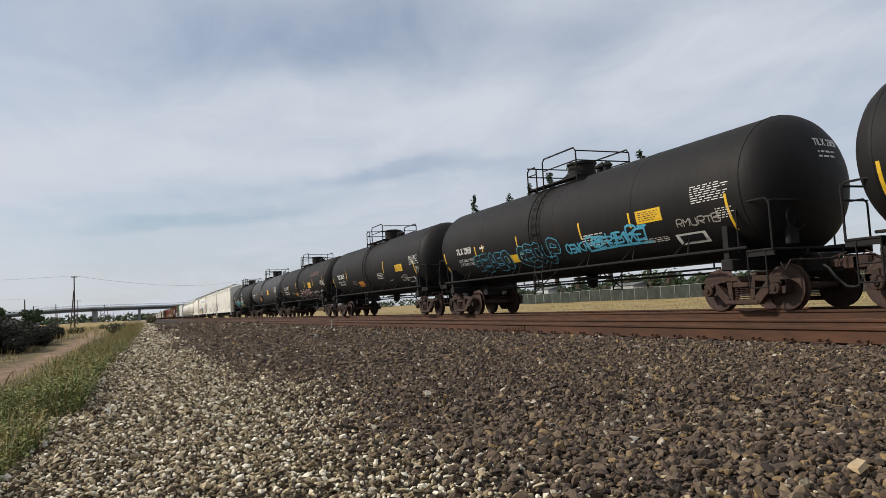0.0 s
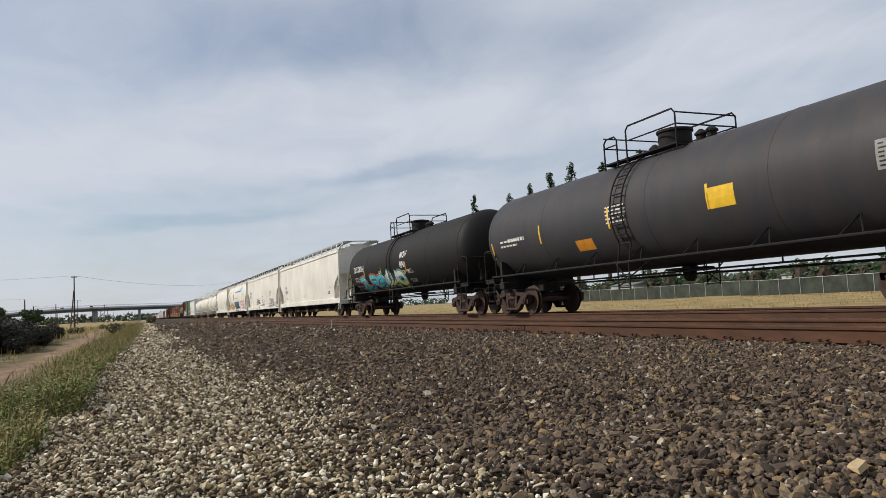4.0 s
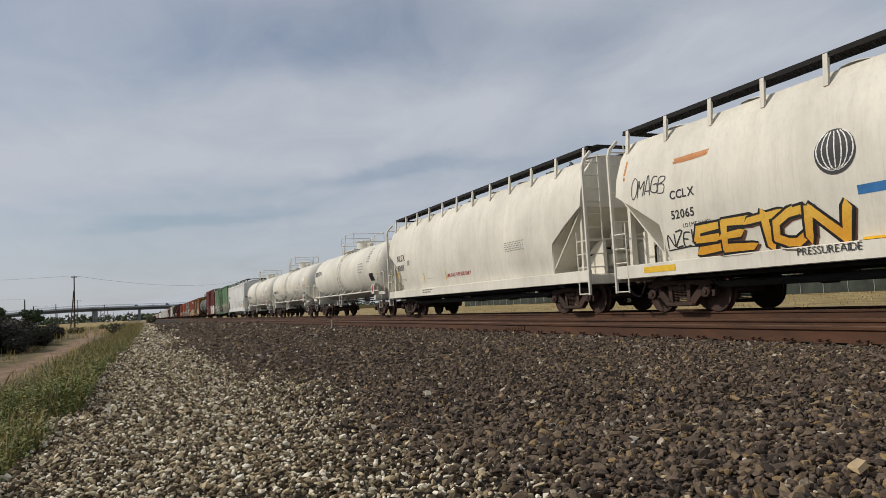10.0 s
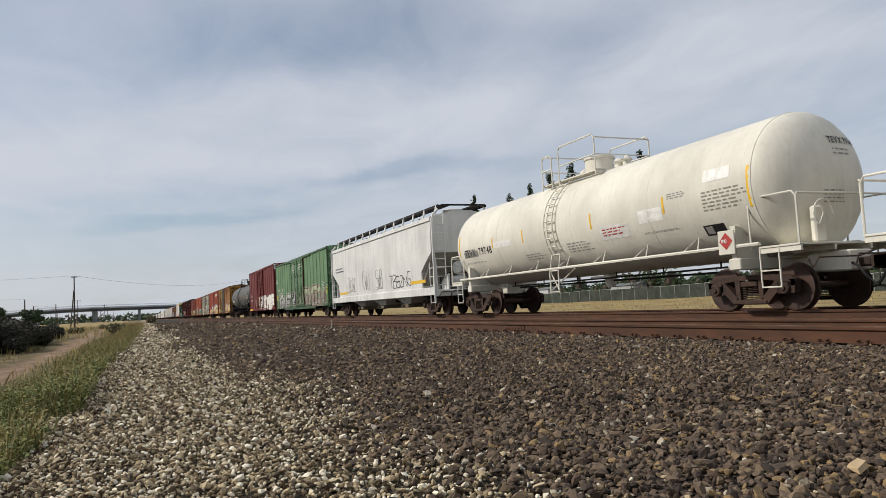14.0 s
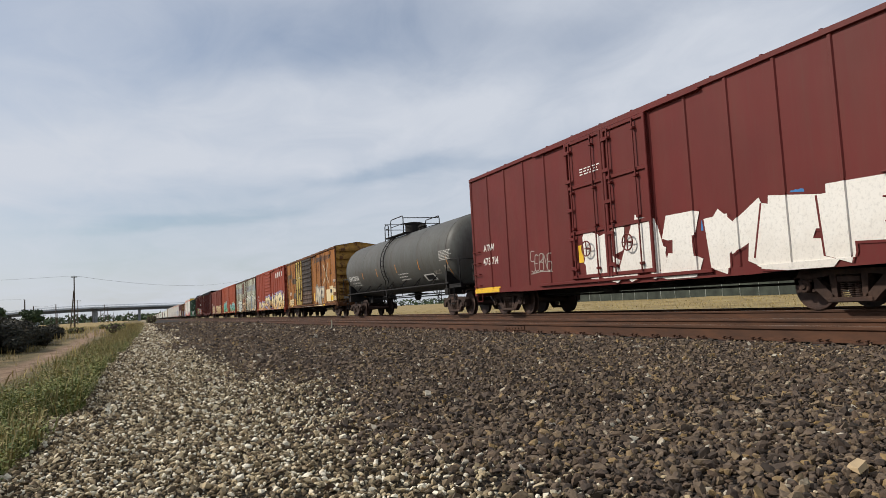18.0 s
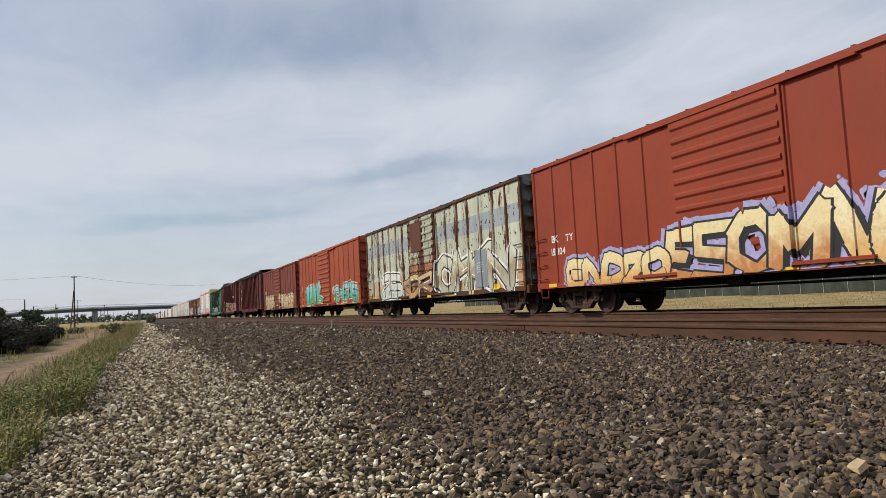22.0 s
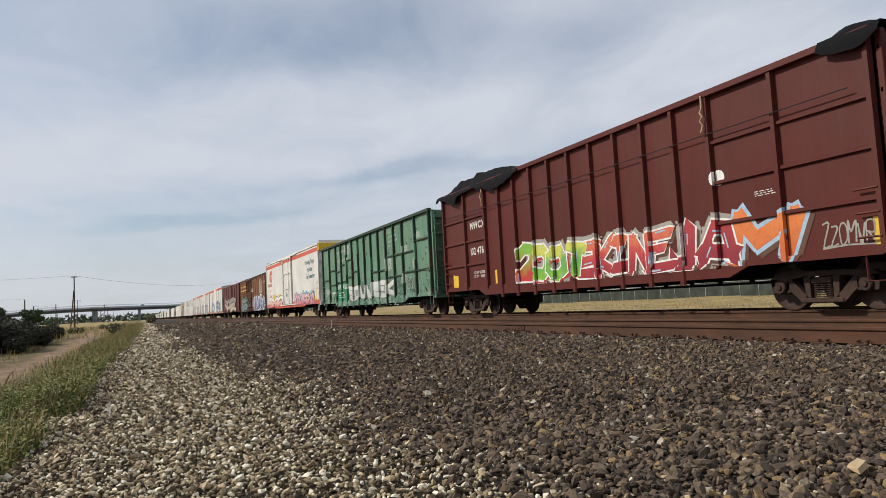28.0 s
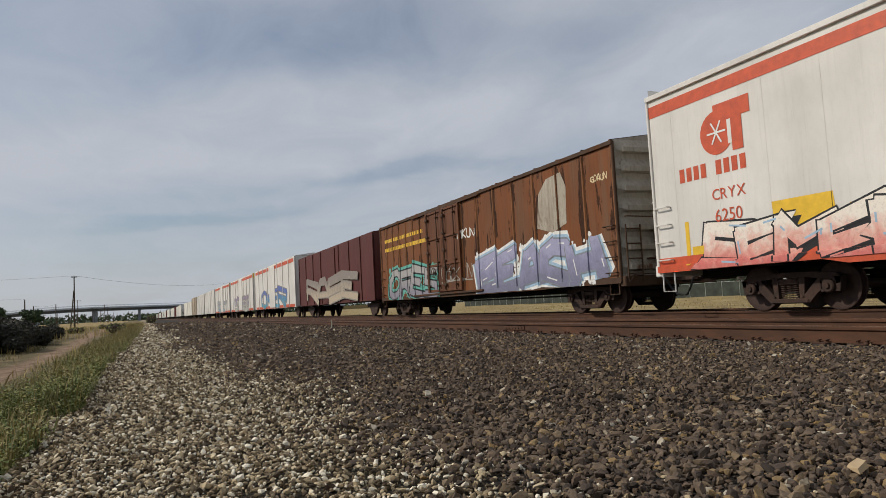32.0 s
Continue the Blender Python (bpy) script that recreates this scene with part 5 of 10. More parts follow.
TRUCK = build_truck()
scene.collection.objects.unlink(TRUCK)
for o in TRUCK.children_recursive:
    scene.collection.objects.unlink(o)


def running_gear(car, ts, half, inset=0.0, hoses=True):
    """Two trucks at +-ts/2 and couplers that reach +-half."""
    for s in (-1, 1):
        t = copy_part(TRUCK, car, pose(0, s * ts / 2, 0))
        c = Shape().box(-0.09, 0.09, s * (half - 1.1), s * (half - 0.12), 0.78, 0.96, 0.03)
        c.box(-0.16, 0.14, s * (half - 0.30), s * (half + 0.10), 0.72, 1.02, 0.05)
        c.box(0.02, 0.18, s * (half - 0.02), s * (half + 0.20), 0.74, 1.0, 0.05)
        c.box(-0.20, 0.20, s * (half - 1.3), s * (half - 0.75), 0.72, 1.05, 0.04)
        part("coupler", c, M_TRUCK, car)
        if hoses:
            y0 = half - 0.55
            part("air_hose", Shape().pipe([(-0.35, s * y0, 0.86), (-0.36, s * (y0 + 0.12), 0.80), (-0.34, s * (y0 + 0.25), 0.60), (-0.30, s * (y0 + 0.42), 0.42), (-0.24, s * (y0 + 0.55), 0.40)], 0.028), M_HOSE, car)
            part("uncoupling_lever", Shape().pipe([(-1.40, s * (half - 0.62), 0.95), (-1.38, s * (half - 0.55), 0.80), (-1.25, s * (half - 0.52), 0.98), (-0.25, s * (half - 0.45), 0.98), (-0.12, s * (half - 0.2), 1.08)], 0.016, 5), M_TRUCK, car)


def ladder(car, pts_a, pts_b, rungs, material, r=0.018, name="ladder"):
    """A ladder between two stiles."""
    sh = Shape()
    if pts_a:
        sh.pipe(pts_a, r), sh.pipe(pts_b, r)
    for p, q in rungs:
        sh.rod(p, q, r * 0.85, 5)
    return part(name, sh, material, car)


def hoop(sh, c, R, r, axis):
    """A ring of round bar: the rim of a hand wheel."""
    rings = []
    for g in np.linspace(0, 2 * math.pi, 7):
        rr, d = R + r * math.sin(g), r * math.cos(g)
        ang = [2 * math.pi * k / 18 for k in range(18)]
        rings.append([(c[0] + rr * math.cos(a), c[1] + d, c[2] + rr * math.sin(a)) if axis == "y" else (c[0] + d, c[1] + rr * math.cos(a), c[2] + rr * math.sin(a)) for a in ang])
    return sh.loft(rings, False)


def brake_gear(car, ts, z=0.75, x=-0.55, tanks=True):
    sh = Shape()
    sh.rod((x, -ts / 2 + 1.3, z), (x, ts / 2 - 1.3, z), 0.025, 5)
    sh.rod((x + 0.3, -ts / 2 + 1.3, z - 0.1), (x + 0.3, ts / 2 - 1.3, z - 0.05), 0.03, 5)
    for y in np.linspace(-ts / 2 + 1.5, ts / 2 - 1.5, 6):
        sh.box(x - 0.015, x + 0.015, y - 0.012, y + 0.012, z, z + 0.18)
    part("brake_rod", sh, M_UNDER, car)
    if not tanks:
        return
    part("brake_cylinder", Shape().lathe([(0, 0.12), (0.02, 0.16), (0.5, 0.16), (0.55, 0.08), (0.8, 0.03)], "y", (x - 0.3, 0.6, z + 0.1), 12), M_UNDER, car)
    part("air_reservoir", Shape().lathe([(0, 0.06), (0.06, 0.13), (0.9, 0.13), (0.96, 0.06)], "y", (x - 0.1, -1.6, z + 0.14), 12), M_UNDER, car)


# ---------------------------------------------------------------- tank cars
def tank_car(label, c, ts, half, R=1.49, zc=2.60, shell=7.95, body=None, trim=None, rail_z=1.32, style="black", dome_y=0.0, band=0.55):
    car = thing("tank_car", label, "tank car", "cars of the freight train", "", pose(TRAIN_X, c, 0))
    face = Face("tank", R, zc)
    body = body or paint("1c1c1e", 0.55, 0.25)
    trim = trim or M_UNDER
    dep = R * 0.52
    prof = [(-shell, 0.001)]
    for k in range(1, 9):
        a = k / 8 * math.pi / 2
        prof.append((-shell + dep * (1 - math.cos(a)), R * math.sin(a)))
    cyl = [(-shell + dep + (2 * shell - 2 * dep) * k / 10, R) for k in range(1, 11)]
    prof += cyl + [(-h, r) for h, r in prof[-2::-1]]
    part("shell", Shape().lathe(prof, "y", (0, 0, zc), 64), body, car, "", None, 0.7)
    # weld rings and the jacket band
    for y in (-shell + dep, -shell * 0.5, -band, band, shell * 0.5, shell - dep):
        part("seam_band", Shape().lathe([(y - 0.035, R), (y - 0.03, R + 0.006), (y + 0.03, R + 0.006), (y + 0.035, R)], "y", (0, 0, zc), 48), body, car)
    running_gear(car, ts, half)
    for s in (-1, 1):
        yb = s * ts / 2
        sill = Shape().box(-0.33, 0.33, yb - 0.9, s * (half - 0.6), 0.72, 1.12, 0.03).box(-0.26, 0.26, yb - s * 0.9, yb + s * 0.4, 1.05, zc - R + 0.14, 0.02)
        part("stub_sill", sill, trim, car)
        bo = Shape().box(-1.42, 1.42, yb - 0.16, yb + 0.16, 0.86, 1.10, 0.02)
        for e in (-1, 1):
            bo.prism([(e * 0.55, 1.05), (e * 1.40, 1.05), (e * 1.40, zc - 0.80), (e * 1.24, zc - 0.84), (e * 0.55, zc - R + 0.05)], "y", yb - 0.07, yb + 0.07)
        part("bolster_saddle", bo, trim, car)
        ye = half - 0.75
        deck = Shape().box(-1.42, 1.42, s * (shell - 0.75), s * ye, rail_z - 0.12, rail_z - 0.08, 0.005)
        for x in (-1.40, -0.5, 0.5, 1.36):
            deck.box(x, x + 0.05, s * (shell - 0.75), s * ye, rail_z - 0.22, rail_z - 0.10)
        part("end_platform", deck, trim, car)
        for x in (-1.40, 1.40):
            part("end_handrail", Shape().pipe([(x, s * (shell - 0.95), rail_z - 0.1), (x, s * (shell - 0.95), rail_z + 0.80), (x, s * (shell - 0.88), rail_z + 0.90), (x, s * (ye - 0.10), rail_z + 0.90), (x, s * (ye - 0.02), rail_z + 0.80), (x, s * (ye - 0.02), rail_z - 0.1)], 0.022), trim, car)
            st = Shape()
            for yy in (shell - 0.75, shell - 0.30):
                st.rod((x, s * yy, rail_z - 0.1), (x, s * yy, 0.48), 0.018, 5)
            for zz in (0.48, 0.80):
                st.rod((x, s * (shell - 0.75), zz), (x, s * (shell - 0.30), zz), 0.016, 5)
            part("sill_step", st, trim, car)
        part("end_crossrail", Shape().pipe([(-1.40, s * ye, rail_z + 0.85), (0, s * ye, rail_z + 0.86), (1.40, s * ye, rail_z + 0.85)], 0.02), trim, car)
    # brake wheel stand on the leading end
    bw = Shape().box(-0.75, -0.45, -(half - 1.05), -(half - 0.92), 1.3, 2.0, 0.03)
    hoop(bw, (-0.6, -(half - 0.85), 1.85), 0.26, 0.016, "y")
    for k in range(3):
        a = 2 * math.pi * k / 3
        bw.rod((-0.6, -(half - 0.85), 1.85), (-0.6 + 0.26 * math.cos(a), -(half - 0.85), 1.85 + 0.26 * math.sin(a)), 0.012, 4)
    part("brake_wheel", bw, trim, car)
    # side rails with their brackets
    for x in (-1.44, 1.44):
        part("side_rail", Shape().rod((x, -shell + 0.7, rail_z - 0.02), (x, shell - 0.7, rail_z - 0.02), 0.03 if style == "black" else 0.04, 6), trim, car)
        for y in np.linspace(-shell + 2.6, shell - 2.6, 7):
            zt = zc - 0.93
            xt = -math.sqrt(R * R - 0.93 ** 2) * (1 if x < 0 else -1)
            part("rail_bracket", Shape().pipe([(x, y - 0.22, rail_z), (xt, y, zt), (x, y + 0.22, rail_z)], 0.02, 5), trim, car)
    # ladder over the shell by the manway
    for s in (-1, 1):
        for yy in (dome_y + 0.20,):
            arc = lambda y: [(s * (R + 0.09) * math.cos(a), y, zc + (R + 0.09) * math.sin(a)) for a in np.linspace(-0.55, 1.25, 12)]
            foot = [(s * 1.46, yy, 0.62), (s * 1.46, yy, 1.2)]
            foot2 = [(s * 1.46, yy + 0.46, 0.62), (s * 1.46, yy + 0.46, 1.2)]
            A, B = foot + arc(yy), foot2 + arc(yy + 0.46)
            rungs = [((s * 1.46, yy, z), (s * 1.46, yy + 0.46, z)) for z in (0.66, 0.98, 1.28)]
            rungs += [(p, (p[0], p[1] + 0.46, p[2])) for p in arc(yy)]
            ladder(car, A, B, rungs, trim, 0.022, "side_ladder")
            part("ladder_brace", Shape().rod((s * 1.45, yy, 0.7), (s * 1.2, yy + 0.9, 1.35), 0.02, 5).rod((s * 1.45, yy + 0.46, 0.7), (s * 1.2, yy - 0.6, 1.35), 0.02, 5), trim, car)
    # manway, valves and the railed platform
    top = zc + R
    part("manway", Shape().lathe([(top - 0.12, 0.42), (top + 0.42, 0.42), (top + 0.44, 0.46), (top + 0.50, 0.46), (top + 0.54, 0.30), (top + 0.56, 0.0)], "z", (0, dome_y - 0.15, 0), 20), trim if style != "white" else body, car, "manway dome with hinged lid")
    for yy in (dome_y - 0.95, dome_y + 0.75, dome_y - 1.3):
        part("valve", Shape().lathe([(top - 0.1, 0.12), (top + 0.18, 0.12), (top + 0.2, 0.16), (top + 0.24, 0.16), (top + 0.34, 0.05)], "z", (0.1, yy, 0), 10), trim, car)
    p0, p1 = (dome_y - 1.25, dome_y + 1.55)
    pl, slats = Shape(), []
    for x in (-0.92, 0.60):
        slats += [x + 0.05 * k for k in range(7)]
        pl.box(x, x + 0.32, p0, p0 + 0.04, top - 0.14, top - 0.05).box(x, x + 0.32, p1 - 0.04, p1, top - 0.14, top - 0.05)
    plat = part("platform", pl, trim, car, "grated platform")
    bar = Shape().box(0, 0.025, p0, p1, top - 0.10, top - 0.06).mesh("slat")
    for x in slats:
        part("slat", bar, trim, plat, "", pose(x, 0, 0))
    hr = 0.80 if style != "white" else 1.0
    zt = top - 0.06 + hr
    for x in (-0.95, 0.95):
        pts = [(x, p0 + 0.9, top - 0.2), (x, p0 + 0.9, zt - 0.1), (x, p0 + 0.8, zt), (x, p0 + 0.0, zt - 0.05), (x, p0 - 0.02, zt - 0.5), (x, p0, top - 0.2)]
        part("platform_rail", Shape().pipe([(x, p0, top - 0.2), (x, p0, zt - 0.12), (x, p0 + 0.1, zt), (x, p1 - 1.05, zt), (x, p1 - 0.95, zt - 0.1), (x, p1 - 0.95, top - 0.2)], 0.024), trim, car)
        part("platform_rail", Shape().pipe([(x, p1 - 0.55, top - 0.25), (x, p1 - 0.55, zt - 0.25), (x, p1 - 0.45, zt - 0.15), (x, p1 - 0.1, zt - 0.15), (x, p1, zt - 0.25), (x, p1, top - 0.25)], 0.024), trim, car)
        part("knee_rail", Shape().rod((x, p0, top + 0.36), (x, p1 - 0.95, top + 0.36), 0.02, 5).rod((x, p1 - 0.55, top + 0.36), (x, p1, top + 0.36), 0.02, 5), trim, car)
    for yy in (p0, p1):
        part("end_gate", Shape().pipe([(-0.95, yy, zt - 0.1), (0.95, yy, zt - 0.1)], 0.02, 5).pipe([(-0.95, yy, top + 0.36), (0.95, yy, top + 0.36)], 0.02, 5), trim, car)
    # bottom outlet
    part("bottom_outlet", Shape().lathe([(zc - R - 0.38, 0.09), (zc - R - 0.3, 0.16), (zc - R + 0.1, 0.2)], "z", (0, dome_y - 0.3, 0), 12).box(-0.4, 0.4, dome_y - 0.75, dome_y + 0.15, zc - R - 0.10, zc - R - 0.04, 0.02), trim, car)
    brake_gear(car, ts, 0.98, -0.3, False)
    return car, face


def tank_marks(car, face, mark, num, ink, seed, lt=("LD LMT 202700 LB  91950 KG", "LT WT  83300 LB  37800 KG"), yellow=M_YELLOW, shell=7.95, zc=2.6, stripe_y=(7.2, 5.6, 2.4, -1.6, -5.6), table=True, rear=False):
    y0 = shell - 1.05
    lettering(car, face, mark + " " + num, y0, zc + 0.05, 0.30, ink, "b", 1.0)
    lettering(car, face, lt[0], y0, zc - 0.24, 0.10, ink, "r")
    lettering(car, face, lt[1], y0 - 0.1, zc - 0.44, 0.10, ink, "r")
    if table:
        t = panel(car, face, -shell + 3.35, zc + 0.55, 1.25, 0.62, M_GREY_TAG if ink is not M_BLACK else M_WHITE_TAG, "data_panel")
        bars(car, face, -shell + 3.30, zc + 0.58, 1.15, 0.56, 7, M_BLACK if ink is not M_BLACK else M_GREY_TAG, seed, "stencil")
        bars(car, face, -shell + 2.2, zc + 0.0, 0.45, 0.48, 5, ink, seed + 1)
    for k, (yy, zz) in enumerate(((1.0, zc - 0.1), (-0.4, zc - 0.2), (-2.6, zc - 0.55))):
        bars(car, face, yy, zz, 0.8, 0.22, 3, ink, seed + 5 + k)


# ---------------------------------------------------------------- box cars
def box_car(label, c, ts, half, L, body, W=1.48, z0=0.90, z1=4.38, peak=0.22, posts=7, door=(-1.6, 1.6), door_kind="ribbed", end_ribs=7, roof=None, trim=None, end=None, door_mat=None,
            sill=0.02, sill_mat=None, post_mat=None, name="box_car", post_d=0.032, eave_white=None, category="boxcar", ladders=True, roof_ribs=True, fish=0.0):
    """Box car with posts, doors, corrugated ends and a ribbed roof. L: half the body's length."""
    car = thing(name, label, category, "cars of the freight train", "", pose(TRAIN_X, c, 0))
    face = Face("flat", W)
    face.lim, face.foot = (-L + 0.02, L - 0.02, z0 - 0.12, z1 - 0.13), (z0 + 0.02, 0.047)
    for a, b in ((-L + 0.05, door[0]), (door[1], L - 0.05)):
        face.bumps += [(a + (b - a) * k / posts - 0.045, a + (b - a) * k / posts + 0.045, post_d + 0.002) for k in range(posts + 1 if posts else 0)]
    if door_kind:
        face.bumps.append((door[0] + 0.02, door[1] - 0.02, 0.118 if door_kind in ("ribbed", "wide") else 0.078))
    trim, roof, end = trim or body, roof or body, end or body
    door_mat, post_mat = door_mat or body, post_mat or body
    # side walls end at the door opening; the door hangs in front of it
    for s in (-1, 1):
        part("side_wall", Shape().box(s * (W - 0.05), s * W, -L, L, z0, z1, 0.004), body, car)
        part("top_chord", Shape().box(s * (W - 0.03), s * (W + 0.06), -L - 0.01, L + 0.01, z1 - 0.10, z1 + 0.02, 0.012), trim, car)
        si = [(-L, z0 + 0.02), (-L, z0 - 0.13), (-ts / 2 + 1.2, z0 - 0.13), (-ts / 2 + 1.7, z0 - 0.13 - sill), (ts / 2 - 1.7, z0 - 0.13 - sill), (ts / 2 - 1.2, z0 - 0.13), (L, z0 - 0.13), (L, z0 + 0.02)]
        part("side_sill", Shape().prism(si, "x", s * (W - 0.02), s * (W + 0.045)), sill_mat or trim, car)
        d0, d1 = door
        for side_a, side_b in ((-L + 0.05, d0), (d1, L - 0.05)):
            n = posts
            for k in range(n + 1 if n else 0):
                y = side_a + (side_b - side_a) * k / n
                part("side_post", Shape().prism([(s * W, y - 0.055), (s * (W + post_d), y - 0.03), (s * (W + post_d), y + 0.03), (s * W, y + 0.055)], "z", z0 + 0.03, z1 - 0.10), post_mat, car)
        # door
        dw = d1 - d0
        dz0, dz1 = z0 + 0.06, z1 - 0.14
        if door_kind:
            halves = [(d0, d1)] if door_kind in ("ribbed", "wide", "plug1") else [(d0, (d0 + d1) / 2), ((d0 + d1) / 2, d1)]
            for a, b in halves:
                dr = part("door", Shape().box(s * (W + 0.02), s * (W + 0.075), a + 0.02, b - 0.02, dz0, dz1, 0.01), door_mat, car)
                if door_kind in ("ribbed", "wide"):
                    n = 11
                    for k in range(n):
                        z = dz0 + 0.12 + (dz1 - dz0 - 0.24) * k / (n - 1)
                        part("door_rib", Shape().prism([(s * (W + 0.075), z - 0.10), (s * (W + 0.115), z - 0.05), (s * (W + 0.115), z + 0.01), (s * (W + 0.075), z + 0.06)], "y", a + 0.10, b - 0.10), door_mat, dr)
                else:
                    for z in (dz0 + 0.06, dz0 + (dz1 - dz0) * 0.33, dz0 + (dz1 - dz0) * 0.66, dz1 - 0.06):
                        part("door_rib", Shape().box(s * (W + 0.075), s * (W + 0.12), a + 0.05, b - 0.05, z - 0.05, z + 0.05, 0.015), door_mat, dr)
                    for yy in (a + 0.06, b - 0.06):
                        part("door_stile", Shape().box(s * (W + 0.075), s * (W + 0.13), yy - 0.05, yy + 0.05, dz0, dz1, 0.015), door_mat, dr)
                    bar = Shape()
                    for yy in (a + (b - a) * 0.25, a + (b - a) * 0.83):
                        bar.rod((s * (W + 0.15), yy, dz0 + 0.05), (s * (W + 0.15), yy, dz1 - 0.05), 0.022, 6)
                        for zz in (dz0 + 0.25, dz0 + (dz1 - dz0) * 0.36, dz0 + (dz1 - dz0) * 0.62, dz1 - 0.3):
                            bar.box(s * (W + 0.075), s * (W + 0.185), yy - 0.05, yy + 0.05, zz - 0.035, zz + 0.035, 0.012)
                    part("lock_rod", bar, trim, dr)
                    hg = Shape()
                    for zz in np.linspace(dz0 + 0.3, dz1 - 0.3, 5):
                        hg.box(s * (W + 0.13), s * (W + 0.16), b - 0.02, b - 0.28, zz - 0.05, zz + 0.05, 0.01)
                    part("hinge_strap", hg, trim, dr)
                    zc2 = dz0 + 0.8
                    wheel = hoop(Shape(), (s * (W + 0.19), (a + b) / 2, zc2), 0.2, 0.018, "x").rod((s * (W + 0.07), (a + b) / 2, zc2), (s * (W + 0.19), (a + b) / 2, zc2), 0.03, 6)
                    wheel.rod((s * (W + 0.19), (a + b) / 2 - 0.2, zc2), (s * (W + 0.19), (a + b) / 2 + 0.2, zc2), 0.014, 4).rod((s * (W + 0.19), (a + b) / 2, zc2 - 0.2), (s * (W + 0.19), (a + b) / 2, zc2 + 0.2), 0.014, 4)
                    part("lock_wheel", wheel, trim, dr)
                part("door_handle", Shape().box(s * (W + 0.115), s * (W + 0.15), b - 0.25, b - 0.19, dz0 + 0.5, dz0 + 1.1, 0.01), trim, dr)
            part("door_track", Shape().box(s * (W + 0.02), s * (W + 0.12), d0 - dw * 0.5, d1 + dw * 0.5, z0 - 0.05, z0 + 0.03, 0.01), trim, car)
            part("door_rail", Shape().box(s * (W + 0.02), s * (W + 0.10), d0 - dw * 0.5, d1 + dw * 0.5, z1 - 0.15, z1 - 0.09, 0.01), trim, car)
    # roof
    rf = [(-W - 0.03, z1), (0, z1 + peak), (W + 0.03, z1), (W + 0.03, z1 - 0.06), (-W - 0.03, z1 - 0.06)]
    part("roof", Shape().prism(rf, "y", -L + 0.052, L - 0.052), roof, car)
    if roof_ribs:
        n = int(2 * L / 1.25)
        for k in range(n + 1):
            y = -L + 0.10 + (2 * L - 0.2) * k / n
            part("roof_seam", Shape().prism([(-W - 0.02, z1 + 0.01), (0, z1 + peak + 0.01), (W + 0.02, z1 + 0.01), (W + 0.02, z1 + 0.055), (0, z1 + peak + 0.055), (-W - 0.02, z1 + 0.055)], "y", y - 0.025, y + 0.025), roof, car)
    # ends
    for s in (-1, 1):
        part("end_wall", Shape().prism([(-W, z0), (W, z0), (W, z1 + 0.03), (0, z1 + peak + 0.03), (-W, z1 + 0.03)], "y", s * (L - 0.05), s * L), end, car)
        for k in range(end_ribs):
            z = z0 + 0.30 + (z1 - z0 - 0.50) * k / (end_ribs - 1)
            hgt = 0.5 * (z1 - z0 - 0.5) / (end_ribs - 1) * 0.95
            rib = Shape().loft([[(-W + 0.06, s * L, z - hgt), (-W + 0.06, s * (L + 0.01), z - 0.02), (-W + 0.06, s * (L + 0.01), z + 0.02), (-W + 0.06, s * L, z + hgt)],
                                [(-W + 0.22, s * L, z - hgt * 0.55), (-W + 0.22, s * (L + 0.15), z - hgt * 0.40), (-W + 0.22, s * (L + 0.15), z + 0.02), (-W + 0.22, s * L, z + hgt)],
                                [(W - 0.22, s * L, z - hgt * 0.55), (W - 0.22, s * (L + 0.15), z - hgt * 0.40), (W - 0.22, s * (L + 0.15), z + 0.02), (W - 0.22, s * L, z + hgt)],
                                [(W - 0.06, s * L, z - hgt), (W - 0.06, s * (L + 0.01), z - 0.02), (W - 0.06, s * (L + 0.01), z + 0.02), (W - 0.06, s * L, z + hgt)]])
            part("end_rib", rib, end, car)
        for x in (-W, W):
            part("corner_post", Shape().box(x - 0.04, x + 0.04, s * (L - 0.05), s * (L + 0.02), z0 - 0.10, z1, 0.015), trim, car)
        part("end_sill", Shape().box(-W, W, s * (L - 0.08), s * (L + 0.14), z0 - 0.22, z0 + 0.05, 0.02), trim, car)
        if ladders:
            x0, x1 = -W + 0.10, -W + 0.55
            yy = s * (L + 0.16)
            ladder(car, [(x0, yy, z0 - 0.1), (x0, yy, z0 + 1.35)], [(x1, yy, z0 - 0.1), (x1, yy, z0 + 1.35)], [((x0, yy, z0 + 0.1 + 0.38 * k), (x1, yy, z0 + 0.1 + 0.38 * k)) for k in range(4)], trim, 0.022, "end_ladder")
            xs = -W - 0.10
            ya, yb = s * (L - 0.08), s * (L - 0.52)
            ladder(car, None, None, [((xs, ya, z0 + 0.15 + 0.40 * k), (xs, yb, z0 + 0.15 + 0.40 * k)) for k in range(4)] + [((xs, e, z0 + 0.15 + 0.40 * k), (-W + 0.01, e, z0 + 0.15 + 0.40 * k)) for k in range(4) for e in (ya, yb)], trim, 0.02, "side_ladder")
        part("sill_step", Shape().pipe([(-W, s * (L - 0.12), z0), (-W, s * (L - 0.12), 0.50), (-W, s * (L - 0.50), 0.50), (-W, s * (L - 0.50), z0)], 0.02, 5), trim, car)
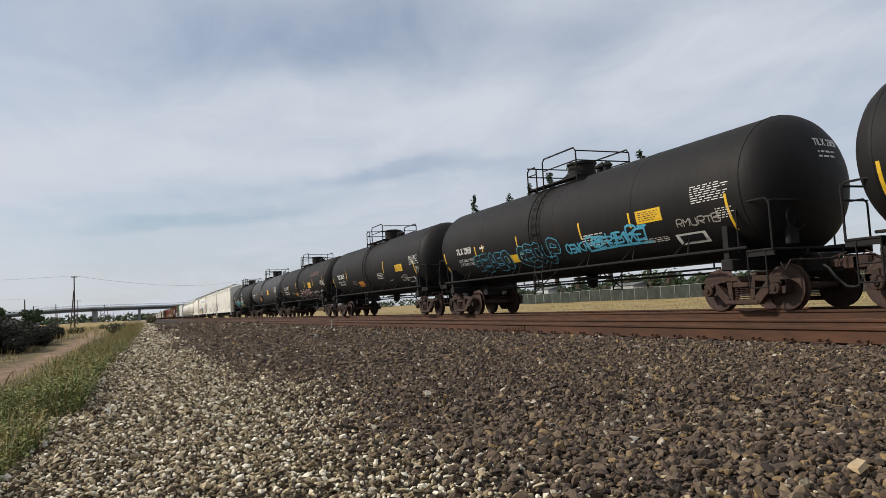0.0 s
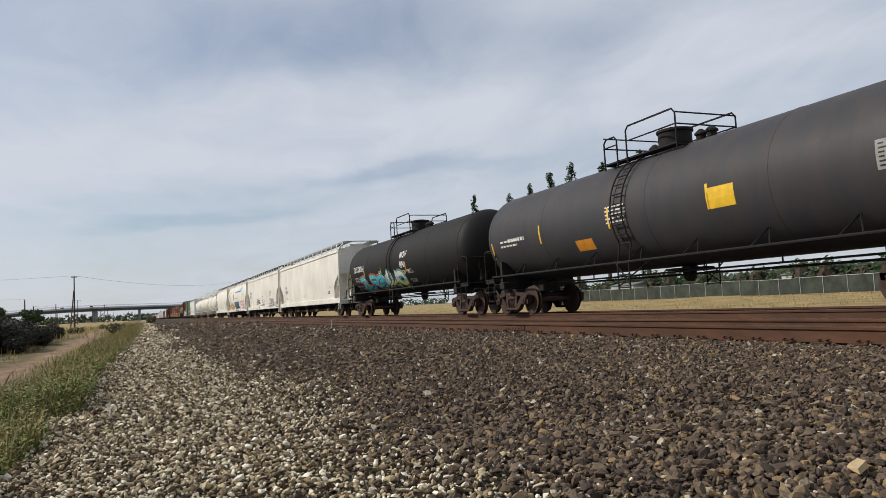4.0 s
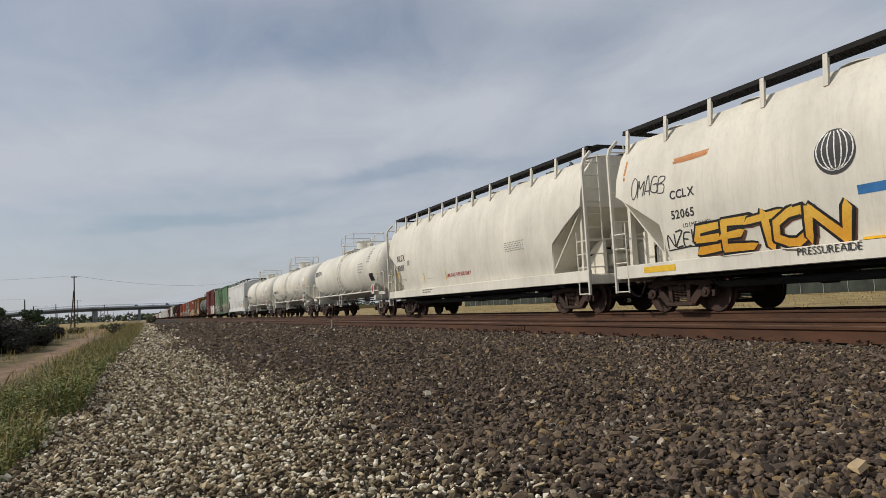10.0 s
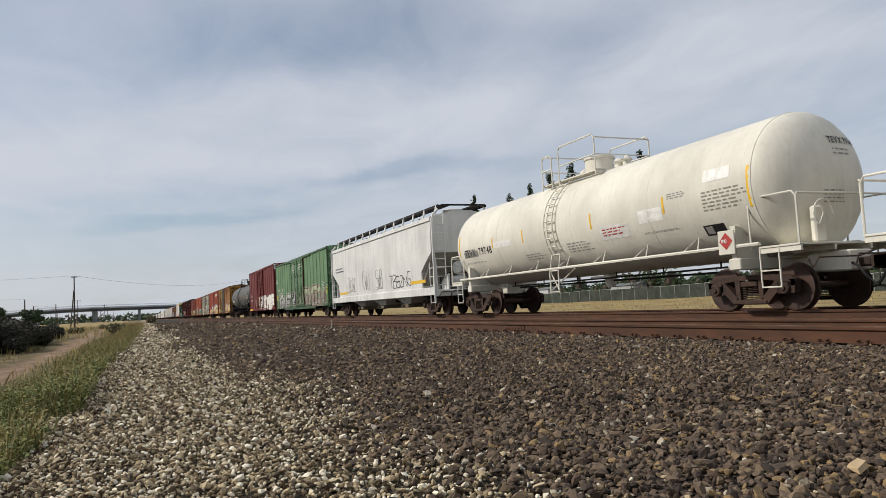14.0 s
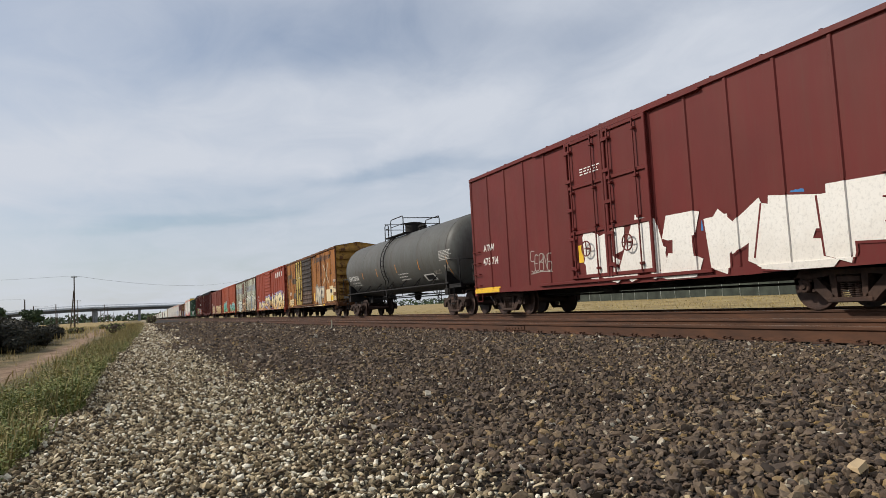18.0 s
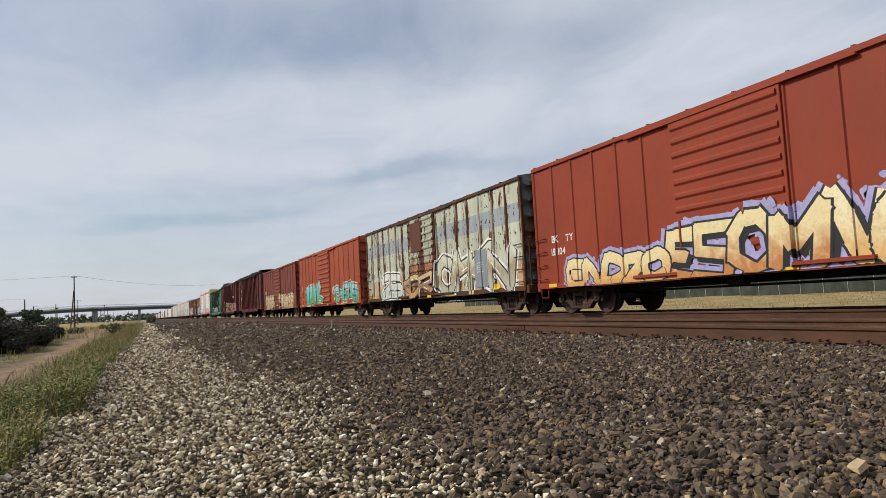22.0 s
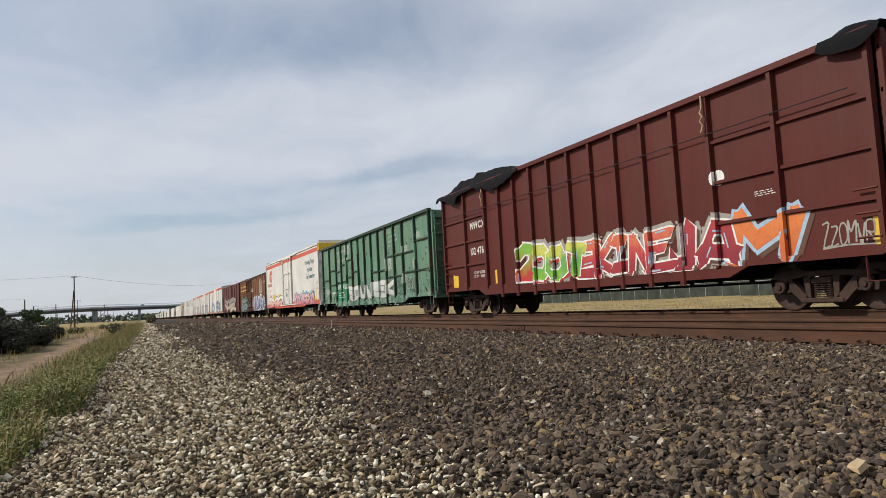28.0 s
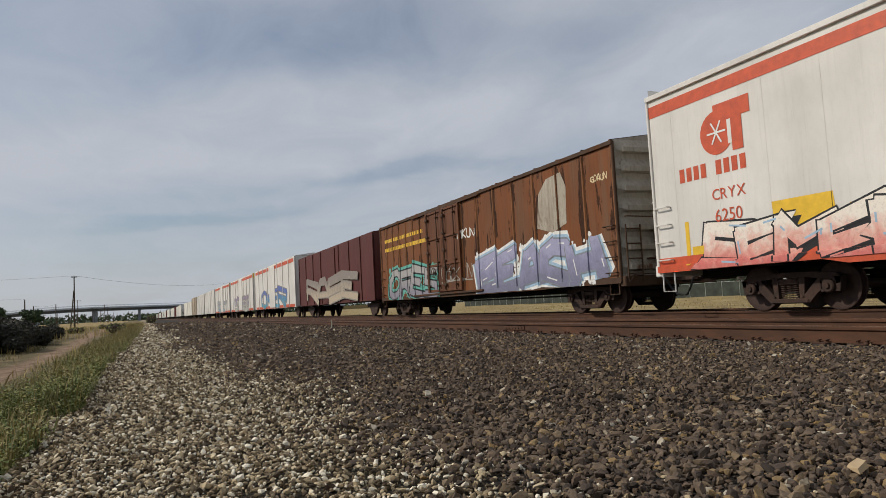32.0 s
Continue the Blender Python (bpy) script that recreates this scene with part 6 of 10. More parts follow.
        if s < 0:
            part("brake_platform", Shape().box(-0.75, 0.1, -L - 0.42, -L - 0.10, z0 + 0.45, z0 + 0.49, 0.005), trim, car)
            bw = hoop(Shape(), (-0.35, -L - 0.35, z0 + 1.1), 0.27, 0.016, "y")
            bw.box(-0.5, -0.2, -L - 0.30, -L - 0.12, z0 + 0.85, z0 + 1.25, 0.03).rod((-0.35, -L - 0.25, z0 + 0.85), (-0.35, -L - 0.25, z0 - 0.2), 0.02, 5)
            part("brake_wheel", bw, trim, car)
        part("end_handhold", Shape().pipe([(-W + 0.1, s * (L + 0.15), z0 + 1.55), (-W + 0.12, s * (L + 0.22), z0 + 1.55), (W - 0.4, s * (L + 0.22), z0 + 1.5), (W - 0.4, s * (L + 0.15), z0 + 1.5)], 0.016, 5), trim, car)
    # underframe
    uf = Shape().box(-0.33, 0.33, -L, L, z0 - 0.30, z0 - 0.02)
    for s in (-1, 1):
        uf.box(-W + 0.05, W - 0.05, s * ts / 2 - 0.2, s * ts / 2 + 0.2, z0 - 0.16, z0 - 0.01)
    for y in np.linspace(-L + 1.5, L - 1.5, 9):
        uf.box(-W + 0.05, W - 0.05, y - 0.05, y + 0.05, z0 - 0.16, z0 - 0.01)
    part("underframe", uf, M_UNDER, car)
    part("floor", Shape().box(-W + 0.05, W - 0.05, -L + 0.05, L - 0.05, z0 - 0.01, z0 + 0.04), M_UNDER, car)
    brake_gear(car, ts, z0 - 0.28)
    running_gear(car, ts, half)
    return car, face


# ---------------------------------------------------------------- covered hoppers
M_GATE = plain("6a5f50", 0.75)


def hopper_car(label, c, ts, half, L, body, W=1.50, z0=1.02, z1=4.05, top=4.55, bays=4, rounded=False, trim=None, chute=None, hatch_dark=True, sides=None, board=None, post_step=1.35, pd=False, end_h=None, dark_end=None, end_style="slant"):
    """Covered hopper: bowed sides, sloped end sheets behind ladders, outlet chutes, running boards on the roof."""
    car = thing("hopper_car", label, "hopper car", "cars of the freight train", "", pose(TRAIN_X, c, 0))
    trim, chute = trim or body, chute or body
    if rounded:
        prof = [(z0 + 0.16, W - 0.10), (z0 + 0.6, W - 0.02), (z0 + 1.2, W + 0.05), (z0 + 1.8, W + 0.05), (z0 + 2.4, W - 0.04), (z0 + 2.9, W - 0.22), (z0 + 3.3, W - 0.52), (top - 0.08, 0.62), (top, 0.35)]
    else:
        prof = [(z0 + 0.16, W - 0.03), (z0 + 1.0, W + 0.02), (z0 + 2.0, W + 0.03), (z1 - 0.25, W), (z1 - 0.16, W), (z1 - 0.12, W + 0.03), (z1, W + 0.03), (z1 + 0.05, W - 0.04), (top - 0.1, 0.8), (top, 0.45)]
    face = Face("prof", prof)
    paintable = Face("prof", [(z0 - 0.2, W + 0.034), (z0 + 0.17, W + 0.034), (z0 + 0.175, -face.at(0, z0 + 0.18, 0)[0])] + [q for q in prof if q[0] > z0 + 0.18])
    paintable.lim = (-L + 0.05, L - 0.05, z0 - 0.15, top)
    ring = lambda y: [(-w, y, z) for z, w in prof] + [(w, y, z) for z, w in prof[::-1]]
    Ls = L - 0.28            # side sheets run nearly to the ends
    # the side sheets slope back at their lower corners
    rings = []
    slope_z = end_h or (2.95 if rounded else 2.65)
    deep = 1.62 if rounded else 1.32
    if end_style == "round":
        steps = [(deep * q, math.sqrt(max(0.0, 1 - q * q))) for q in (0.0, 0.2, 0.4, 0.58, 0.72, 0.83, 0.91, 0.96, 0.99)] + [(deep, 0.0)]
    else:
        steps = [(0.0, 1.0), (0.001, 1.0), (deep * 0.5, 0.75), (deep * 0.95, 0.5), (deep * 0.99, 0.32), (deep, 0.0)]
    for y, cut in [(-Ls + d, c) for d, c in steps] + [(Ls - d, c) for d, c in steps[::-1]]:
        zl = z0 + 0.16 + (slope_z - z0 - 0.16) * cut
        r = []
        for z, w in prof:
            zz = max(z, zl)
            x = -face.at(0, zz, 0)[0]
            r.append((x, zz))
        rings.append([(-x, y, z) for x, z in r] + [(x, y, z) for x, z in r[::-1]])
    part("body", Shape().loft(rings, True), body, car, "", None, 0.5)
    # sloped end sheets
    for s in (-1, 1):
        part("slope_sheet", Shape().add([(-W + 0.06, s * Ls, slope_z + 0.02), (W - 0.06, s * Ls, slope_z + 0.02), (W - 0.06, s * (Ls - deep - 0.15), z0 + 0.1), (-W + 0.06, s * (Ls - deep - 0.15), z0 + 0.1),
                                         (-W + 0.06, s * (Ls - 0.06), slope_z), (W - 0.06, s * (Ls - 0.06), slope_z), (W - 0.06, s * (Ls - deep - 0.21), z0 + 0.1), (-W + 0.06, s * (Ls - deep - 0.21), z0 + 0.1)],
                                        [(0, 1, 2, 3), (7, 6, 5, 4), (0, 4, 5, 1), (1, 5, 6, 2), (2, 6, 7, 3), (3, 7, 4, 0)]), dark_end or body, car)
        part("shear_plate", Shape().box(-W + 0.05, W - 0.05, s * (Ls - 2.5), s * (L - 0.05), z0 + 0.02, z0 + 0.06), trim, car)
        for xa, xb, xc, xd, ya, yb in ((-0.16, 0.16, 0.12, -0.12, 0.5, 0.38), (-W + 0.12, -W + 0.30, -W + 0.26, -W + 0.16, 0.30, 0.2), (W - 0.30, W - 0.12, W - 0.16, W - 0.26, 0.30, 0.2)):
            part("end_strut", Shape().prism([(xa, z0), (xb, z0), (xc, slope_z + 0.1), (xd, slope_z + 0.1)], "y", s * (Ls - ya), s * (Ls - yb)), trim, car)
        part("end_sill", Shape().box(-W + 0.02, W - 0.02, s * (L - 0.12), s * L, z0 - 0.22, z0 + 0.05, 0.02), trim, car)
        if end_style == "slant":
            for x in (-W + 0.03, W - 0.07):
                lip = [(s * (Ls - d), z0 + 0.16 + (slope_z - z0 - 0.16) * c) for d, c in steps]
                part("opening_flange", Shape().pipe([(x + 0.02, yy, zz) for yy, zz in lip[1:]], 0.035, 5), trim, car)
            for x in (-0.75, 0.75):
                part("end_gusset", Shape().prism([(s * (Ls - 0.02), z0 + 0.05), (s * (Ls - 0.02), slope_z - 0.9), (s * (Ls - 0.45), slope_z - 1.0), (s * (Ls - deep), z0 + 0.05)][::s], "x", x - 0.025, x + 0.025), trim, car)
        part("brake_pipe", Shape().pipe([(-0.9, s * (Ls - 0.6), z0 + 0.1), (-0.9, s * (Ls - 0.6), z0 + 0.6), (-0.5, s * (Ls - 0.4), z0 + 0.8), (0.4, s * (Ls - 0.3), z0 + 0.75)], 0.03, 6), M_UNDER, car)
        # ladders: corner pair running to the roof
        ye = s * (L - 0.06)
        for x in (-W - 0.02, W + 0.02):
            yb = s * (L - 0.55)
            e = 1 if x > 0 else -1
            stile = [(x, ye, 0.52), (x, ye, top - 0.42), (x - e * 0.06, ye, top - 0.22), (x - e * 0.30, ye, top + 0.02)]
            part("corner_ladder", Shape().pipe(stile, 0.048), trim, car)
            ladder(car, [(x, yb, 0.52), (x, yb, 2.25)], [(x, ye, 0.52), (x, ye, 2.25)], [((x, yb, 0.55 + 0.36 * k), (x, ye, 0.55 + 0.36 * k)) for k in range(5)], trim, 0.02, "side_ladder")
            xa, xb = x - e * 0.05, x - e * 0.52
            ladder(car, [(xb, ye, z0), (xb, ye, top - 0.05)], [(xa, ye, z0), (xa, ye, top - 0.3)], [((xa, ye, z0 + 0.25 + 0.36 * k), (xb, ye, z0 + 0.25 + 0.36 * k)) for k in range(9)], trim, 0.022, "end_ladder")
        part("end_handrail", Shape().pipe([(-W, ye, z0 + 1.0), (-0.4, ye, z0 + 1.0), (0.4, ye, z0 + 1.0), (W, ye, z0 + 1.0)], 0.018, 5), trim, car)
        if s < 0 or True:
            bw = Shape().lathe([(0, 0.17), (0.6, 0.17), (0.66, 0.1)], "x", (-0.6, s * (Ls - 0.1), z0 + 0.45), 12).box(0.3, 0.55, s * (Ls + 0.1), s * (Ls + 0.35), z0 + 0.2, z0 + 0.9, 0.03)
            bw.box(-0.5, -0.2, s * (L - 0.45), s * (L - 0.2), z0 + 0.7, z0 + 1.2, 0.05).rod((-0.35, s * (L - 0.3), z0), (-0.35, s * (L - 0.3), z0 + 0.8), 0.02, 5)
            hoop(bw, (-0.35, s * (L - 0.15), z0 + 0.95), 0.27, 0.016, "y")
            part("brake_equipment", bw, trim, car)
    for s in (-1, 1):
        part("side_sill", Shape().box(s * (W - 0.06), s * (W + 0.03), -L + 0.02, L - 0.02, z0 - 0.16, z0 + 0.17, 0.015), trim, car)
        if not rounded:
            part("roof_angle", Shape().box(s * (W - 0.01), s * (W + 0.055), -Ls, Ls, z1 - 0.15, z1 - 0.11, 0.008), body, car)
    # outlet chutes
    span = 2 * (ts / 2 - 1.5)
    for k in range(bays):
        y = -span / 2 + span * (k + 0.5) / bays
        d = span / bays * 0.46
        if pd:
            part("outlet_chute", Shape().lathe([(z0 + 0.1, 1.25), (z0 - 0.1, 0.95), (z0 - 0.35, 0.35), (z0 - 0.52, 0.16)], "z", (0, y, 0), 20), M_UNDER, car)
        else:
            ch = Shape().loft([[(-W + 0.12, y - d, z0 + 0.1), (W - 0.12, y - d, z0 + 0.1), (W - 0.12, y + d, z0 + 0.1), (-W + 0.12, y + d, z0 + 0.1)],
                               [(-1.0, y - 0.42, z0 - 0.45), (1.0, y - 0.42, z0 - 0.45), (1.0, y + 0.42, z0 - 0.45), (-1.0, y + 0.42, z0 - 0.45)]])
            ou = part("outlet_chute", ch, chute, car)
            part("slide_gate", Shape().box(-1.12, 1.12, y - 0.40, y + 0.40, z0 - 0.63, z0 - 0.45, 0.02).rod((-1.26, y + 0.1, z0 - 0.54), (1.26, y + 0.1, z0 - 0.54), 0.06, 8), M_GATE, ou, "grimy outlet gate")
    if pd:
        part("unloading_pipe", Shape().pipe([(-0.95, -span / 2 - 0.6, z0 - 0.25), (-1.05, -span / 2 - 0.2, z0 - 0.42), (-1.05, span / 2 + 0.2, z0 - 0.42), (-0.95, span / 2 + 0.6, z0 - 0.25)], 0.075, 8), M_UNDER, car)
        part("unloading_pipe", Shape().pipe([(-1.25, -span / 2 - 1.0, z0 - 0.2), (-1.25, span / 2 + 1.0, z0 - 0.2)], 0.05, 8), M_UNDER, car)
    part("centre_sill", Shape().box(-0.32, 0.32, -L, L, z0 - 0.28, z0 + 0.02), M_UNDER, car)
    for s in (-1, 1):
        part("body_bolster", Shape().box(-W + 0.08, W - 0.08, s * ts / 2 - 0.18, s * ts / 2 + 0.18, z0 - 0.24, z0 + 0.02), M_UNDER, car)
    # roof: running boards on brackets, hatches
    board = board or M_GALV
    for s in (-1, 1):
        x0, x1 = (0.55, 1.12)
        rb = part("running_board", Shape().box(s * x1, s * (x1 + 0.02), -L + 0.25, L - 0.25, top + 0.14, top + 0.24), board, car)
        for k in range(8):
            xa = x0 + (x1 - x0) * k / 8
            part("slat", Shape().box(s * xa, s * (xa + 0.05), -L + 0.25, L - 0.25, top + 0.19, top + 0.23), board, rb)
        n = int(2 * (L - 0.4) / post_step)
        for k in range(n + 1):
            y = -L + 0.45 + 2 * (L - 0.45) * k / n
            part("board_bracket", Shape().prism([(s * 1.14, top + 0.22), (s * 1.08, top + 0.22), (s * 1.20, top - 0.30), (s * 1.26, top - 0.30)] if not rounded else [(s * 1.16, top + 0.22), (s * 1.10, top + 0.22), (s * 1.16, top - 0.38), (s * 1.22, top - 0.38)], "y", y - 0.05, y + 0.05), trim, car)
    for k in range(bays * 2):
        y = -Ls + 1.0 + (2 * Ls - 2.0) * k / (bays * 2 - 1)
        part("roof_hatch", Shape().lathe([(top - 0.05, 0.42), (top + 0.10, 0.42), (top + 0.12, 0.47), (top + 0.16, 0.40), (top + 0.2, 0.0)], "z", (0, y, 0), 14), trim, car)
    for ya in (-L + 0.05, L - 0.30):
        part("end_board", Shape().box(-1.0, 1.0, ya, ya + 0.25, top + 0.19, top + 0.23), board, car)
    brake_gear(car, ts, z0 - 0.34, -0.4)
    running_gear(car, ts, half)
    return car, paintable


# ---------------------------------------------------------------- high-sided gondolas
def gondola_car(label, c, ts, half, L, body, W=1.52, z0=1.02, z1=4.32, posts=17, bands=(), sill=0.30, end_cage=True, post_d=0.10, name="gondola_car", top_mat=None, rib_mat=None, wide_ends=False, post_list=None):
    car = thing(name, label, "gondola", "cars of the freight train", "", pose(TRAIN_X, c, 0))
    face = Face("flat", W)
    face.lim, face.foot = (-L + 0.02, L - 0.02, z0 - 0.09, z1 - 0.08), (z0 + 0.02, 0.062)
    post_ys = list(np.linspace(-L + 0.12, L - 0.12, posts))
    if wide_ends:
        post_ys = [-L + 0.12, -L + 2.05] + list(np.linspace(-L + 3.72, L - 3.72, posts - 4)) + [L - 2.05, L - 0.12]
    post_ys = post_list or post_ys
    face.bumps = [(y - 0.06, y + 0.06, post_d + 0.002) for y in post_ys]
    for s in (-1, 1):
        part("side_wall", Shape().box(s * (W - 0.05), s * W, -L, L, z0, z1, 0.004), body, car)
        part("top_chord", Shape().box(s * (W - 0.04), s * (W + post_d + 0.02), -L, L, z1 - 0.06, z1 + 0.08, 0.015), top_mat or body, car)
        part("side_sill", Shape().prism([(-L, z0 + 0.02), (-L, z0 - 0.10), (-ts / 2 + 1.2, z0 - 0.10), (-ts / 2 + 1.7, z0 - sill), (ts / 2 - 1.7, z0 - sill), (ts / 2 - 1.2, z0 - 0.10), (L, z0 - 0.10), (L, z0 + 0.02)], "x", s * (W - 0.03), s * (W + 0.06)), body, car)
        for k, y in enumerate(post_ys):
            part("side_post", Shape().prism([(s * W, y - 0.07), (s * (W + post_d), y - 0.045), (s * (W + post_d), y + 0.045), (s * W, y + 0.07)], "z", z0 - 0.08, z1 - 0.05), rib_mat or body, car)
            if 2 < k < posts - 3 and sill > 0.2:
                part("post_foot", Shape().prism([(s * (W + 0.06), y - 0.09), (s * (W + 0.10), y - 0.06), (s * (W + 0.10), y + 0.06), (s * (W + 0.06), y + 0.09)], "z", z0 - sill - 0.1, z0 - 0.04), body, car)
        for y0, y1, zs in bands:
            for z in zs:
                part("side_rib", Shape().box(s * W, s * (W + 0.06), y0, y1, z - 0.04, z + 0.04, 0.012), rib_mat or body, car)
    for s in (-1, 1):
        part("end_wall", Shape().box(-W, W, s * (L - 0.06), s * L, z0, z1, 0.004), body, car)
        for x in np.linspace(-W + 0.06, W - 0.06, 6):
            part("end_post", Shape().box(x - 0.06, x + 0.06, s * L, s * (L + 0.12), z0 - 0.1, z1, 0.015), body, car)
        for z in np.linspace(z0 + 0.4, z1 - 0.3, 5):
            part("end_rib", Shape().box(-W, W, s * (L + 0.02), s * (L + 0.08), z - 0.05, z + 0.05, 0.012), body, car)
        xa, xb, yy = -W + 0.10, -W + 0.52, s * (L + 0.17)
        ladder(car, [(xa, yy, z0), (xa, yy, z1 - 0.2)], [(xb, yy, z0), (xb, yy, z1 - 0.2)], [((xa, yy, z0 + 0.2 + 0.38 * k), (xb, yy, z0 + 0.2 + 0.38 * k)) for k in range(8)], body, 0.022, "end_ladder")
        part("side_ladder", Shape().rod((-W - post_d, s * (L - 0.12), z0 + 0.2), (-W - post_d, s * (L - 0.55), z0 + 0.2), 0.02, 5).rod((-W - post_d, s * (L - 0.12), z0 + 0.6), (-W - post_d, s * (L - 0.55), z0 + 0.6), 0.02, 5).rod((-W - post_d, s * (L - 0.12), z0 + 1.0), (-W - post_d, s * (L - 0.55), z0 + 1.0), 0.02, 5), body, car)
        part("sill_step", Shape().pipe([(-W, s * (L - 0.12), z0), (-W, s * (L - 0.12), 0.50), (-W, s * (L - 0.50), 0.50), (-W, s * (L - 0.50), z0)], 0.02, 5), body, car)
        part("end_sill", Shape().box(-W, W, s * (L - 0.05), s * (L + 0.16), z0 - 0.20, z0 + 0.04, 0.02), body, car)
    bw = Shape().box(-0.5, -0.2, -L - 0.30, -L - 0.12, z0 + 0.7, z0 + 1.1, 0.03)
    hoop(bw, (-0.35, -L - 0.35, z0 + 0.9), 0.27, 0.016, "y")
    part("brake_wheel", bw, body, car)
    part("floor", Shape().box(-W + 0.05, W - 0.05, -L + 0.06, L - 0.06, z0 - 0.04, z0 + 0.03), M_UNDER, car)
    uf = Shape().box(-0.33, 0.33, -L, L, z0 - 0.32, z0 - 0.04)
    for y in np.linspace(-L + 0.6, L - 0.6, 13):
        uf.box(-W + 0.06, W - 0.06, y - 0.06, y + 0.06, z0 - 0.2, z0 - 0.04)
    part("underframe", uf, M_UNDER, car)
    brake_gear(car, ts, z0 - 0.34)
    running_gear(car, ts, half)
    return car, face


def tarp(car, y0, y1, W, z, h, seed, hang=0.45, torn=False):
    """A crumpled tarpaulin over the load, hanging over the side walls in uneven folds."""
    rs = np.random.RandomState(seed)
    nx, ny = 16, int((y1 - y0) / 0.13)
    xs = [-W - 0.17, -W - 0.165, -W - 0.15, -W - 0.08] + list(np.linspace(-W + 0.1, W - 0.1, nx - 8)) + [W + 0.08, W + 0.15, W + 0.165, W + 0.17]
    v = []
    for j in range(ny + 1):
        y = y0 + (y1 - y0) * j / ny
        fade = min(1.0, min(j, ny - j) / (ny * 0.3)) if torn else 1.0
        lowered = hang * max(0.12, 0.6 + 0.9 * noise.noise(Vector((y * 0.7, seed, 0.5))) + 0.4 * noise.noise(Vector((y * 2.6, seed, 2.5)))) * (0.35 + 0.65 * fade)
        for i, x in enumerate(xs):
            e = min(i, nx - 1 - i)
            n = noise.noise(Vector((x * 0.9, y * 0.7, seed))) * 0.5 + noise.noise(Vector((x * 2.6, y * 2.4, seed + 3))) * 0.3 + noise.noise(Vector((x * 6.0, y * 6.0, seed + 5))) * 0.12
            zz = z + (-lowered, -lowered * 0.6, -lowered * 0.15, 0.10)[e] if e < 4 else z + 0.10 + h * fade * (1.0 + n)
            bulge = 0.03 * noise.noise(Vector((y * 4.0, seed, 9.0 + e))) if e < 3 else 0.0
            v.append((x + (bulge - 0.02 if x < 0 else 0.02 - bulge), y, zz + (n * 0.06 if e < 4 else 0)))
    sh = Shape()
    sh.v = v
    sh.f = [(j * nx + i, j * nx + i + 1, (j + 1) * nx + i + 1, (j + 1) * nx + i) for j in range(ny) for i in range(nx - 1)]
    return part("tarpaulin", sh, M_TARP, car, "crumpled black tarpaulin", None, 0.5)


# ---------------------------------------------------------------- the train
CARS = []


def keep(made, c, ts):
    CARS.append((made[0], c, ts))
    return made


K_BLACK = paint("1b1918", 0.62, 0.14, 0, 0, "3a322b", spec=0.22)
INK = plain("d5d3cc", 0.6, 0.0, 0.08)
INK_DARK = plain("2a2a2c", 0.6)
for k, (label, c) in enumerate((("black steel tank car with yellow reflector strips", 0.15), ("black tank car with light blue graffiti", 18.25), ("black tank car with a yellow warning panel", 36.3),
                                ("black tank car with red and white graffiti", 54.35))):
    t = keep(tank_car(label, c, 14.2, 9.05, body=K_BLACK, shell=8.4), c, 14.2)
    if k == 0:
        A = t
    elif k == 1:
        B = t
    elif k == 2:
        C = t
    else:
        D = t
E_ = keep(tank_car("faded grey-black tank car with orange stickers", 72.4, 14.2, 9.05, body=paint("38393d", 0.55, 0.3, 0, 2), shell=8.4), 72.4, 14.2)
F_ = keep(tank_car("black tank car with turquoise and yellow graffiti", 90.5, 14.2, 9.05, body=K_BLACK, shell=8.4), 90.5, 14.2)

CREAM = paint("dedacf", 0.5, 0.14, 0, 1, "8a7f6c")
CREAM2 = paint("ddd8ca", 0.5, 0.18, 0, 3, "7f725c")
G_ = keep(hopper_car("long clean off-white covered hopper with grated running boards", 110.5, 16.3, 10.7, 10.2, CREAM, W=1.52, z1=4.12, top=4.42, chute=M_UNDER), 110.5, 16.3)
H_ = keep(hopper_car("off-white covered hopper with black scrawled graffiti", 131.35, 16.6, 10.4, 10.0, CREAM, W=1.52, z1=4.12, top=4.42, board=M_UNDER, chute=M_UNDER, end_style="round"), 131.35, 16.6)
I_ = keep(hopper_car("off-white rounded hopper with blue band and colourful graffiti", 152.1, 15.8, 10.35, 9.7, CREAM2, rounded=True, top=4.42, pd=True, board=M_UNDER), 152.1, 15.8)
J_ = keep(hopper_car("off-white rounded pressure hopper with side piping", 171.3, 13.6, 8.85, 8.45, CREAM2, rounded=True, top=4.42, pd=True, board=M_UNDER), 171.3, 13.6)
WHITE_TANK = paint("dad6c9", 0.5, 0.15, 0, 4, "8f8268")
K_ = keep(tank_car("white tank car with railed top platform", 188.8, 12.7, 8.75, shell=7.8, R=1.49, zc=2.58, body=WHITE_TANK, trim=WHITE_TANK, style="white", rail_z=1.36), 188.8, 12.7)
L_ = keep(tank_car("white tank car with a red hazard placard", 206.35, 12.8, 8.75, shell=7.8, R=1.49, zc=2.58, body=WHITE_TANK, trim=WHITE_TANK, style="white", rail_z=1.36), 206.35, 12.8)
M_ = keep(tank_car("white tank car with patched white stickers", 223.6, 12.8, 8.75, shell=7.8, R=1.49, zc=2.58, body=WHITE_TANK, trim=WHITE_TANK, style="white", rail_z=1.36), 223.6, 12.8)
N_ = keep(hopper_car("white covered hopper with grey open ends", 241.6, 14.1, 9.1, 8.55, paint("d8d8d4", 0.5, 0.2, 0, 5), bays=3, z1=4.12, top=4.42, board=M_UNDER, dark_end=paint("8d8a82", 0.6, 0.3)), 241.6, 14.1)
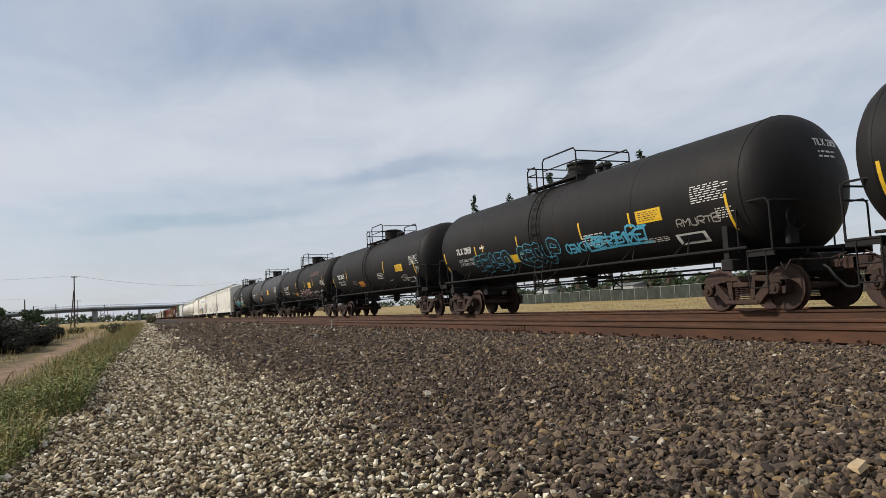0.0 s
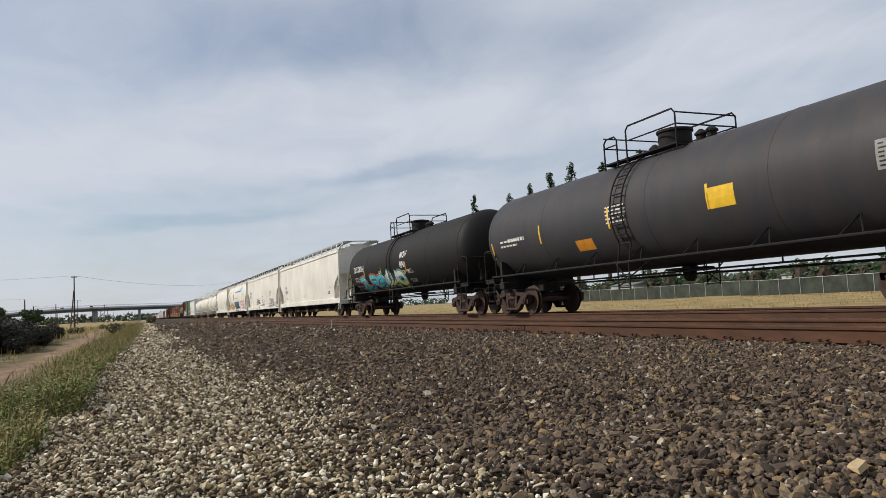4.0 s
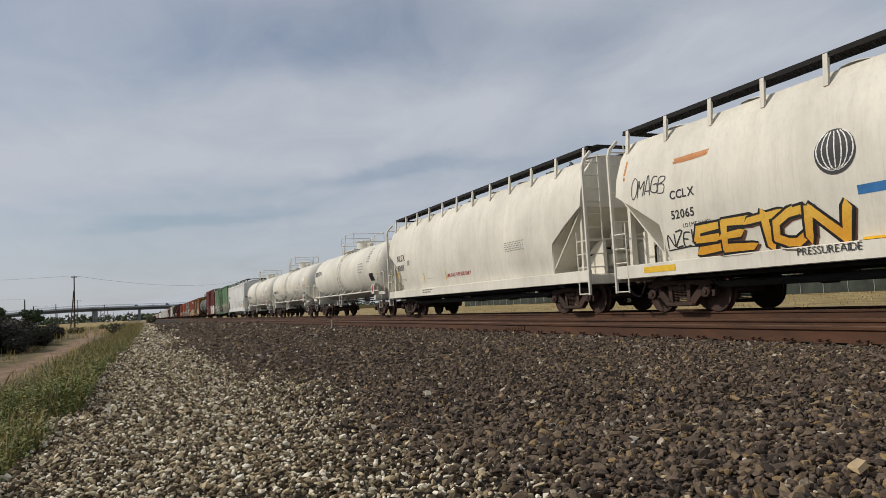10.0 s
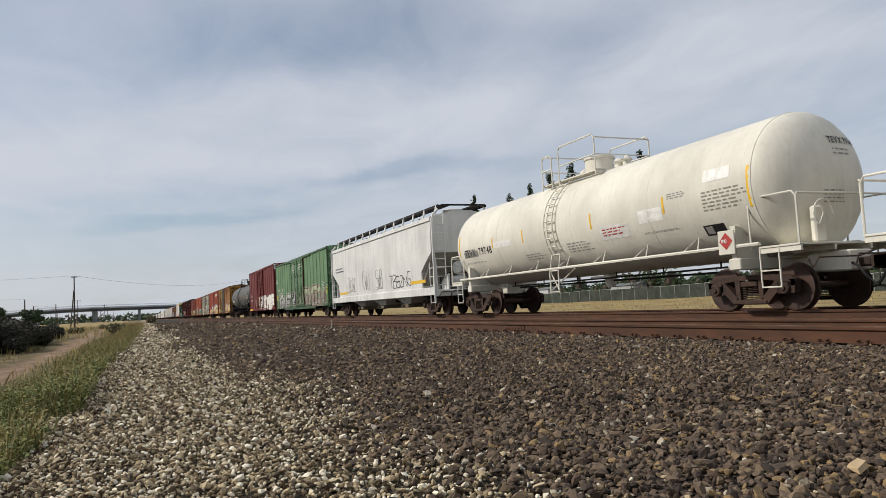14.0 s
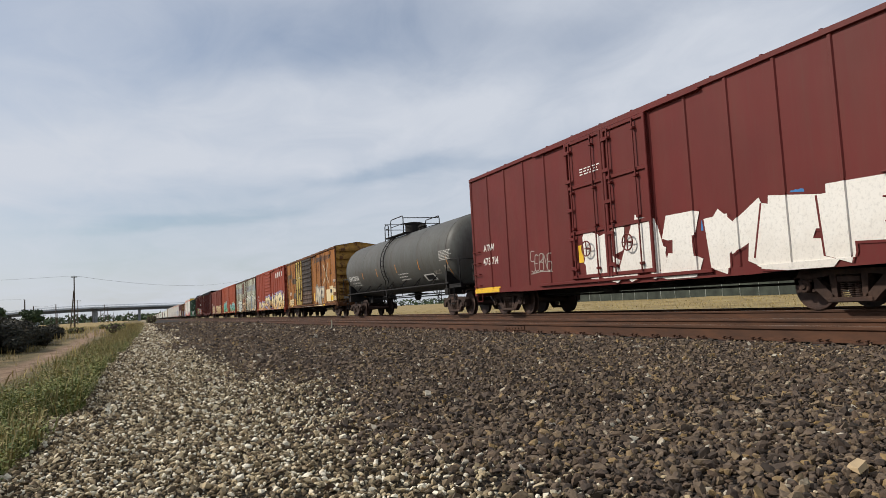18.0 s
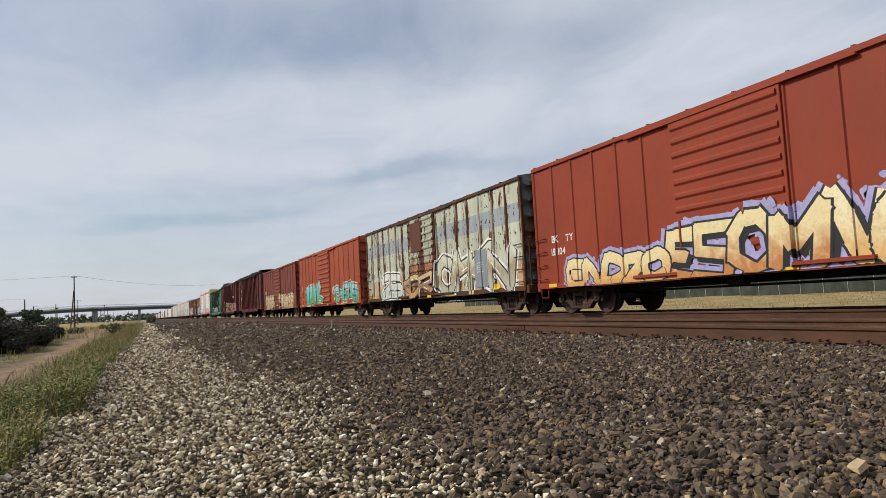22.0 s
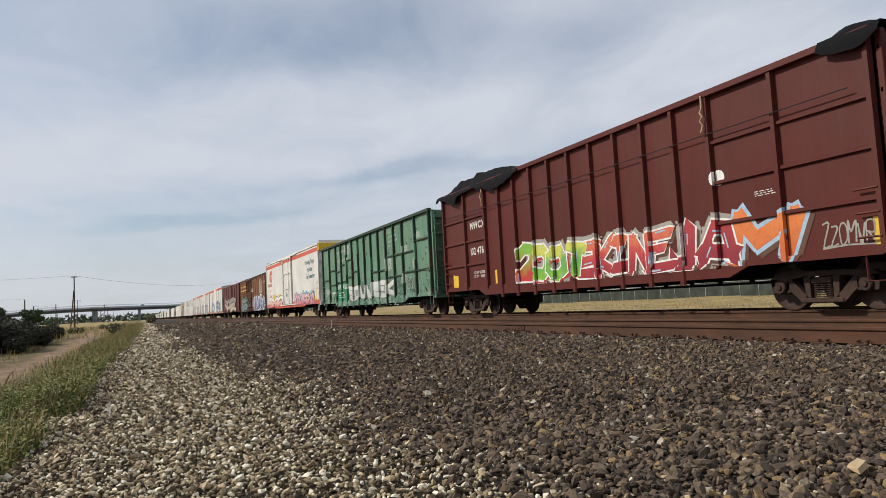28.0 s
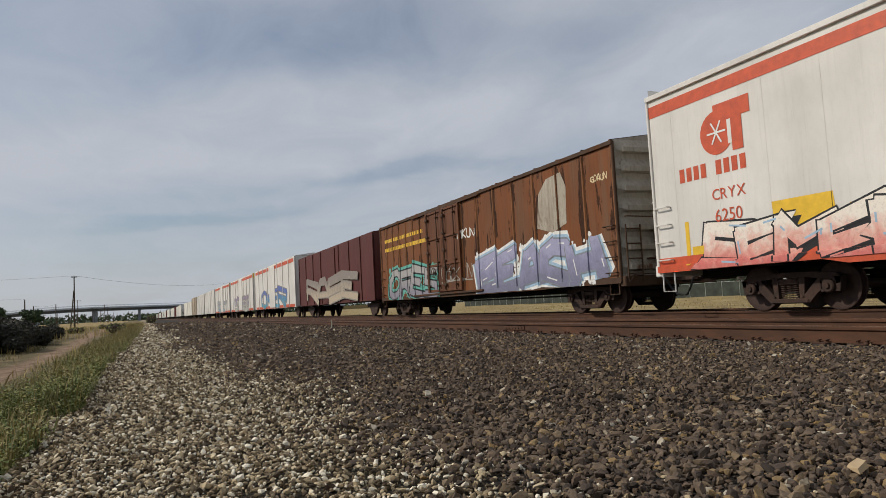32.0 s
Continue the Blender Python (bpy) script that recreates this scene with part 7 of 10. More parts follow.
GREEN = worn("688a66", (), 6, amount=0.06, chips=0.2, dirt=0.4, foot=("5d7a5a", "6a7a5c", "77705a"), foot_z=1.5)
GREEN_DOOR = worn("628666", ((-2.4, 2.4, 4),), 66, rust="4f3020", amount=0.34, chips=1.05, dirt=0.5, foot=("5e7c62", "77795f", "64503e"), foot_z=1.9)
O_ = keep(box_car("faded green boxcar with double doors and grey graffiti", 261.0, 14.5, 10.6, 9.6, GREEN, z1=4.6, peak=0.14, posts=7, door=(-2.4, 2.4), door_kind="plug2", sill=0.12, door_mat=GREEN_DOOR, trim=worn("46664c", (), 61, rust="4f3020", amount=0.25, chips=0.5)), 261.0, 14.5)
MAROON = paint("63221f", 0.55, 0.16, 0, 7)
P_ = keep(box_car("maroon high boxcar with a white roof end and white graffiti", 279.9, 12.7, 8.7, 8.0, MAROON, z1=4.93, peak=0.12, posts=5, door=(-1.9, 1.6), door_kind="plug2"), 279.9, 12.7)
Q_ = keep(tank_car("weathered dark grey tank car with a railed platform", 297.95, 14.3, 9.3, shell=8.2, body=paint("595a56", 0.5, 0.6, 0, 8, "4a4038")), 297.95, 14.3)
R_ = keep(box_car("rusty yellow boxcar with black patched door", 315.9, 12.9, 8.7, 8.02, worn("a06428", ((-7.97, -1.3, 5), (1.8, 7.97, 5)), 9, rust="5c3119", rust_dark="3a2114", amount=0.66, chips=0.9, dirt=0.7, foot=("9a5f2c", "a8823e", "6b4426"), foot_z=1.4), z1=4.41, posts=5, door=(-1.3, 1.8), door_kind="ribbed", door_mat=worn("2a231f", (), 10, rust="4a2c1c", amount=0.5, chips=0.6, dirt=0.5, foot=("4a3024", "6a5a4c", "3a2820"), foot_z=1.9), trim=paint("6a4426", 0.75, 0.5, 0.45, 56, "33221a"), end=paint("96702f", 0.65, 0.5, 0.32, 57, "4a3220"), post_mat=paint("a8702f", 0.65, 0.5, 0.30, 58, "5a3d22")), 315.9, 12.9)
S_ = keep(box_car("red boxcar with cream bubble graffiti and white letters", 333.3, 13.1, 8.7, 8.05, paint("88361f", 0.6, 0.14, 0, 11), z1=4.43, posts=6, door=(-1.2, 1.9), door_kind="ribbed"), 333.3, 13.1)
T_ = keep(box_car("rusted white boxcar with flaking paint and graffiti", 350.6, 13.4, 9.0, 8.45, worn("bcc0ac", ((-8.4, -1.3, 7), (1.9, 8.4, 7)), 12, rust="5a3322", rust_dark="33221a", amount=0.62, chips=1.2, dirt=0.35, foot=("b4aa8c", "c08a54", "7f8a7c"), foot_z=1.75, band=("8f9aa4", 3.0, 3.62)), z1=4.40, posts=7, door=(-1.3, 1.9), door_kind="wide", post_mat=paint("b0aa96", 0.7, 0.6, 0.42, 51, "5a3a26"), trim=paint("40332a", 0.8, 0.5, 0.5, 52, "2a1c14"), end=paint("5f7470", 0.7, 0.6, 0.40, 53, "3a2a20"), door_mat=worn("a8ac98", ((-1.3, 1.9, 2),), 54, rust="5c3020", amount=0.75, chips=0.7, dirt=0.6, foot=("8a4a2c", "b0703c", "5a3826"), foot_z=2.3), roof=paint("4a4038", 0.8, 0.5, 0.4, 55)), 350.6, 13.4)
U_ = keep(box_car("bright red-brown boxcar with turquoise graffiti", 368.65, 13.0, 9.0, 8.2, paint("954122", 0.6, 0.14, 0, 13), z1=4.43, posts=6, door=(-1.4, 1.6), door_kind="ribbed"), 368.65, 13.0)
V_ = keep(box_car("dull red boxcar with faded beige graffiti", 386.4, 12.2, 8.8, 8.1, paint("702e20", 0.6, 0.2, 0.0, 14), z1=4.39, posts=6, door=(-1.4, 1.6), door_kind="ribbed"), 386.4, 12.2)
GONDO = paint("561e17", 0.55, 0.18, 0, 15)
W_ = keep(gondola_car("maroon high-sided gondola under a black tarpaulin", 404.9, 15.4, 10.2, 9.5, GONDO, z1=4.60, posts=16, wide_ends=True, bands=((-9.3, -5.8, (1.85, 2.7, 3.55)), (5.8, 9.3, (1.85, 2.7, 3.55)))), 404.9, 15.4)
X_ = keep(gondola_car("maroon gondola with colourful graffiti and torn tarpaulin", 425.3, 14.6, 10.0, 9.05, GONDO, z1=4.60, posts=15, wide_ends=True, bands=((-8.9, -5.35, (1.85, 2.7, 3.55)), (5.35, 8.9, (1.85, 2.7, 3.55)))), 425.3, 14.6)
Y_ = keep(gondola_car("battered green high-sided gondola with flaking paint", 445.3, 15.6, 10.3, 9.6, worn("6c937a", ((-6.1, 6.1, 10),), 16, rust="2e2a22", rust_dark="1e211c", amount=0.38, chips=1.08, dirt=0.5, foot=("4f7a62", "87998a", "3f5a4a"), foot_z=1.5), z0=0.95, z1=4.42, posts=15, post_list=[-9.48, -7.75] + [-6.1 + 1.22 * k for k in range(11)] + [7.75, 9.48], bands=((-9.4, -7.75, (2.0, 3.3)), (-7.75, -6.1, (2.0, 2.9)), (-6.1, -3.66, (1.9, 2.9)), (-3.66, -1.22, (2.3,)), (1.22, 2.44, (2.55,)), (2.44, 3.66, (2.3, 3.3)), (3.66, 4.88, (2.1, 3.1)), (4.88, 6.1, (2.1, 2.75)), (6.1, 7.75, (2.0, 2.9)), (7.75, 9.4, (2.35,))), rib_mat=paint("2c4637", 0.65, 0.5, 0.2, 59, "2c2a20"), top_mat=paint("2c4436", 0.7, 0.5, 0.2, 60)), 445.3, 15.6)
REEFER = paint("dcd8d0", 0.45, 0.12, 0, 17, "8f8676")
ORANGE = plain("c4502c", 0.5)


def reefer(label, c, ts, half, L):
    made = box_car(label, c, ts, half, L, REEFER, z0=1.06, z1=5.05, peak=0.06, posts=0, door=(-1.7, 2.0), door_kind="plug1", sill=0.10, sill_mat=plain("c4502c", 0.5), post_d=0.001, end_ribs=5, roof_ribs=False, name="refrigerator_car", category="refrigerator car", W=1.55)
    return made


Z_ = keep(reefer("white refrigerator car with red stripes and pink graffiti", 467.1, 15.7, 11.6, 10.95), 467.1, 15.7)
AA = keep(box_car("rusted brown boxcar with lilac graffiti", 489.2, 15.2, 10.4, 9.65, worn("7c4a28", ((-9.6, -0.2, 7), (3.2, 9.6, 7)), 18, rust="4a2e1e", rust_dark="2a1c15", amount=0.6, chips=0.4, dirt=0.6), z1=4.42, posts=7, door=(-0.2, 3.2), door_kind="plug2", end=paint("a09a8e", 0.6, 0.5, 0.15, 62), door_mat=paint("5c3a2a", 0.65, 0.5, 0.25, 63, "8a5a34"), post_mat=paint("8a5a34", 0.65, 0.5, 0.35, 64, "3a2a20"), trim=paint("4a3424", 0.7, 0.5, 0.3, 65)), 489.2, 15.2)


# ---------------------------------------------------------------- far cars, only ever seen small
def far_car(kind, label, c, half, body, z1=4.4, end=None):
    name, cat = {"box": ("box_car", "boxcar"), "hopper": ("hopper_car", "hopper car"), "tank": ("tank_car", "tank car")}[kind]
    car = thing(name, label, cat, "cars of the freight train", "", pose(TRAIN_X, c, 0))
    L = half - 0.75
    if kind == "tank":
        part("shell", Shape().lathe([(-L, 0.01), (-L + 0.15, 0.9), (-L + 0.7, 1.5), (L - 0.7, 1.5), (L - 0.15, 0.9), (L, 0.01)], "y", (0, 0, 2.6), 24), body, car)
        part("manway", Shape().lathe([(4.0, 0.4), (4.6, 0.4)], "z", (0, 0, 0), 10), M_UNDER, car)
        part("sill", Shape().box(-0.4, 0.4, -half + 0.6, half - 0.6, 0.75, 1.15), M_UNDER, car)
    else:
        part("body", Shape().prism([(-1.5, 0.85), (1.5, 0.85), (1.5, z1), (0, z1 + 0.2), (-1.5, z1)], "y", -L, L), body, car)
        for s in (-1, 1):
            part("end_wall", Shape().box(-1.46, 1.46, s * L, s * (L + 0.08), 0.9, z1 - 0.05), end or body, car)
            part("door", Shape().box(s * 1.5, s * 1.56, -1.5, 1.5, 0.95, z1 - 0.12), body, car)
            for k in range(9):
                if kind == "box" and k != 4:
                    y = -L + 2 * L * k / 8
                    part("side_post", Shape().box(s * 1.5, s * 1.55, y - 0.05, y + 0.05, 0.9, z1 - 0.05), body, car)
    for s in (-1, 1):
        part("truck", FAR_TRUCK, M_TRUCK, car, "", pose(0, s * (half - 2.5), 0))
        part("coupler", Shape().box(-0.12, 0.12, s * (half - 0.8), s * (half + 0.1), 0.75, 1.0), M_TRUCK, car)
    CARS.append((car, c, 0))
    return car


ft = Shape()
for s in (-1, 1):
    ft.box(s * 0.93, s * 1.08, -1.1, 1.1, 0.5, 0.72).prism([(-0.8, 0.55), (-0.4, 0.15), (0.4, 0.15), (0.8, 0.55)], "x", s * 0.95, s * 1.06)
    for k in (-1, 1):
        ft.lathe([(s * 0.68, 0.01), (s * 0.68, 0.457), (s * 0.82, 0.457), (s * 0.82, 0.01)], "x", (0, k * 0.889, 0.457), 20)
ft.box(-0.95, 0.95, -0.2, 0.2, 0.4, 0.8)
FAR_TRUCK = ft.mesh("truck", 0.6)
FAR = [("box", "maroon boxcar with pale graffiti", 509.5, 10.2, paint("5a2a28", 0.6, 0.3), 4.45), ("box", "white refrigerator car with a yellow roof end", 531.5, 11.6, REEFER, 4.9), ("box", "white refrigerator car with red sill", 554.6, 11.4, REEFER, 4.9),
       ("box", "white refrigerator car with graffiti along its foot", 577.3, 11.2, REEFER, 4.9), ("box", "white refrigerator car, far down the train", 599.6, 11.0, REEFER, 4.9), ("box", "white refrigerator car, far down the train", 621.5, 10.8, REEFER, 4.9),
       ("box", "brown boxcar with rusted ends", 641.5, 9.0, paint("b8a893", 0.6, 0.3, 0, 21), 4.9)]
pos = 650.6
kinds = [("hopper", "light grey covered hopper far down the train", CREAM, 4.3), ("hopper", "pale covered hopper far down the train", CREAM2, 4.4), ("tank", "grey tank car far down the train", paint("6a6c6c", 0.6, 0.3), 4.2), ("hopper", "pale covered hopper far down the train", CREAM, 4.4),
         ("box", "brown boxcar far down the train", paint("6a4a38", 0.6, 0.3), 4.5), ("box", "maroon boxcar far down the train", MAROON, 4.5)]
for k in range(30):
    kd = kinds[(k * k + 2 * k) % len(kinds)]
    FAR.append((kd[0], kd[1], pos + 9.0, 9.0, kd[2], kd[3]))
    pos += 18.0
for kd in FAR:
    far_car(*kd)

# ---------------------------------------------------------------- lettering, stickers and graffiti on the cars
# colours of spray cans and signs
CYAN, WHITE_P, BLACK_P, RED_P = plain("57a9c4", 0.5), plain("e2e0da", 0.5), plain("141316", 0.5), plain("a8322e", 0.5)
PALE_BLUE, BLUE_P, TEAL, SILVER = plain("9db8cc", 0.5), plain("2f6fa8", 0.5), plain("5fa99a", 0.5), plain("9a958c", 0.5)
LILAC, PINK, LIME, BROWN_P, CREAM_P = plain("9c97c0", 0.5), plain("c9888a", 0.5), plain("9ab84a", 0.5), plain("5c3a2a", 0.6), plain("d8c49a", 0.55)
PURPLE_D = plain("4a4658", 0.55)
GREY_BLUE, ORANGE_P, SIGN_GREEN, GHOST = paint("8a949c", 0.65, 0.45, 0.22, 72, "6b4a34"), plain("cf6a2c", 0.5), plain("4a8a3a", 0.5), plain("8a8378", 0.6)
for tc in (A, C, E_):
    stripes(tc[0], tc[1], [(-6.9, 1.9), (-2.6, 2.2), (0.9, 2.2), (4.35, 2.15), (7.52, 1.9)], 0.07, 0.55)
lettering(B[0], B[1], "TILX 281511", 6.36, 2.29, 0.23, INK, squeeze=0.8)
lettering(B[0], B[1], "LD LMT 202600 LB  91900 KG", 6.31, 2.01, 0.1, INK, style='r', squeeze=0.75)
lettering(B[0], B[1], "LT WT  83400 LB  37850 KG", 6.32, 1.87, 0.1, INK, style='r', squeeze=0.75)
panel(B[0], B[1], 7.58, 1.65, 0.07, 0.8, M_YELLOW, "reflector")
panel(B[0], B[1], 4.17, 2.24, 0.07, 0.26, M_YELLOW, "reflector")
panel(B[0], B[1], -4.06, 2.12, 0.07, 0.37, M_YELLOW, "reflector")
panel(B[0], B[1], -7.23, 1.69, 0.07, 0.77, M_YELLOW, "reflector")
panel(B[0], B[1], 4.78, 2.09, 0.07, 0.39, M_YELLOW, "reflector")
panel(B[0], B[1], 1.68, 2.07, 0.07, 0.45, M_YELLOW, "reflector")
panel(B[0], B[1], -1.88, 2.06, 0.07, 0.45, M_YELLOW, "reflector")
bars(B[0], B[1], -1.9, 1.83, 1.16, 0.34, 5, INK, 70)
panel(B[0], B[1], 2.58, 1.72, 1.09, 0.25, M_YELLOW, "decal")
panel(B[0], B[1], -4.36, 2.17, 0.91, 0.31, M_YELLOW, "warning_panel", label='yellow warning panel')
bars(B[0], B[1], -4.45, 2.21, 0.76, 0.24, 5, BROWN_P, 3)
bars(B[0], B[1], -6.28, 2.37, 1.14, 0.4, 8, INK, 4)
bars(B[0], B[1], -6.92, 1.97, 0.49, 0.24, 5, INK, 5)
mural(B[0], B[1], "SEASO", 4.98, 2.35, 1.58, 2.14, K_BLACK, CYAN, 10, line=0.01, fat=0.42, grow=1.12, bubble=True)
mural(B[0], B[1], "GEOUP", 1.77, -0.65, 1.55, 2.2, K_BLACK, CYAN, 11, line=0.01, fat=0.42, grow=1.12, bubble=True)
scribble(B[0], B[1], -0.98, 1.73, 1.14, 0.28, CYAN, 15, 5, 0.05)
scribble(B[0], B[1], -2.03, 1.73, 2.64, 0.43, CYAN, 16, 6, 0.05)
scribble(B[0], B[1], -2.29, 1.8, 2.24, 0.29, CYAN, 17, 5, 0.05)
scribble(B[0], B[1], 0.3, 1.64, 0.63, 0.13, CYAN, 18, 3, 0.02)
scribble(B[0], B[1], -5.65, 1.92, 1.32, 0.19, SILVER, 21, 6, 0.03)
bars(B[0], B[1], -4.36, 1.69, 1.21, 0.12, 3, INK, 6)
bars(B[0], B[1], 4.33, 2.29, 0.41, 0.21, 1, INK, 7)
panel(B[0], B[1], -5.46, 1.55, 0.94, 0.24, INK, "stencil_frame")
panel(B[0], B[1], -5.58, 1.6, 0.72, 0.15, M_BLACK, "stencil_frame", off=0.008)
for tc, num in ((C, "281569"), (D, "292097")):
    lettering(tc[0], tc[1], "TILX " + num, 6.36, 2.29, 0.24, INK, "b", 0.80)
    if tc is C:
        lettering(tc[0], tc[1], "LD LMT 202500 LB  91850 KG", 6.31, 2.06, 0.095, INK, "r", 0.8)
        lettering(tc[0], tc[1], "LT WT   83500 LB  37850 KG", 6.31, 1.90, 0.095, INK, "r", 0.8)
    else:
        bars(tc[0], tc[1], 6.36, 1.89, 1.7, 0.3, 2, INK, 8)
for tc in (C, D):
    panel(tc[0], tc[1], 2.3, 1.68, 0.95, 0.28, M_ORANGE_TAG, "sticker")
    bars(tc[0], tc[1], 2.2, 1.71, 0.75, 0.22, 3, BROWN_P, 14)
    bars(tc[0], tc[1], 3.3, 1.8, 0.7, 0.26, 3, GHOST, 15)
panel(C[0], C[1], -4.36, 2.13, 0.99, 0.32, M_YELLOW, "warning_panel", label='yellow warning panel')
bars(C[0], C[1], -4.47, 2.16, 0.81, 0.25, 5, BROWN_P, 9)
bars(C[0], C[1], -6.39, 2.32, 1.17, 0.4, 8, INK, 10)
bars(C[0], C[1], -7.01, 1.96, 0.55, 0.26, 5, INK, 11)
bars(C[0], C[1], -1.43, 1.9, 1.05, 0.33, 4, INK, 12)
bars(C[0], C[1], -2.84, 1.75, 0.8, 0.05, 2, INK, 13)
scribble(C[0], C[1], -4.73, 1.68, 0.94, 0.26, SILVER, 31, 4, 0.03)
panel(C[0], C[1], -5.37, 1.57, 1.08, 0.22, INK, "stencil_frame")
panel(C[0], C[1], -5.52, 1.61, 0.8, 0.15, M_BLACK, "stencil_frame", off=0.008)
stripes(D[0], D[1], [(4.5, 2.2), (7.52, 1.9)], 0.07, 0.5)
panel(D[0], D[1], 1.45, 2.25, 0.07, 0.43, M_YELLOW, "reflector")
panel(D[0], D[1], -1.75, 2.24, 0.07, 0.43, M_YELLOW, "reflector")
panel(D[0], D[1], -4.5, 2.25, 0.07, 0.45, M_YELLOW, "reflector")
panel(D[0], D[1], -7.52, 2.07, 0.07, 0.85, M_YELLOW, "reflector")
panel(D[0], D[1], -2.94, 2.13, 0.93, 0.4, M_YELLOW, "warning_panel", label='yellow warning panel')
bars(D[0], D[1], -3.04, 2.18, 0.78, 0.3, 5, BROWN_P, 15)
bars(D[0], D[1], -6.86, 2.18, 1.2, 0.33, 8, INK, 16)
mural(D[0], D[1], "EKMAS", 0.33, -3.33, 1.43, 2.02, spray("4a2026", "6a2a30", 1.43, 2.02, "3a1c20"), WHITE_P, 3, tilt=10.0, bubble=True, fat=0.42, line=0.012, grow=1.15)
scribble(D[0], D[1], 1.72, 1.28, 1.95, 0.66, WHITE_P, 41, 4, 0.03)
scribble(D[0], D[1], -2.56, 1.25, 2.03, 0.66, WHITE_P, 42, 5, 0.03)
lettering(D[0], D[1], "HAPPY HALLOWEEN", -4.02, 1.41, 0.18, WHITE_P, squeeze=0.8, slant=0.2)
scribble(D[0], D[1], -3.8, 2.95, 2.45, 0.29, BROWN_P, 43, 8, 0.05)
bars(D[0], D[1], -4.64, 1.69, 1.17, 0.19, 4, INK, 17)
panel(D[0], D[1], -6.18, 1.63, 0.87, 0.23, INK, "stencil_frame")
panel(D[0], D[1], -6.3, 1.67, 0.67, 0.15, M_BLACK, "stencil_frame", off=0.008)
bars(E_[0], E_[1], 6.36, 2.29, 1.5, 0.3, 1, INK, 8); panel(E_[0], E_[1], 2.6, 1.75, 0.8, 0.3, M_ORANGE_TAG); panel(E_[0], E_[1], -2.6, 2.2, 0.75, 0.45, M_YELLOW, "warning_panel", "yellow warning panel"); panel(E_[0], E_[1], -6.4, 2.3, 1.1, 0.5, M_GREY_TAG, "data_panel"); bars(E_[0], E_[1], -6.45, 2.33, 1.0, 0.44, 6, M_BLACK, 7); bars(E_[0], E_[1], 1.0, 2.3, 0.9, 0.5, 5, INK, 5); bars(E_[0], E_[1], 6.9, 2.2, 1.3, 0.3, 2, INK, 6)
lettering(F_[0], F_[1], "TILX 281564", 6.75, 2.47, 0.3, INK, squeeze=0.8)
lettering(F_[0], F_[1], "LD LMT 202700 LB  91950 KG", 6.85, 2.04, 0.13, INK, style='r', squeeze=0.75)
lettering(F_[0], F_[1], "LT WT  83300 LB  37800 KG", 6.84, 1.89, 0.12, INK, style='r', squeeze=0.75)
panel(F_[0], F_[1], 7.58, 1.65, 0.07, 0.81, M_YELLOW, "reflector")
panel(F_[0], F_[1], 4.86, 2.23, 0.07, 0.27, M_YELLOW, "reflector")
panel(F_[0], F_[1], 1.98, 2.04, 0.07, 0.45, M_YELLOW, "reflector")
panel(F_[0], F_[1], -1.67, 2.06, 0.07, 0.45, M_YELLOW, "reflector")
panel(F_[0], F_[1], 2.66, 1.73, 0.96, 0.2, M_ORANGE_TAG, "decal")
scribble(F_[0], F_[1], 7.24, 1.54, 1.62, 0.22, SILVER, 51, 5, 0.03)
mural(F_[0], F_[1], "ZURG", 5.87, 2.02, 1.43, 2.12, spray("2f93a8", "4ab4c4", 1.43, 2.12), BLACK_P, 5, rim=ORANGE_P, shine=WHITE_P, fat=0.4, line=0.015, bubble=True)
mural(F_[0], F_[1], "NAVO", 2.22, -1.07, 1.41, 2.18, spray("d8cf6a", "d6d9d4", 1.41, 2.18, "a8c4d0"), BLACK_P, 6, rim=TEAL, shine=WHITE_P, fat=0.42, line=0.012, bubble=True)
lettering(F_[0], F_[1], "NOV", -1.02, 2.73, 0.28, WHITE_P, slant=0.2)
lettering(F_[0], F_[1], "RN..", -0.99, 2.28, 0.28, WHITE_P, slant=0.2)
lettering(F_[0], F_[1], "2020!", -1.0, 1.98, 0.16, CREAM_P, slant=0.3)
bars(F_[0], F_[1], -1.82, 1.96, 0.75, 0.2, 4, INK, 18)
scribble(F_[0], F_[1], -1.61, 1.54, 0.76, 0.19, SILVER, 52, 5, 0.03)
for tc, num in ((A, "281502"), (B, "281511"), (C, "281569"), (D, "292097"), (F_, "281564")):
    hd = Face("head", (1.49, 2.60), (8.4, 1.49 * 0.52))
    lettering(tc[0], hd, "TILX " + num, 0.05, 3.30, 0.15, INK, "b", 0.72, off=0.012)
    bars(tc[0], hd, 0.0, 3.02, 0.75, 0.2, 2, INK, 9)
lettering(G_[0], G_[1], "EQUX", 7.57, 2.37, 0.2, INK_DARK, style='r')
lettering(G_[0], G_[1], "631050", 7.55, 1.95, 0.27, INK_DARK, style='r')
bars(G_[0], G_[1], 7.44, 1.44, 1.0, 0.19, 2, M_GREY_TAG, 19)
panel(G_[0], G_[1], 7.98, 1.35, 0.07, 0.84, M_YELLOW, "reflector")
panel(G_[0], G_[1], 5.54, 1.35, 0.07, 0.41, M_YELLOW, "reflector")
panel(G_[0], G_[1], -8.35, 1.38, 0.07, 0.82, M_YELLOW, "reflector")
panel(G_[0], G_[1], -6.2, 1.33, 0.07, 0.41, M_YELLOW, "reflector")
panel(G_[0], G_[1], -3.15, 1.36, 0.07, 0.37, M_YELLOW, "reflector")
panel(G_[0], G_[1], -0.11, 1.34, 0.07, 0.42, M_YELLOW, "reflector")
panel(G_[0], G_[1], 2.97, 1.33, 0.07, 0.42, M_YELLOW, "reflector")
panel(G_[0], G_[1], -7.09, 1.51, 0.45, 0.2, M_BLACK, "sign")
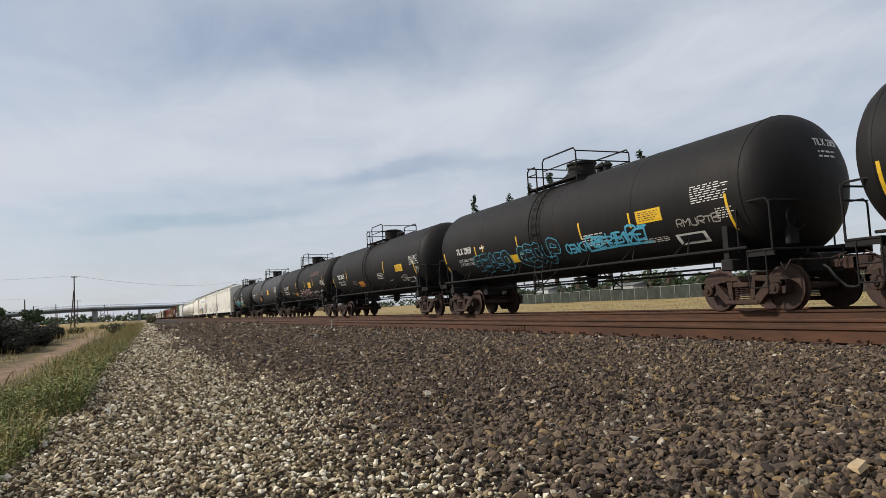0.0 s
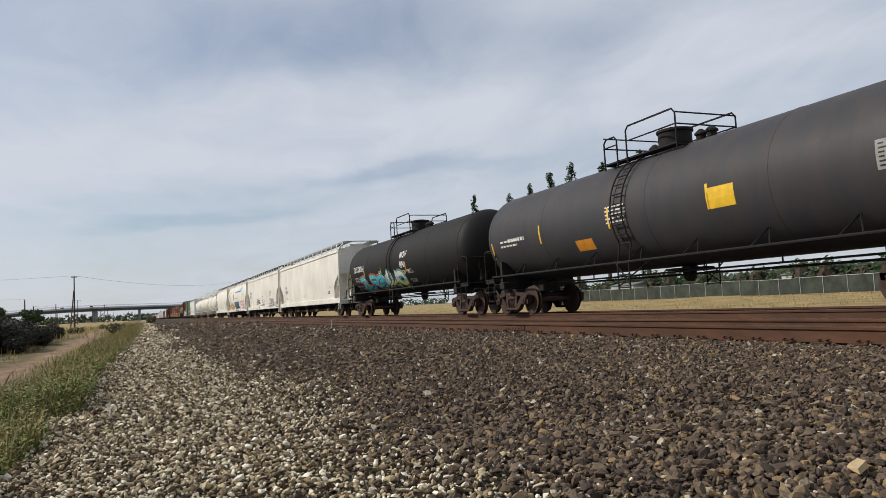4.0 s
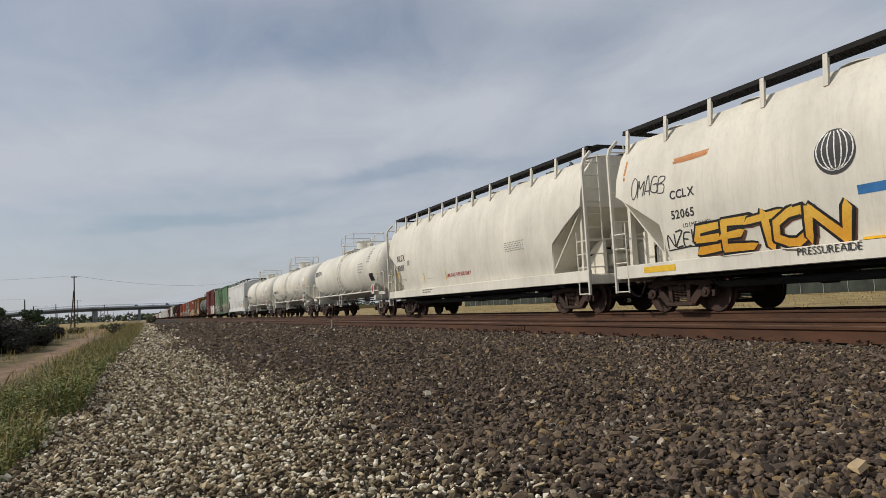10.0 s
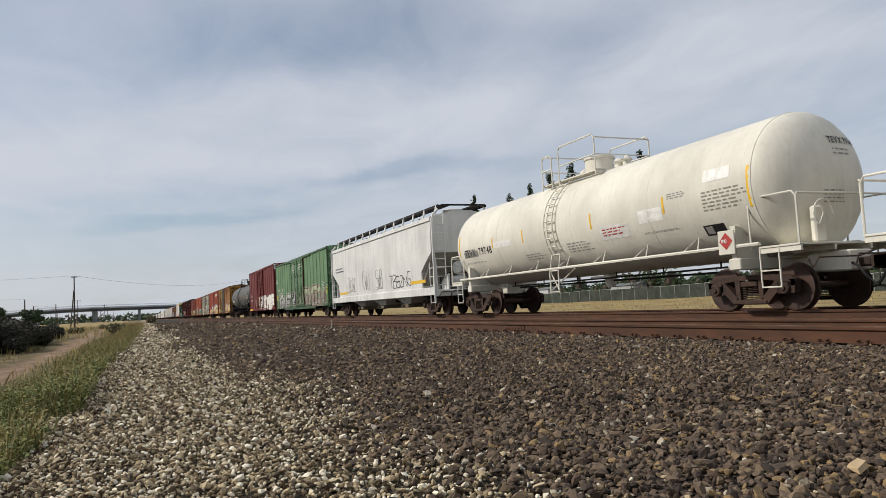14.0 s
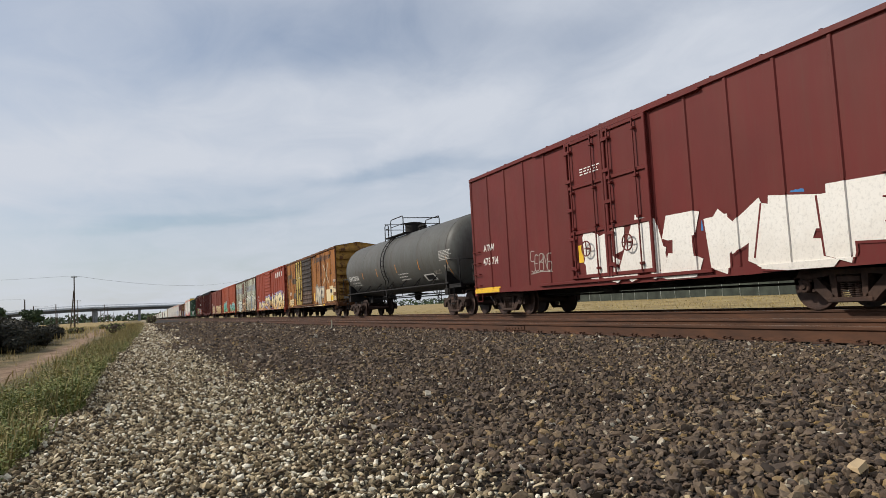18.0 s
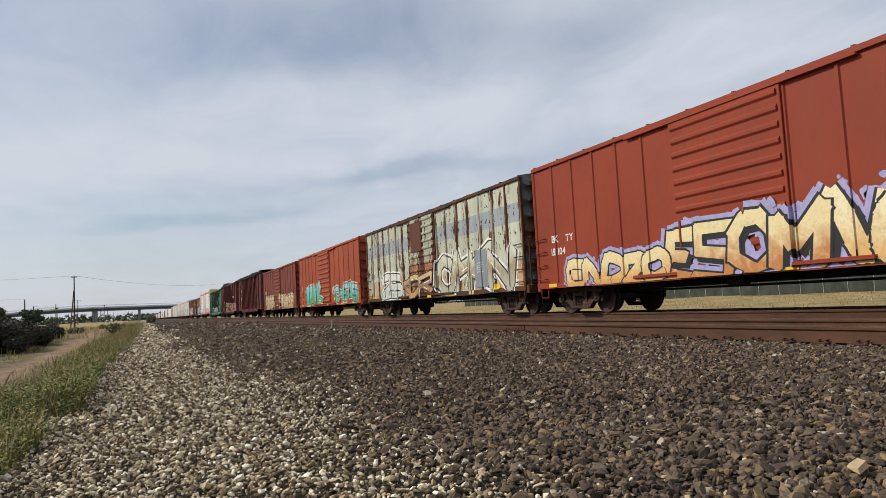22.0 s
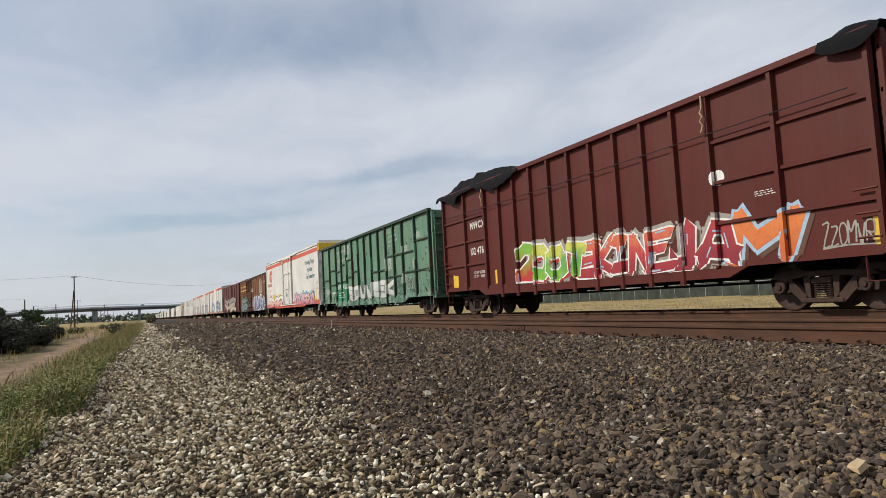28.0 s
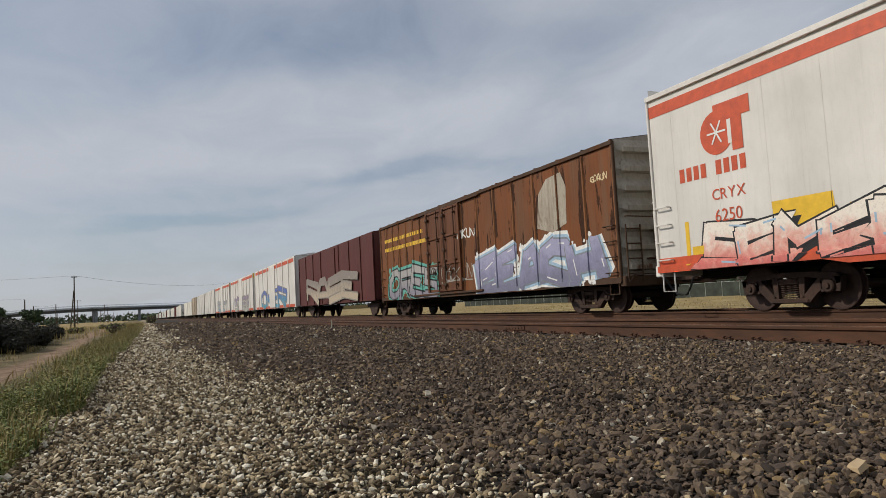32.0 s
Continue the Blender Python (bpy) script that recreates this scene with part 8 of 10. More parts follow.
panel(G_[0], G_[1], -7.17, 1.55, 0.17, 0.12, M_WHITE_TAG, "sign", off=0.007)
bars(G_[0], G_[1], -7.46, 1.84, 0.74, 0.16, 3, M_GREY_TAG, 20)
bars(G_[0], G_[1], 0.59, 1.47, 0.65, 0.24, 4, M_GREY_TAG, 21)
gend = Face("end", -10.2 + 0.95)
lettering(G_[0], gend, "EQUX", 0.35, 3.62, 0.17, INK_DARK, "r", off=0.02)
lettering(G_[0], gend, "631050", 0.40, 3.36, 0.17, INK_DARK, "r", off=0.02)
lettering(H_[0], H_[1], "EQUX", 8.01, 2.58, 0.26, INK_DARK)
lettering(H_[0], H_[1], "16497", 8.04, 2.14, 0.27, INK_DARK)
bars(H_[0], H_[1], 8.05, 1.66, 1.01, 0.11, 2, M_GREY_TAG, 22)
panel(H_[0], H_[1], 5.93, 1.03, 0.42, 0.1, M_YELLOW, "reflector", "", 0.012)
panel(H_[0], H_[1], 2.9, 0.98, 0.42, 0.1, M_YELLOW, "reflector", "", 0.012)
scribble(H_[0], H_[1], 3.54, 1.49, 2.38, 0.35, BLACK_P, 60, 4, 0.03)
scribble(H_[0], H_[1], -0.37, 1.25, 0.87, 0.95, BLACK_P, 61, 2, 0.03)
scribble(H_[0], H_[1], -1.18, 1.38, 0.73, 0.5, BLACK_P, 62, 2, 0.03)
scribble(H_[0], H_[1], -6.87, 1.1, 1.48, 0.38, BLACK_P, 63, 5, 0.03)
scribble(H_[0], H_[1], -8.42, 0.95, 1.5, 0.53, BLACK_P, 64, 5, 0.03)
scribble(H_[0], H_[1], -4.3, 1.0, 2.6, 0.95, BLACK_P, 66, 6, 0.045)
scribble(H_[0], H_[1], -5.1, 1.15, 2.0, 0.7, BLACK_P, 67, 5, 0.03)
lettering(H_[0], H_[1], "HAVE YOU SEEN MY GLASSES", 1.15, 1.22, 0.13, BLACK_P, "r", 1.2, 0.12)
bars(H_[0], H_[1], -4.71, 2.09, 1.46, 0.5, 6, M_GREY_TAG, 23)
scribble(H_[0], H_[1], 3.28, 1.44, 1.48, 0.53, BLACK_P, 71, 3, 0.05)
scribble(H_[0], H_[1], 1.87, 1.48, 0.94, 0.49, BLACK_P, 72, 5, 0.035)
scribble(H_[0], H_[1], 1.71, 0.98, 0.52, 0.38, BLACK_P, 73, 3, 0.03)
# painted blue band
panel(I_[0], I_[1], 2.02, 3.27, 5.13, 0.16, BLUE_P, "blue_band")
part("blue_swoosh", I_[1].poly(Shape(), [(-1.7, 3.19), (-3.11, 3.23), (-3.95, 3.18), (-4.75, 3.38), (-5.64, 3.76), (-4.29, 3.85), (-2.88, 3.81), (-2.29, 3.53)], 0.008), spray("3f7fb0", "a9c4d4", 3.19, 3.76), I_[0], "blue landscape band", None, 0)
panel(I_[0], I_[1], 2.92, 1.95, 4.2, 0.16, BLUE_P, "blue_band")
bars(I_[0], I_[1], 2.04, 2.46, 3.67, 0.19, 1, M_GREY_TAG, 24)
disc = [(3.26 + 0.40 * math.cos(a), 2.76 + 0.40 * math.sin(a)) for a in np.linspace(0, 2 * math.pi, 29)[:-1]]
eb = part("emblem", I_[1].tris(Shape(), [((3.26, 2.76), disc[k], disc[(k + 1) % 28]) for k in range(28)], 0.006), INK_DARK, I_[0], "round dark emblem", None, 0)
husk = Shape()
for q in (-0.9, -0.62, -0.34, 0.0, 0.34, 0.62, 0.9):
    arc = [(3.26 + 0.40 * q * math.cos(a) * (1 if q else 0), 2.80 + 0.36 * math.sin(a)) for a in np.linspace(-1.45, 1.1, 9)]
    for tr in ribbon(arc, 0.024):
        I_[1].tris(husk, tr, 0.0085)
part("emblem_rib", husk, WHITE_P, eb, "", None, 0)
panel(I_[0], I_[1], 2.5, 0.9, 4.9, 1.25, BLUE_P, "graffiti_ground", "blue sprayed ground", 0.005, 0.0, 0.35)
mural(I_[0], I_[1], "125", 1.96, -1.77, 1.05, 1.88, spray("16181c", "1c2a2a", 1.05, 1.88), TEAL, 7, rim=BLACK_P, tilt=5.0, bubble=True, fat=0.46, grow=1.25, line=0.022, shine=LIME)
mural(I_[0], I_[1], "C", -1.77, -2.6, 1.14, 2.04, spray("3f8fc0", "5aa4cc", 1.14, 2.04), BLACK_P, 8)
mural(I_[0], I_[1], "REMEZ", -3.45, -6.78, 0.92, 1.95, spray("ece8e2", "e0d2ce", 0.92, 1.95), RED_P, 9, glow=PINK, bubble=True, fat=0.42, line=0.012, grow=1.2)
mural(I_[0], I_[1], "SETON", 6.67, 3.23, 1.23, 1.91, spray("d89a2a", "e0b040", 1.23, 1.91), BLACK_P, 10, tip=0.9, grow=1.25, tilt=6.0, block=BROWN_P)
mural(I_[0], I_[1], "O", -6.6, -7.05, 1.08, 1.3, spray("d8d0c8", "e0d8d0", 1.08, 1.30), RED_P, 11, grow=0.8, line=0.012, bubble=True)
mural(I_[0], I_[1], "O", -7.22, -7.65, 1.07, 1.28, spray("d8d0c8", "e0d8d0", 1.07, 1.28), RED_P, 12, grow=0.8, line=0.012, bubble=True)
mural(I_[0], I_[1], "O", -7.85, -8.25, 1.05, 1.25, spray("d8d0c8", "e0d8d0", 1.05, 1.25), RED_P, 13, grow=0.8, line=0.012, bubble=True)
mural(I_[0], I_[1], "O", -8.36, -8.74, 1.04, 1.23, spray("d8d0c8", "e0d8d0", 1.04, 1.23), RED_P, 14, grow=0.8, line=0.012, bubble=True)
mural(I_[0], I_[1], "O", -8.81, -9.16, 1.03, 1.22, spray("d8d0c8", "e0d8d0", 1.03, 1.22), RED_P, 15, grow=0.8, line=0.012, bubble=True)
bars(I_[0], I_[1], -5.74, 2.68, 1.44, 0.35, 6, M_GREY_TAG, 25)
lettering(I_[0], I_[1], "CCLX", 7.43, 2.57, 0.19, INK_DARK)
lettering(I_[0], I_[1], "52065", 7.43, 2.12, 0.19, INK_DARK)
panel(I_[0], I_[1], -7.62, 1.22, 0.77, 0.08, M_YELLOW, "reflector")
panel(I_[0], I_[1], 2.99, 1.19, 0.67, 0.05, M_YELLOW, "reflector")
panel(I_[0], I_[1], 8.53, 0.97, 1.08, 0.14, M_YELLOW, "reflector")
scribble(I_[0], I_[1], 8.8, 2.75, 1.2, 0.6, INK_DARK, 75, 5, 0.025)
scribble(I_[0], I_[1], 7.7, 1.45, 1.3, 0.5, INK_DARK, 77, 5, 0.03)
lettering(I_[0], I_[1], "LD LMT 164400", 7.1, 1.9, 0.09, INK_DARK, "r")
panel(I_[0], I_[1], 7.4, 3.35, 1.2, 0.16, spray("b06a2c", "c98a4a", 3.0, 3.9), "rust_run", "orange rust stain", 0.004, 0.4, 0.06)
lettering(I_[0], I_[1], "PRESSUREAIDE", 4.2, 1.03, 0.14, INK_DARK, "r", off=0.012)
bars(I_[0], I_[1], -2.88, 0.91, 0.48, 0.14, 1, WHITE_P, 26)
scribble(I_[0], I_[1], 1.79, 1.04, 4.03, 0.07, WHITE_P, 76, 9, 0.03)
for ty in (9.15,):
    panel(I_[0], I_[1], ty, 3.3, 0.07, 0.5, spray("b06a2c", "c98a4a", 3.0, 3.9), "rust_run", "orange rust stain")
lettering(J_[0], J_[1], "NLSX", 6.96, 2.54, 0.28, INK_DARK)
lettering(J_[0], J_[1], "20013", 6.95, 2.1, 0.26, INK_DARK)
bars(J_[0], J_[1], 6.89, 1.6, 1.05, 0.12, 2, M_GREY_TAG, 27)
panel(J_[0], J_[1], 7.0, 1.48, 0.07, 0.74, M_YELLOW, "reflector")
panel(J_[0], J_[1], 3.81, 1.45, 0.07, 0.38, M_YELLOW, "reflector")
panel(J_[0], J_[1], 1.49, 1.45, 0.07, 0.39, M_YELLOW, "reflector")
bars(J_[0], J_[1], 3.9, 0.97, 1.17, 0.19, 2, INK_DARK, 28)
bars(J_[0], J_[1], 3.56, 1.59, 1.04, -0.02, 1, M_GREY_TAG, 29)
lettering(J_[0], J_[1], "UNLOAD THIS SIDE ONLY", 1.31, 1.52, 0.14, RED_P, squeeze=0.9)
panel(J_[0], J_[1], 5.63, 2.29, 0.29, 0.22, M_GREY_TAG, "stencil_frame")
bars(J_[0], J_[1], -3.73, 2.06, 1.36, 0.34, 5, M_GREY_TAG, 32)
panel(L_[0], L_[1], 6.48, 2.14, 1.12, 0.18, M_GREY_TAG, "mark_panel")
lettering(L_[0], L_[1], "TEVX", 6.38, 2.15, 0.22, INK_DARK, off=0.01, squeeze=0.85)
lettering(L_[0], L_[1], "79743", 5.31, 2.15, 0.23, INK_DARK)
bars(L_[0], L_[1], 6.54, 1.89, 2.2, 0.04, 2, M_GREY_TAG, 33)
panel(L_[0], L_[1], 6.98, 2.37, 0.07, 0.6, M_YELLOW, "reflector")
panel(L_[0], L_[1], 4.21, 2.28, 0.07, 0.34, M_YELLOW, "reflector")
panel(L_[0], L_[1], 2.1, 2.27, 0.07, 0.43, M_YELLOW, "reflector")
panel(L_[0], L_[1], -1.64, 2.3, 0.07, 0.39, M_YELLOW, "reflector")
panel(L_[0], L_[1], -4.59, 2.29, 0.07, 0.4, M_YELLOW, "reflector")
panel(L_[0], L_[1], -6.94, 2.1, 0.07, 0.83, M_YELLOW, "reflector")
panel(L_[0], L_[1], -3.49, 2.17, 1.16, 0.31, M_WHITE_TAG, "sticker")
bars(L_[0], L_[1], -3.61, 2.23, 0.96, 0.19, 3, RED_P, 34)
bars(L_[0], L_[1], -4.81, 2.45, 0.75, 0.36, 3, M_GREY_TAG, 35)
panel(L_[0], L_[1], -6.04, 2.71, 0.68, 0.23, WHITE_P, "sticker")
bars(L_[0], L_[1], -6.05, 2.15, 1.12, 0.34, 6, GHOST, 36)
panel(L_[0], L_[1], -5.53, 1.68, 0.61, 0.21, M_BLACK, "sign")
bars(L_[0], L_[1], 2.23, 1.68, 1.31, 0.2, 4, M_GREY_TAG, 37)
bars(L_[0], L_[1], -0.26, 1.68, 1.42, 0.35, 5, M_GREY_TAG, 38)
bars(L_[0], L_[1], -2.23, 1.73, 1.37, 0.11, 3, M_GREY_TAG, 39)
bars(L_[0], L_[1], -3.7, 1.88, 1.87, -0.01, 2, M_GREY_TAG, 40)
scribble(L_[0], L_[1], 4.57, 1.55, 2.69, 0.49, SILVER, 81, 6, 0.03)
scribble(L_[0], L_[1], -1.84, 1.88, 2.11, 0.27, GHOST, 82, 7, 0.02)
dm = Shape()
L_[1].poly(dm, [(-6.3 + 0.30, 1.47), (-6.3, 1.47 + 0.30), (-6.3 - 0.30, 1.47), (-6.3, 1.47 - 0.30)], 0.05)
ph = part("placard_board", Shape().box(-1.50, -1.46, -6.3 - 0.22, -6.3 + 0.22, 1.47 - 0.28, 1.47 + 0.22, 0.01), WHITE_TANK, L_[0], "placard holder")
pl = Shape().add([(-1.506, -6.3 + 0.18, 1.47), (-1.506, -6.3, 1.47 + 0.18), (-1.506, -6.3 - 0.18, 1.47), (-1.506, -6.3, 1.47 - 0.18)], [(0, 1, 2, 3)])
part("hazard_placard", pl, RED_P, ph, "red diamond placard", None, 0)
part("placard_number", words(Face("flat", 1.508), "1993", -6.3 + 0.11, 1.47 - 0.03, 0.07, "b", 0.8), WHITE_P, ph, "", None, 0)
for oc in (K_, M_):
    o1 = copy_part(ph, oc[0])
panel(M_[0], M_[1], 6.6, 2.12, 1.16, 0.22, M_GREY_TAG, "mark_panel")
lettering(M_[0], M_[1], "TEVX", 6.51, 2.15, 0.26, INK_DARK, off=0.01, squeeze=0.85)
lettering(M_[0], M_[1], "79748", 5.36, 2.16, 0.25, INK_DARK)
bars(M_[0], M_[1], 6.62, 1.89, 2.05, 0.06, 2, M_GREY_TAG, 41)
panel(M_[0], M_[1], 6.98, 2.2, 0.07, 0.79, M_YELLOW, "reflector")
panel(M_[0], M_[1], 4.27, 2.3, 0.07, 0.35, M_YELLOW, "reflector")
panel(M_[0], M_[1], 2.18, 2.28, 0.07, 0.42, M_YELLOW, "reflector")
panel(M_[0], M_[1], -1.54, 2.28, 0.07, 0.42, M_YELLOW, "reflector")
panel(M_[0], M_[1], -4.43, 2.29, 0.07, 0.4, M_YELLOW, "reflector")
panel(M_[0], M_[1], -3.54, 2.17, 0.86, 0.31, WHITE_P, "sticker")
panel(M_[0], M_[1], -1.89, 1.93, 1.2, 0.35, M_WHITE_TAG, "sticker")
bars(M_[0], M_[1], -2.01, 2.01, 1.0, 0.22, 3, RED_P, 42)
panel(M_[0], M_[1], 4.18, 2.29, 1.24, 0.2, WHITE_P, "sticker")
bars(M_[0], M_[1], -0.2, 1.74, 1.28, 0.3, 4, M_GREY_TAG, 43)
bars(M_[0], M_[1], 2.22, 1.7, 1.2, 0.22, 3, M_GREY_TAG, 44)
bars(M_[0], M_[1], -4.62, 2.59, 0.74, 0.15, 3, M_GREY_TAG, 45)
bars(M_[0], M_[1], -3.61, 1.9, 1.58, 0.05, 2, M_GREY_TAG, 46)
panel(M_[0], M_[1], -5.75, 2.78, 0.75, 0.26, WHITE_P, "sticker")
bars(M_[0], M_[1], -5.7, 2.15, 1.25, 0.46, 6, GHOST, 48)
panel(M_[0], M_[1], -6.94, 2.1, 0.08, 0.83, M_YELLOW, "reflector")
panel(M_[0], M_[1], -5.5, 1.66, 0.6, 0.22, M_BLACK, "sign")
panel(M_[0], M_[1], -5.56, 1.69, 0.2, 0.16, M_GREY_TAG, "sign", off=0.008)
for tc, num in ((K_, "71274"), (L_, "79743"), (M_, "79748")):
    hd = Face("head", (1.49, 2.58), (7.8, 1.49 * 0.52))
    lettering(tc[0], hd, "TEVX " + num, 0.05, 3.28, 0.14, INK_DARK, "b", 0.8, off=0.012)
    bars(tc[0], hd, 0.0, 3.02, 0.75, 0.18, 2, M_GREY_TAG, 9)
    bars(tc[0], hd, 0.35, 2.05, 0.6, 0.3, 4, M_GREY_TAG, 10)
panel(K_[0], K_[1], 6.9, 2.75, 0.62, 0.34, M_GREY_TAG, "mark_panel"); lettering(K_[0], K_[1], "TEVX", 6.86, 2.8, 0.25, INK_DARK, "b", 0.85, off=0.01); lettering(K_[0], K_[1], "71274", 6.1, 2.8, 0.27, INK_DARK); stripes(K_[0], K_[1], [(6.97, 2.2), (5.0, 2.45), (2.2, 2.5), (-2.0, 2.5), (-6.9, 2.2)], 0.07, 0.5); bars(K_[0], K_[1], -3.6, 2.4, 1.2, 0.6, 4, M_GREY_TAG, 3); bars(K_[0], K_[1], -5.2, 2.9, 0.6, 0.8, 6, M_GREY_TAG, 4); panel(K_[0], K_[1], -5.6, 1.9, 0.7, 0.4, M_BLACK, "sign")
scribble(N_[0], N_[1], 4.91, 1.46, 1.5, 0.86, M_GREY_TAG, 90, 3, 0.04)
scribble(N_[0], N_[1], 1.92, 1.39, 1.33, 1.07, M_GREY_TAG, 91, 3, 0.04)
scribble(N_[0], N_[1], -0.52, 1.42, 1.03, 0.97, M_GREY_TAG, 92, 3, 0.04)
scribble(N_[0], N_[1], -2.64, 1.31, 2.97, 0.71, BLACK_P, 94, 6, 0.04)
panel(N_[0], N_[1], -5.53, 1.42, 1.86, 0.14, M_YELLOW, "reflector")
bars(N_[0], N_[1], 7.53, 2.64, 2.04, 0.36, 2, INK_DARK, 47)
panel(N_[0], N_[1], 6.83, 1.34, 1.82, 0.12, M_YELLOW, "reflector")
mural(O_[0], O_[1], "RMSCH", -2.47, -8.64, 0.84, 2.1, spray("8f8a80", "a8b090", 0.84, 2.10, "7f766a"), BROWN_P, 12, glow=GHOST, tilt=8.0, fat=0.34)
mural(O_[0], O_[1], "SNETZ", 7.79, 0.79, 0.77, 1.87, spray("8f8d8a", "b4b2ae", 0.77, 1.87), BLACK_P, 13, glow=SILVER, fat=0.40, line=0.03, block=BLACK_P, bubble=True, shine=WHITE_P)
lettering(O_[0], O_[1], "LW", 8.56, 2.24, 0.26, INK)
lettering(O_[0], O_[1], "50", 8.49, 1.86, 0.25, INK)
lettering(O_[0], O_[1], "162", 7.68, 1.9, 0.26, INK)
lettering(O_[0], O_[1], "LD LMT", 8.49, 1.47, 0.1, INK, style='r')
lettering(O_[0], O_[1], "LT WT", 8.5, 1.36, 0.09, INK, style='r')
lettering(O_[0], O_[1], "208800", 7.64, 1.49, 0.1, INK, style='r')
lettering(O_[0], O_[1], "77200", 7.59, 1.38, 0.09, INK, style='r')
lettering(O_[0], O_[1], "-IMPORTANT-", 1.62, 4.05, 0.10, WHITE_P, squeeze=0.85)
lettering(O_[0], O_[1], "CLOSE THIS DOOR", 1.75, 3.88, 0.10, WHITE_P, squeeze=0.85)
lettering(O_[0], O_[1], "BEFORE CLOSING", 1.72, 3.71, 0.10, WHITE_P, squeeze=0.85)
lettering(O_[0], O_[1], "MAIN DOOR", 1.55, 3.54, 0.10, WHITE_P, squeeze=0.85)
lettering(O_[0], O_[1], "CLOSE AND LOCK", -0.58, 3.95, 0.10, WHITE_P, squeeze=0.85)
lettering(O_[0], O_[1], "BOTH DOORS BEFORE", -0.50, 3.78, 0.10, WHITE_P, squeeze=0.85)
lettering(O_[0], O_[1], "MOVING CAR", -0.72, 3.61, 0.10, WHITE_P, squeeze=0.85)
bars(O_[0], O_[1], -8.0, 1.94, 0.68, 0.51, 5, INK, 49)
panel(O_[0], O_[1], -9.05, 1.54, 0.46, 0.44, M_YELLOW, "sign")
panel(O_[0], O_[1], -9.17, 1.5, 0.19, 0.44, SIGN_GREEN, "sign", off=0.01)
scribble(O_[0], O_[1], 9.64, 2.99, 0.77, 0.4, WHITE_P, 96, 5, 0.03)
panel(O_[0], O_[1], 9.44, 1.55, 0.46, 0.44, M_YELLOW, "sign")
panel(O_[0], O_[1], -8.15, 1.13, 0.52, 0.33, WHITE_P, "sign")
panel(O_[0], O_[1], -8.22, 1.18, 0.37, 0.23, M_BLACK, "sign", off=0.01)
panel(O_[0], O_[1], 6.78, 2.22, 0.36, 0.27, INK, "stencil_frame")
panel(O_[0], O_[1], 6.73, 2.25, 0.26, 0.21, GREEN, "stencil_frame", off=0.008)
mural(P_[0], P_[1], "KAIMEP", 0.75, -7.99, 0.70, 2.25, spray("dcd6cc", "e6e2da", 0.73, 2.04), MAROON, 14, grow=1.22, fat=0.56, line=0.018, tip=0.3, tilt=7.0)
for ty, tz in ((-1.2, 1.95), (-3.3, 1.75), (-5.6, 2.0), (0.6, 0.95), (-7.2, 1.85), (0.4, 1.5)):
    panel(P_[0], P_[1], ty, tz, 0.38, 0.26, BLUE_P, "blue_dab", "dab of blue spray paint", 0.0035, 0.0, 0.12)
lettering(P_[0], P_[1], "ATW", 7.21, 2.24, 0.22, INK)
lettering(P_[0], P_[1], "475 714", 7.28, 1.76, 0.24, INK)
bars(P_[0], P_[1], 0.94, 3.75, 1.05, 0.22, 3, WHITE_P, 50)
scribble(P_[0], P_[1], 3.99, 1.29, 1.23, 0.73, SILVER, 97, 5, 0.03)
panel(P_[0], P_[1], 1.24, 1.41, 0.41, 0.47, M_YELLOW, "reflector")
panel(P_[0], P_[1], 8.09, 0.79, 1.98, 0.18, M_YELLOW, "reflector")
part("white_end_board", Shape().box(-1.46, 1.46, -8.06, -8.02, 4.45, 4.92, 0.005), WHITE_P, P_[0], "white end board")
lettering(P_[0], Face("end", -8.06), "EXCESS HEIGHT CAR", 1.3, 4.56, 0.10, INK_DARK, "r")
lettering(Q_[0], Q_[1], "SHPX 204506", 7.03, 2.04, 0.25, INK, squeeze=0.85)
lettering(Q_[0], Q_[1], "LD LMT 186600 LB 84 650 KG", 6.6, 1.86, 0.085, INK, "r")
lettering(Q_[0], Q_[1], "LT WT    76400 LB 34 650 KG", 6.6, 1.72, 0.085, INK, "r")
panel(Q_[0], Q_[1], 4.33, 2.04, 0.07, 0.35, M_ORANGE_TAG, "reflector")
panel(Q_[0], Q_[1], 1.81, 2.05, 0.07, 0.39, M_ORANGE_TAG, "reflector")
panel(Q_[0], Q_[1], -1.2, 2.07, 0.07, 0.39, M_ORANGE_TAG, "reflector")
panel(Q_[0], Q_[1], -4.21, 2.02, 0.07, 0.46, M_ORANGE_TAG, "reflector")
panel(Q_[0], Q_[1], -7.34, 1.63, 0.07, 0.81, M_ORANGE_TAG, "reflector")
bars(Q_[0], Q_[1], -6.68, 2.23, 1.28, 0.41, 7, INK, 52)
panel(Q_[0], Q_[1], -4.36, 1.52, 1.17, 0.28, INK, "stencil_frame")
panel(Q_[0], Q_[1], -4.55, 1.56, 0.86, 0.19, M_BLACK, "stencil_frame", off=0.008)
scribble(Q_[0], Q_[1], -5.73, 1.75, 0.68, 0.15, SILVER, 98, 5, 0.02)
bars(Q_[0], Q_[1], -1.38, 1.64, 1.32, 0.4, 3, INK, 53)
panel(Q_[0], Q_[1], -6.96, 1.89, 0.44, 0.15, GHOST, "sticker")
lettering(R_[0], R_[1], "The nationwide boxcar pool", -1.91, 3.79, 0.4, INK_DARK, style='b', squeeze=0.66, slant=0.2)
PEEL = paint("b9ac92", 0.7, 0.5, 0.0, 44, "8a5a30")
